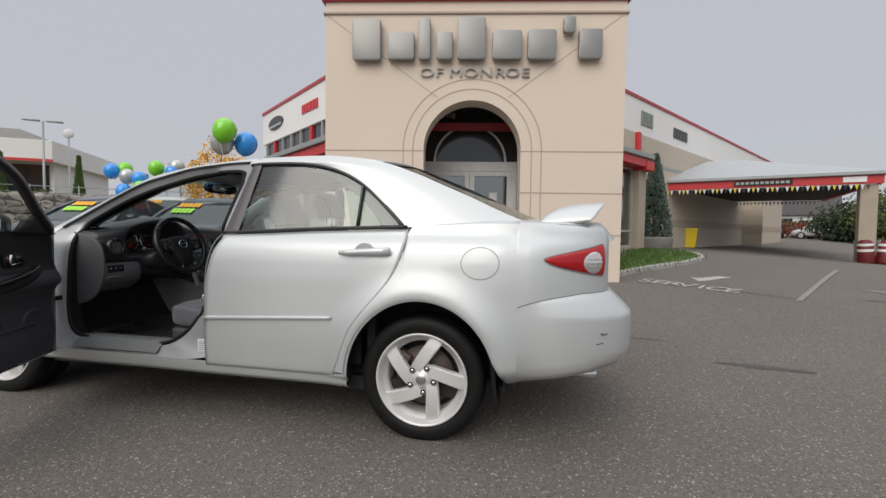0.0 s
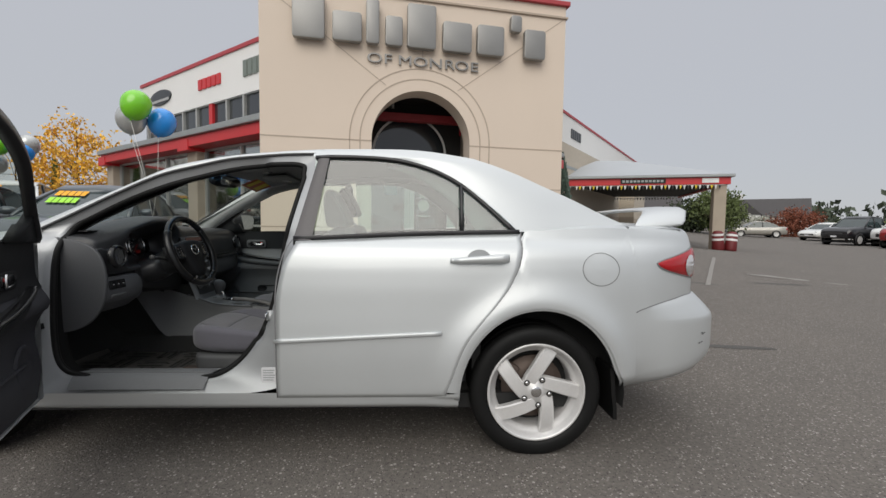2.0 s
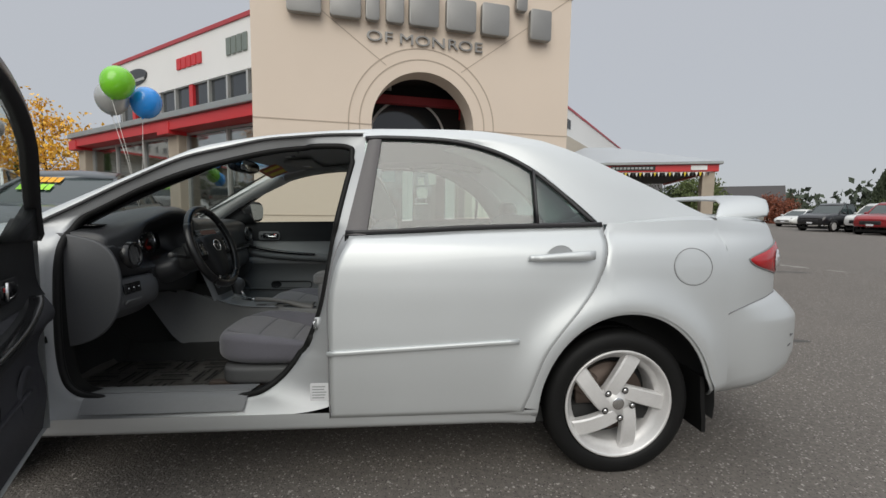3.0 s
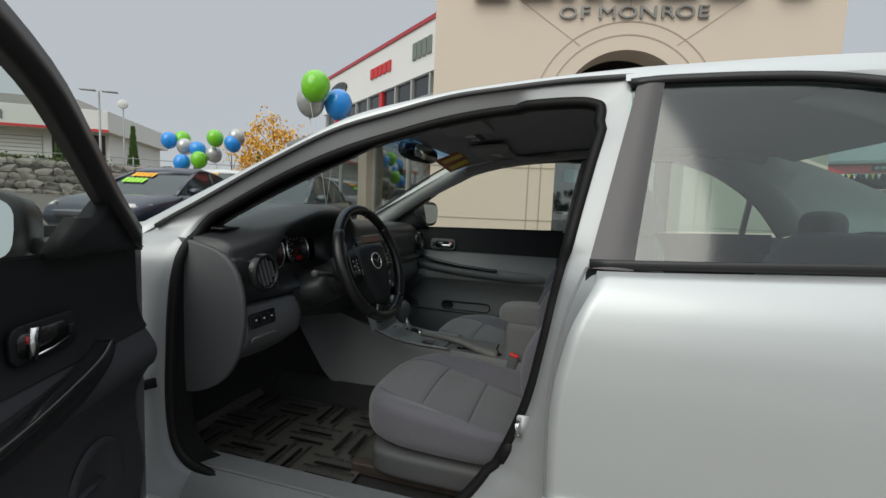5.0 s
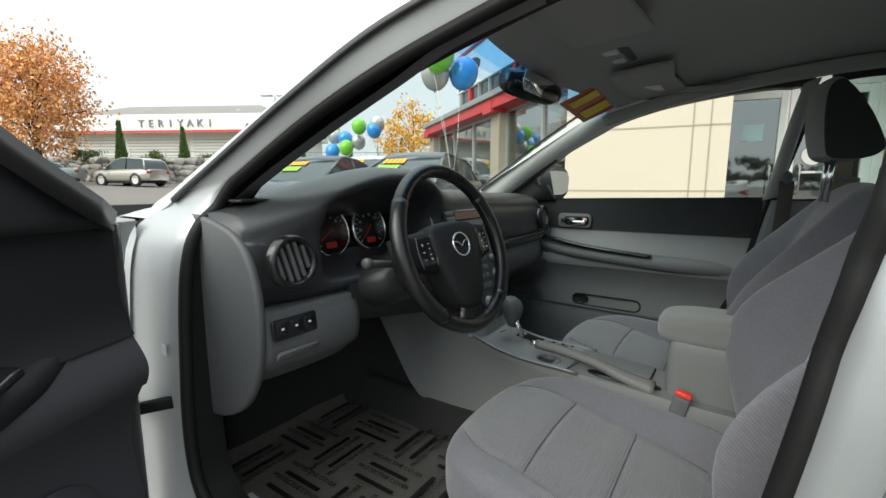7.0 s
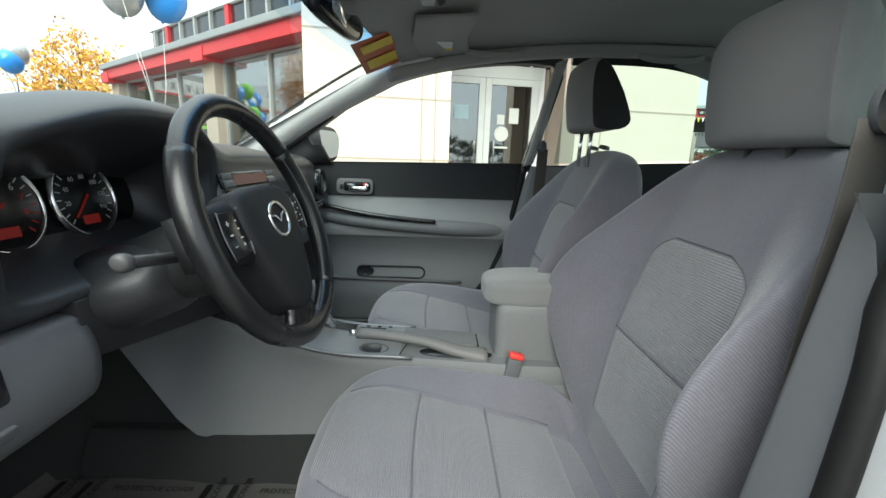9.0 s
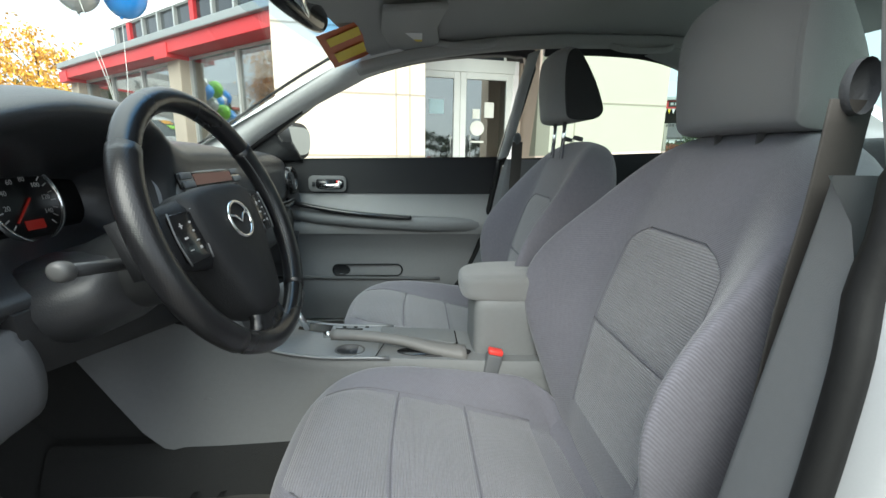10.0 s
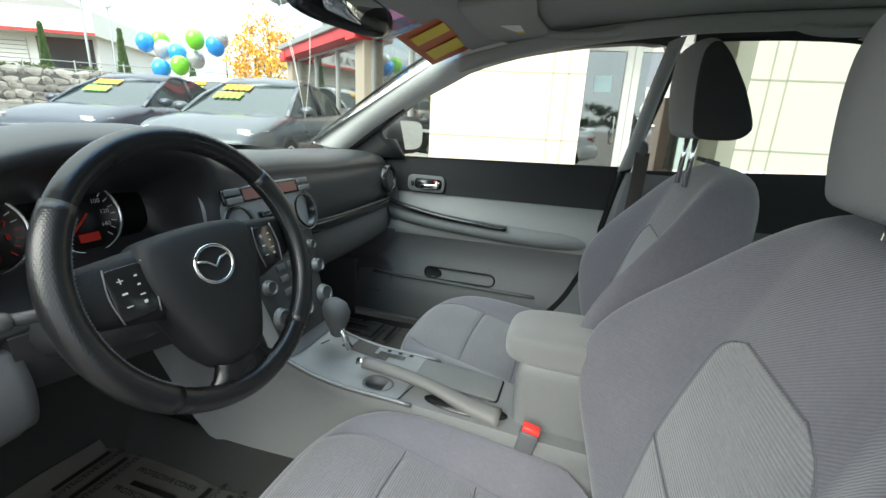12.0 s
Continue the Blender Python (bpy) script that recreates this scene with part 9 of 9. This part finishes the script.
for i, (dx, dy) in enumerate(((-0.1, -0.35), (0.32, -0.42))):
    q = Vector((11.1, 14.75, 0)) + Vector((dx, dy, 0))
    tb = thing("red_barrel", "red barrel with white stripes at the canopy post", "barrel", pose(q.x, q.y, ground_z(q.x, q.y) - 0.02, 0, 8 if i else -6, 20))
    shape("barrel_body", lathe([(0, 0), (0.2, 0), (0.22, 0.1), (0.19, 0.7), (0.12, 0.78), (0, 0.78)], 20), DEEP_RED, tb)
    for z in (0.2, 0.42, 0.6):
        shape("white_stripe", lathe([(0.217 - 0.03 * z, z), (0.2165 - 0.03 * z, z + 0.08)], 20), WHITE_FRAME, tb)


# ---- far houses ----
def house(x, y, turn, w, d, h, roof_m, label):
    b = thing("house", label, "house", pose(x, y, ground_z(x, y), 0, 0, turn))
    shape("wall", box(-w / 2, w / 2, -d / 2, d / 2, -0.3, h), WHITE_WALL, b, smooth=False)
    e = 0.5
    shape("roof", mesh_of([(-w / 2 - e, -d / 2 - e, h - 0.2), (w / 2 + e, -d / 2 - e, h - 0.2), (w / 2 + e, d / 2 + e, h - 0.2), (-w / 2 - e, d / 2 + e, h - 0.2), (-w / 2 - e, 0, h + d * 0.3), (w / 2 + e, 0, h + d * 0.3)],
                          [(0, 1, 5, 4), (2, 3, 4, 5), (0, 4, 3), (1, 2, 5)]), roof_m, b, smooth=False)
    shape("gable", mesh_of([(-w / 2 + 0.3, -d / 2 - 1.2, h - 0.1), (-w / 2 + 3.7, -d / 2 - 1.2, h - 0.1), (-w / 2 + 2.0, -d / 2 - 1.2, h + 1.5), (-w / 2 + 0.3, 0, h - 0.1), (-w / 2 + 3.7, 0, h - 0.1), (-w / 2 + 2.0, 0, h + 1.5)], [(0, 1, 2), (0, 2, 5, 3), (2, 1, 4, 5)]), roof_m, b, smooth=False)
    shape("porch_wall", box(-w / 2 + 0.5, -w / 2 + 3.5, -d / 2 - 1.1, -d / 2, -0.3, h), WHITE_WALL, b, smooth=False)
    shape("chimney", box(-w / 2 + 0.6, -w / 2 + 1.3, 0.4, 1.1, h, h + d * 0.3 + 0.7), WHITE_WALL, b, smooth=False)
    for k in range(3):
        x0 = -w / 2 + 1.3 + k * (w - 2.2) / 2.4
        win = shape("window", box(x0, x0 + 1.0, -d / 2 - (1.16 if k == 0 else 0.06), -d / 2 - (1.1 if k == 0 else 0), 0.9, 2.0), WINDOW, b, smooth=False)
        shape("window_frame", box(x0 - 0.08, x0 + 1.08, -d / 2 - (1.15 if k == 0 else 0.05), -d / 2 - (1.1 if k == 0 else 0), 2.0, 2.1), WHITE_FRAME, win, smooth=False)
    return b


DARK_ROOF = mat("dark_shingle", (0.07, 0.065, 0.065), 0.9, vary=0.2, scale=2)
house(31.5, 60.0, -28, 9, 7, 2.6, DARK_ROOF, "low white house with a dark shingle roof")
house(17.0, 54.0, -20, 9, 7, 2.3, mat("brown_shingle", (0.13, 0.075, 0.06), 0.9, vary=0.2, scale=2), "low house with a brown shingle roof")
house(45.0, 53.5, -40, 8, 7, 2.3, DARK_ROOF, "white gabled house with a dark roof")
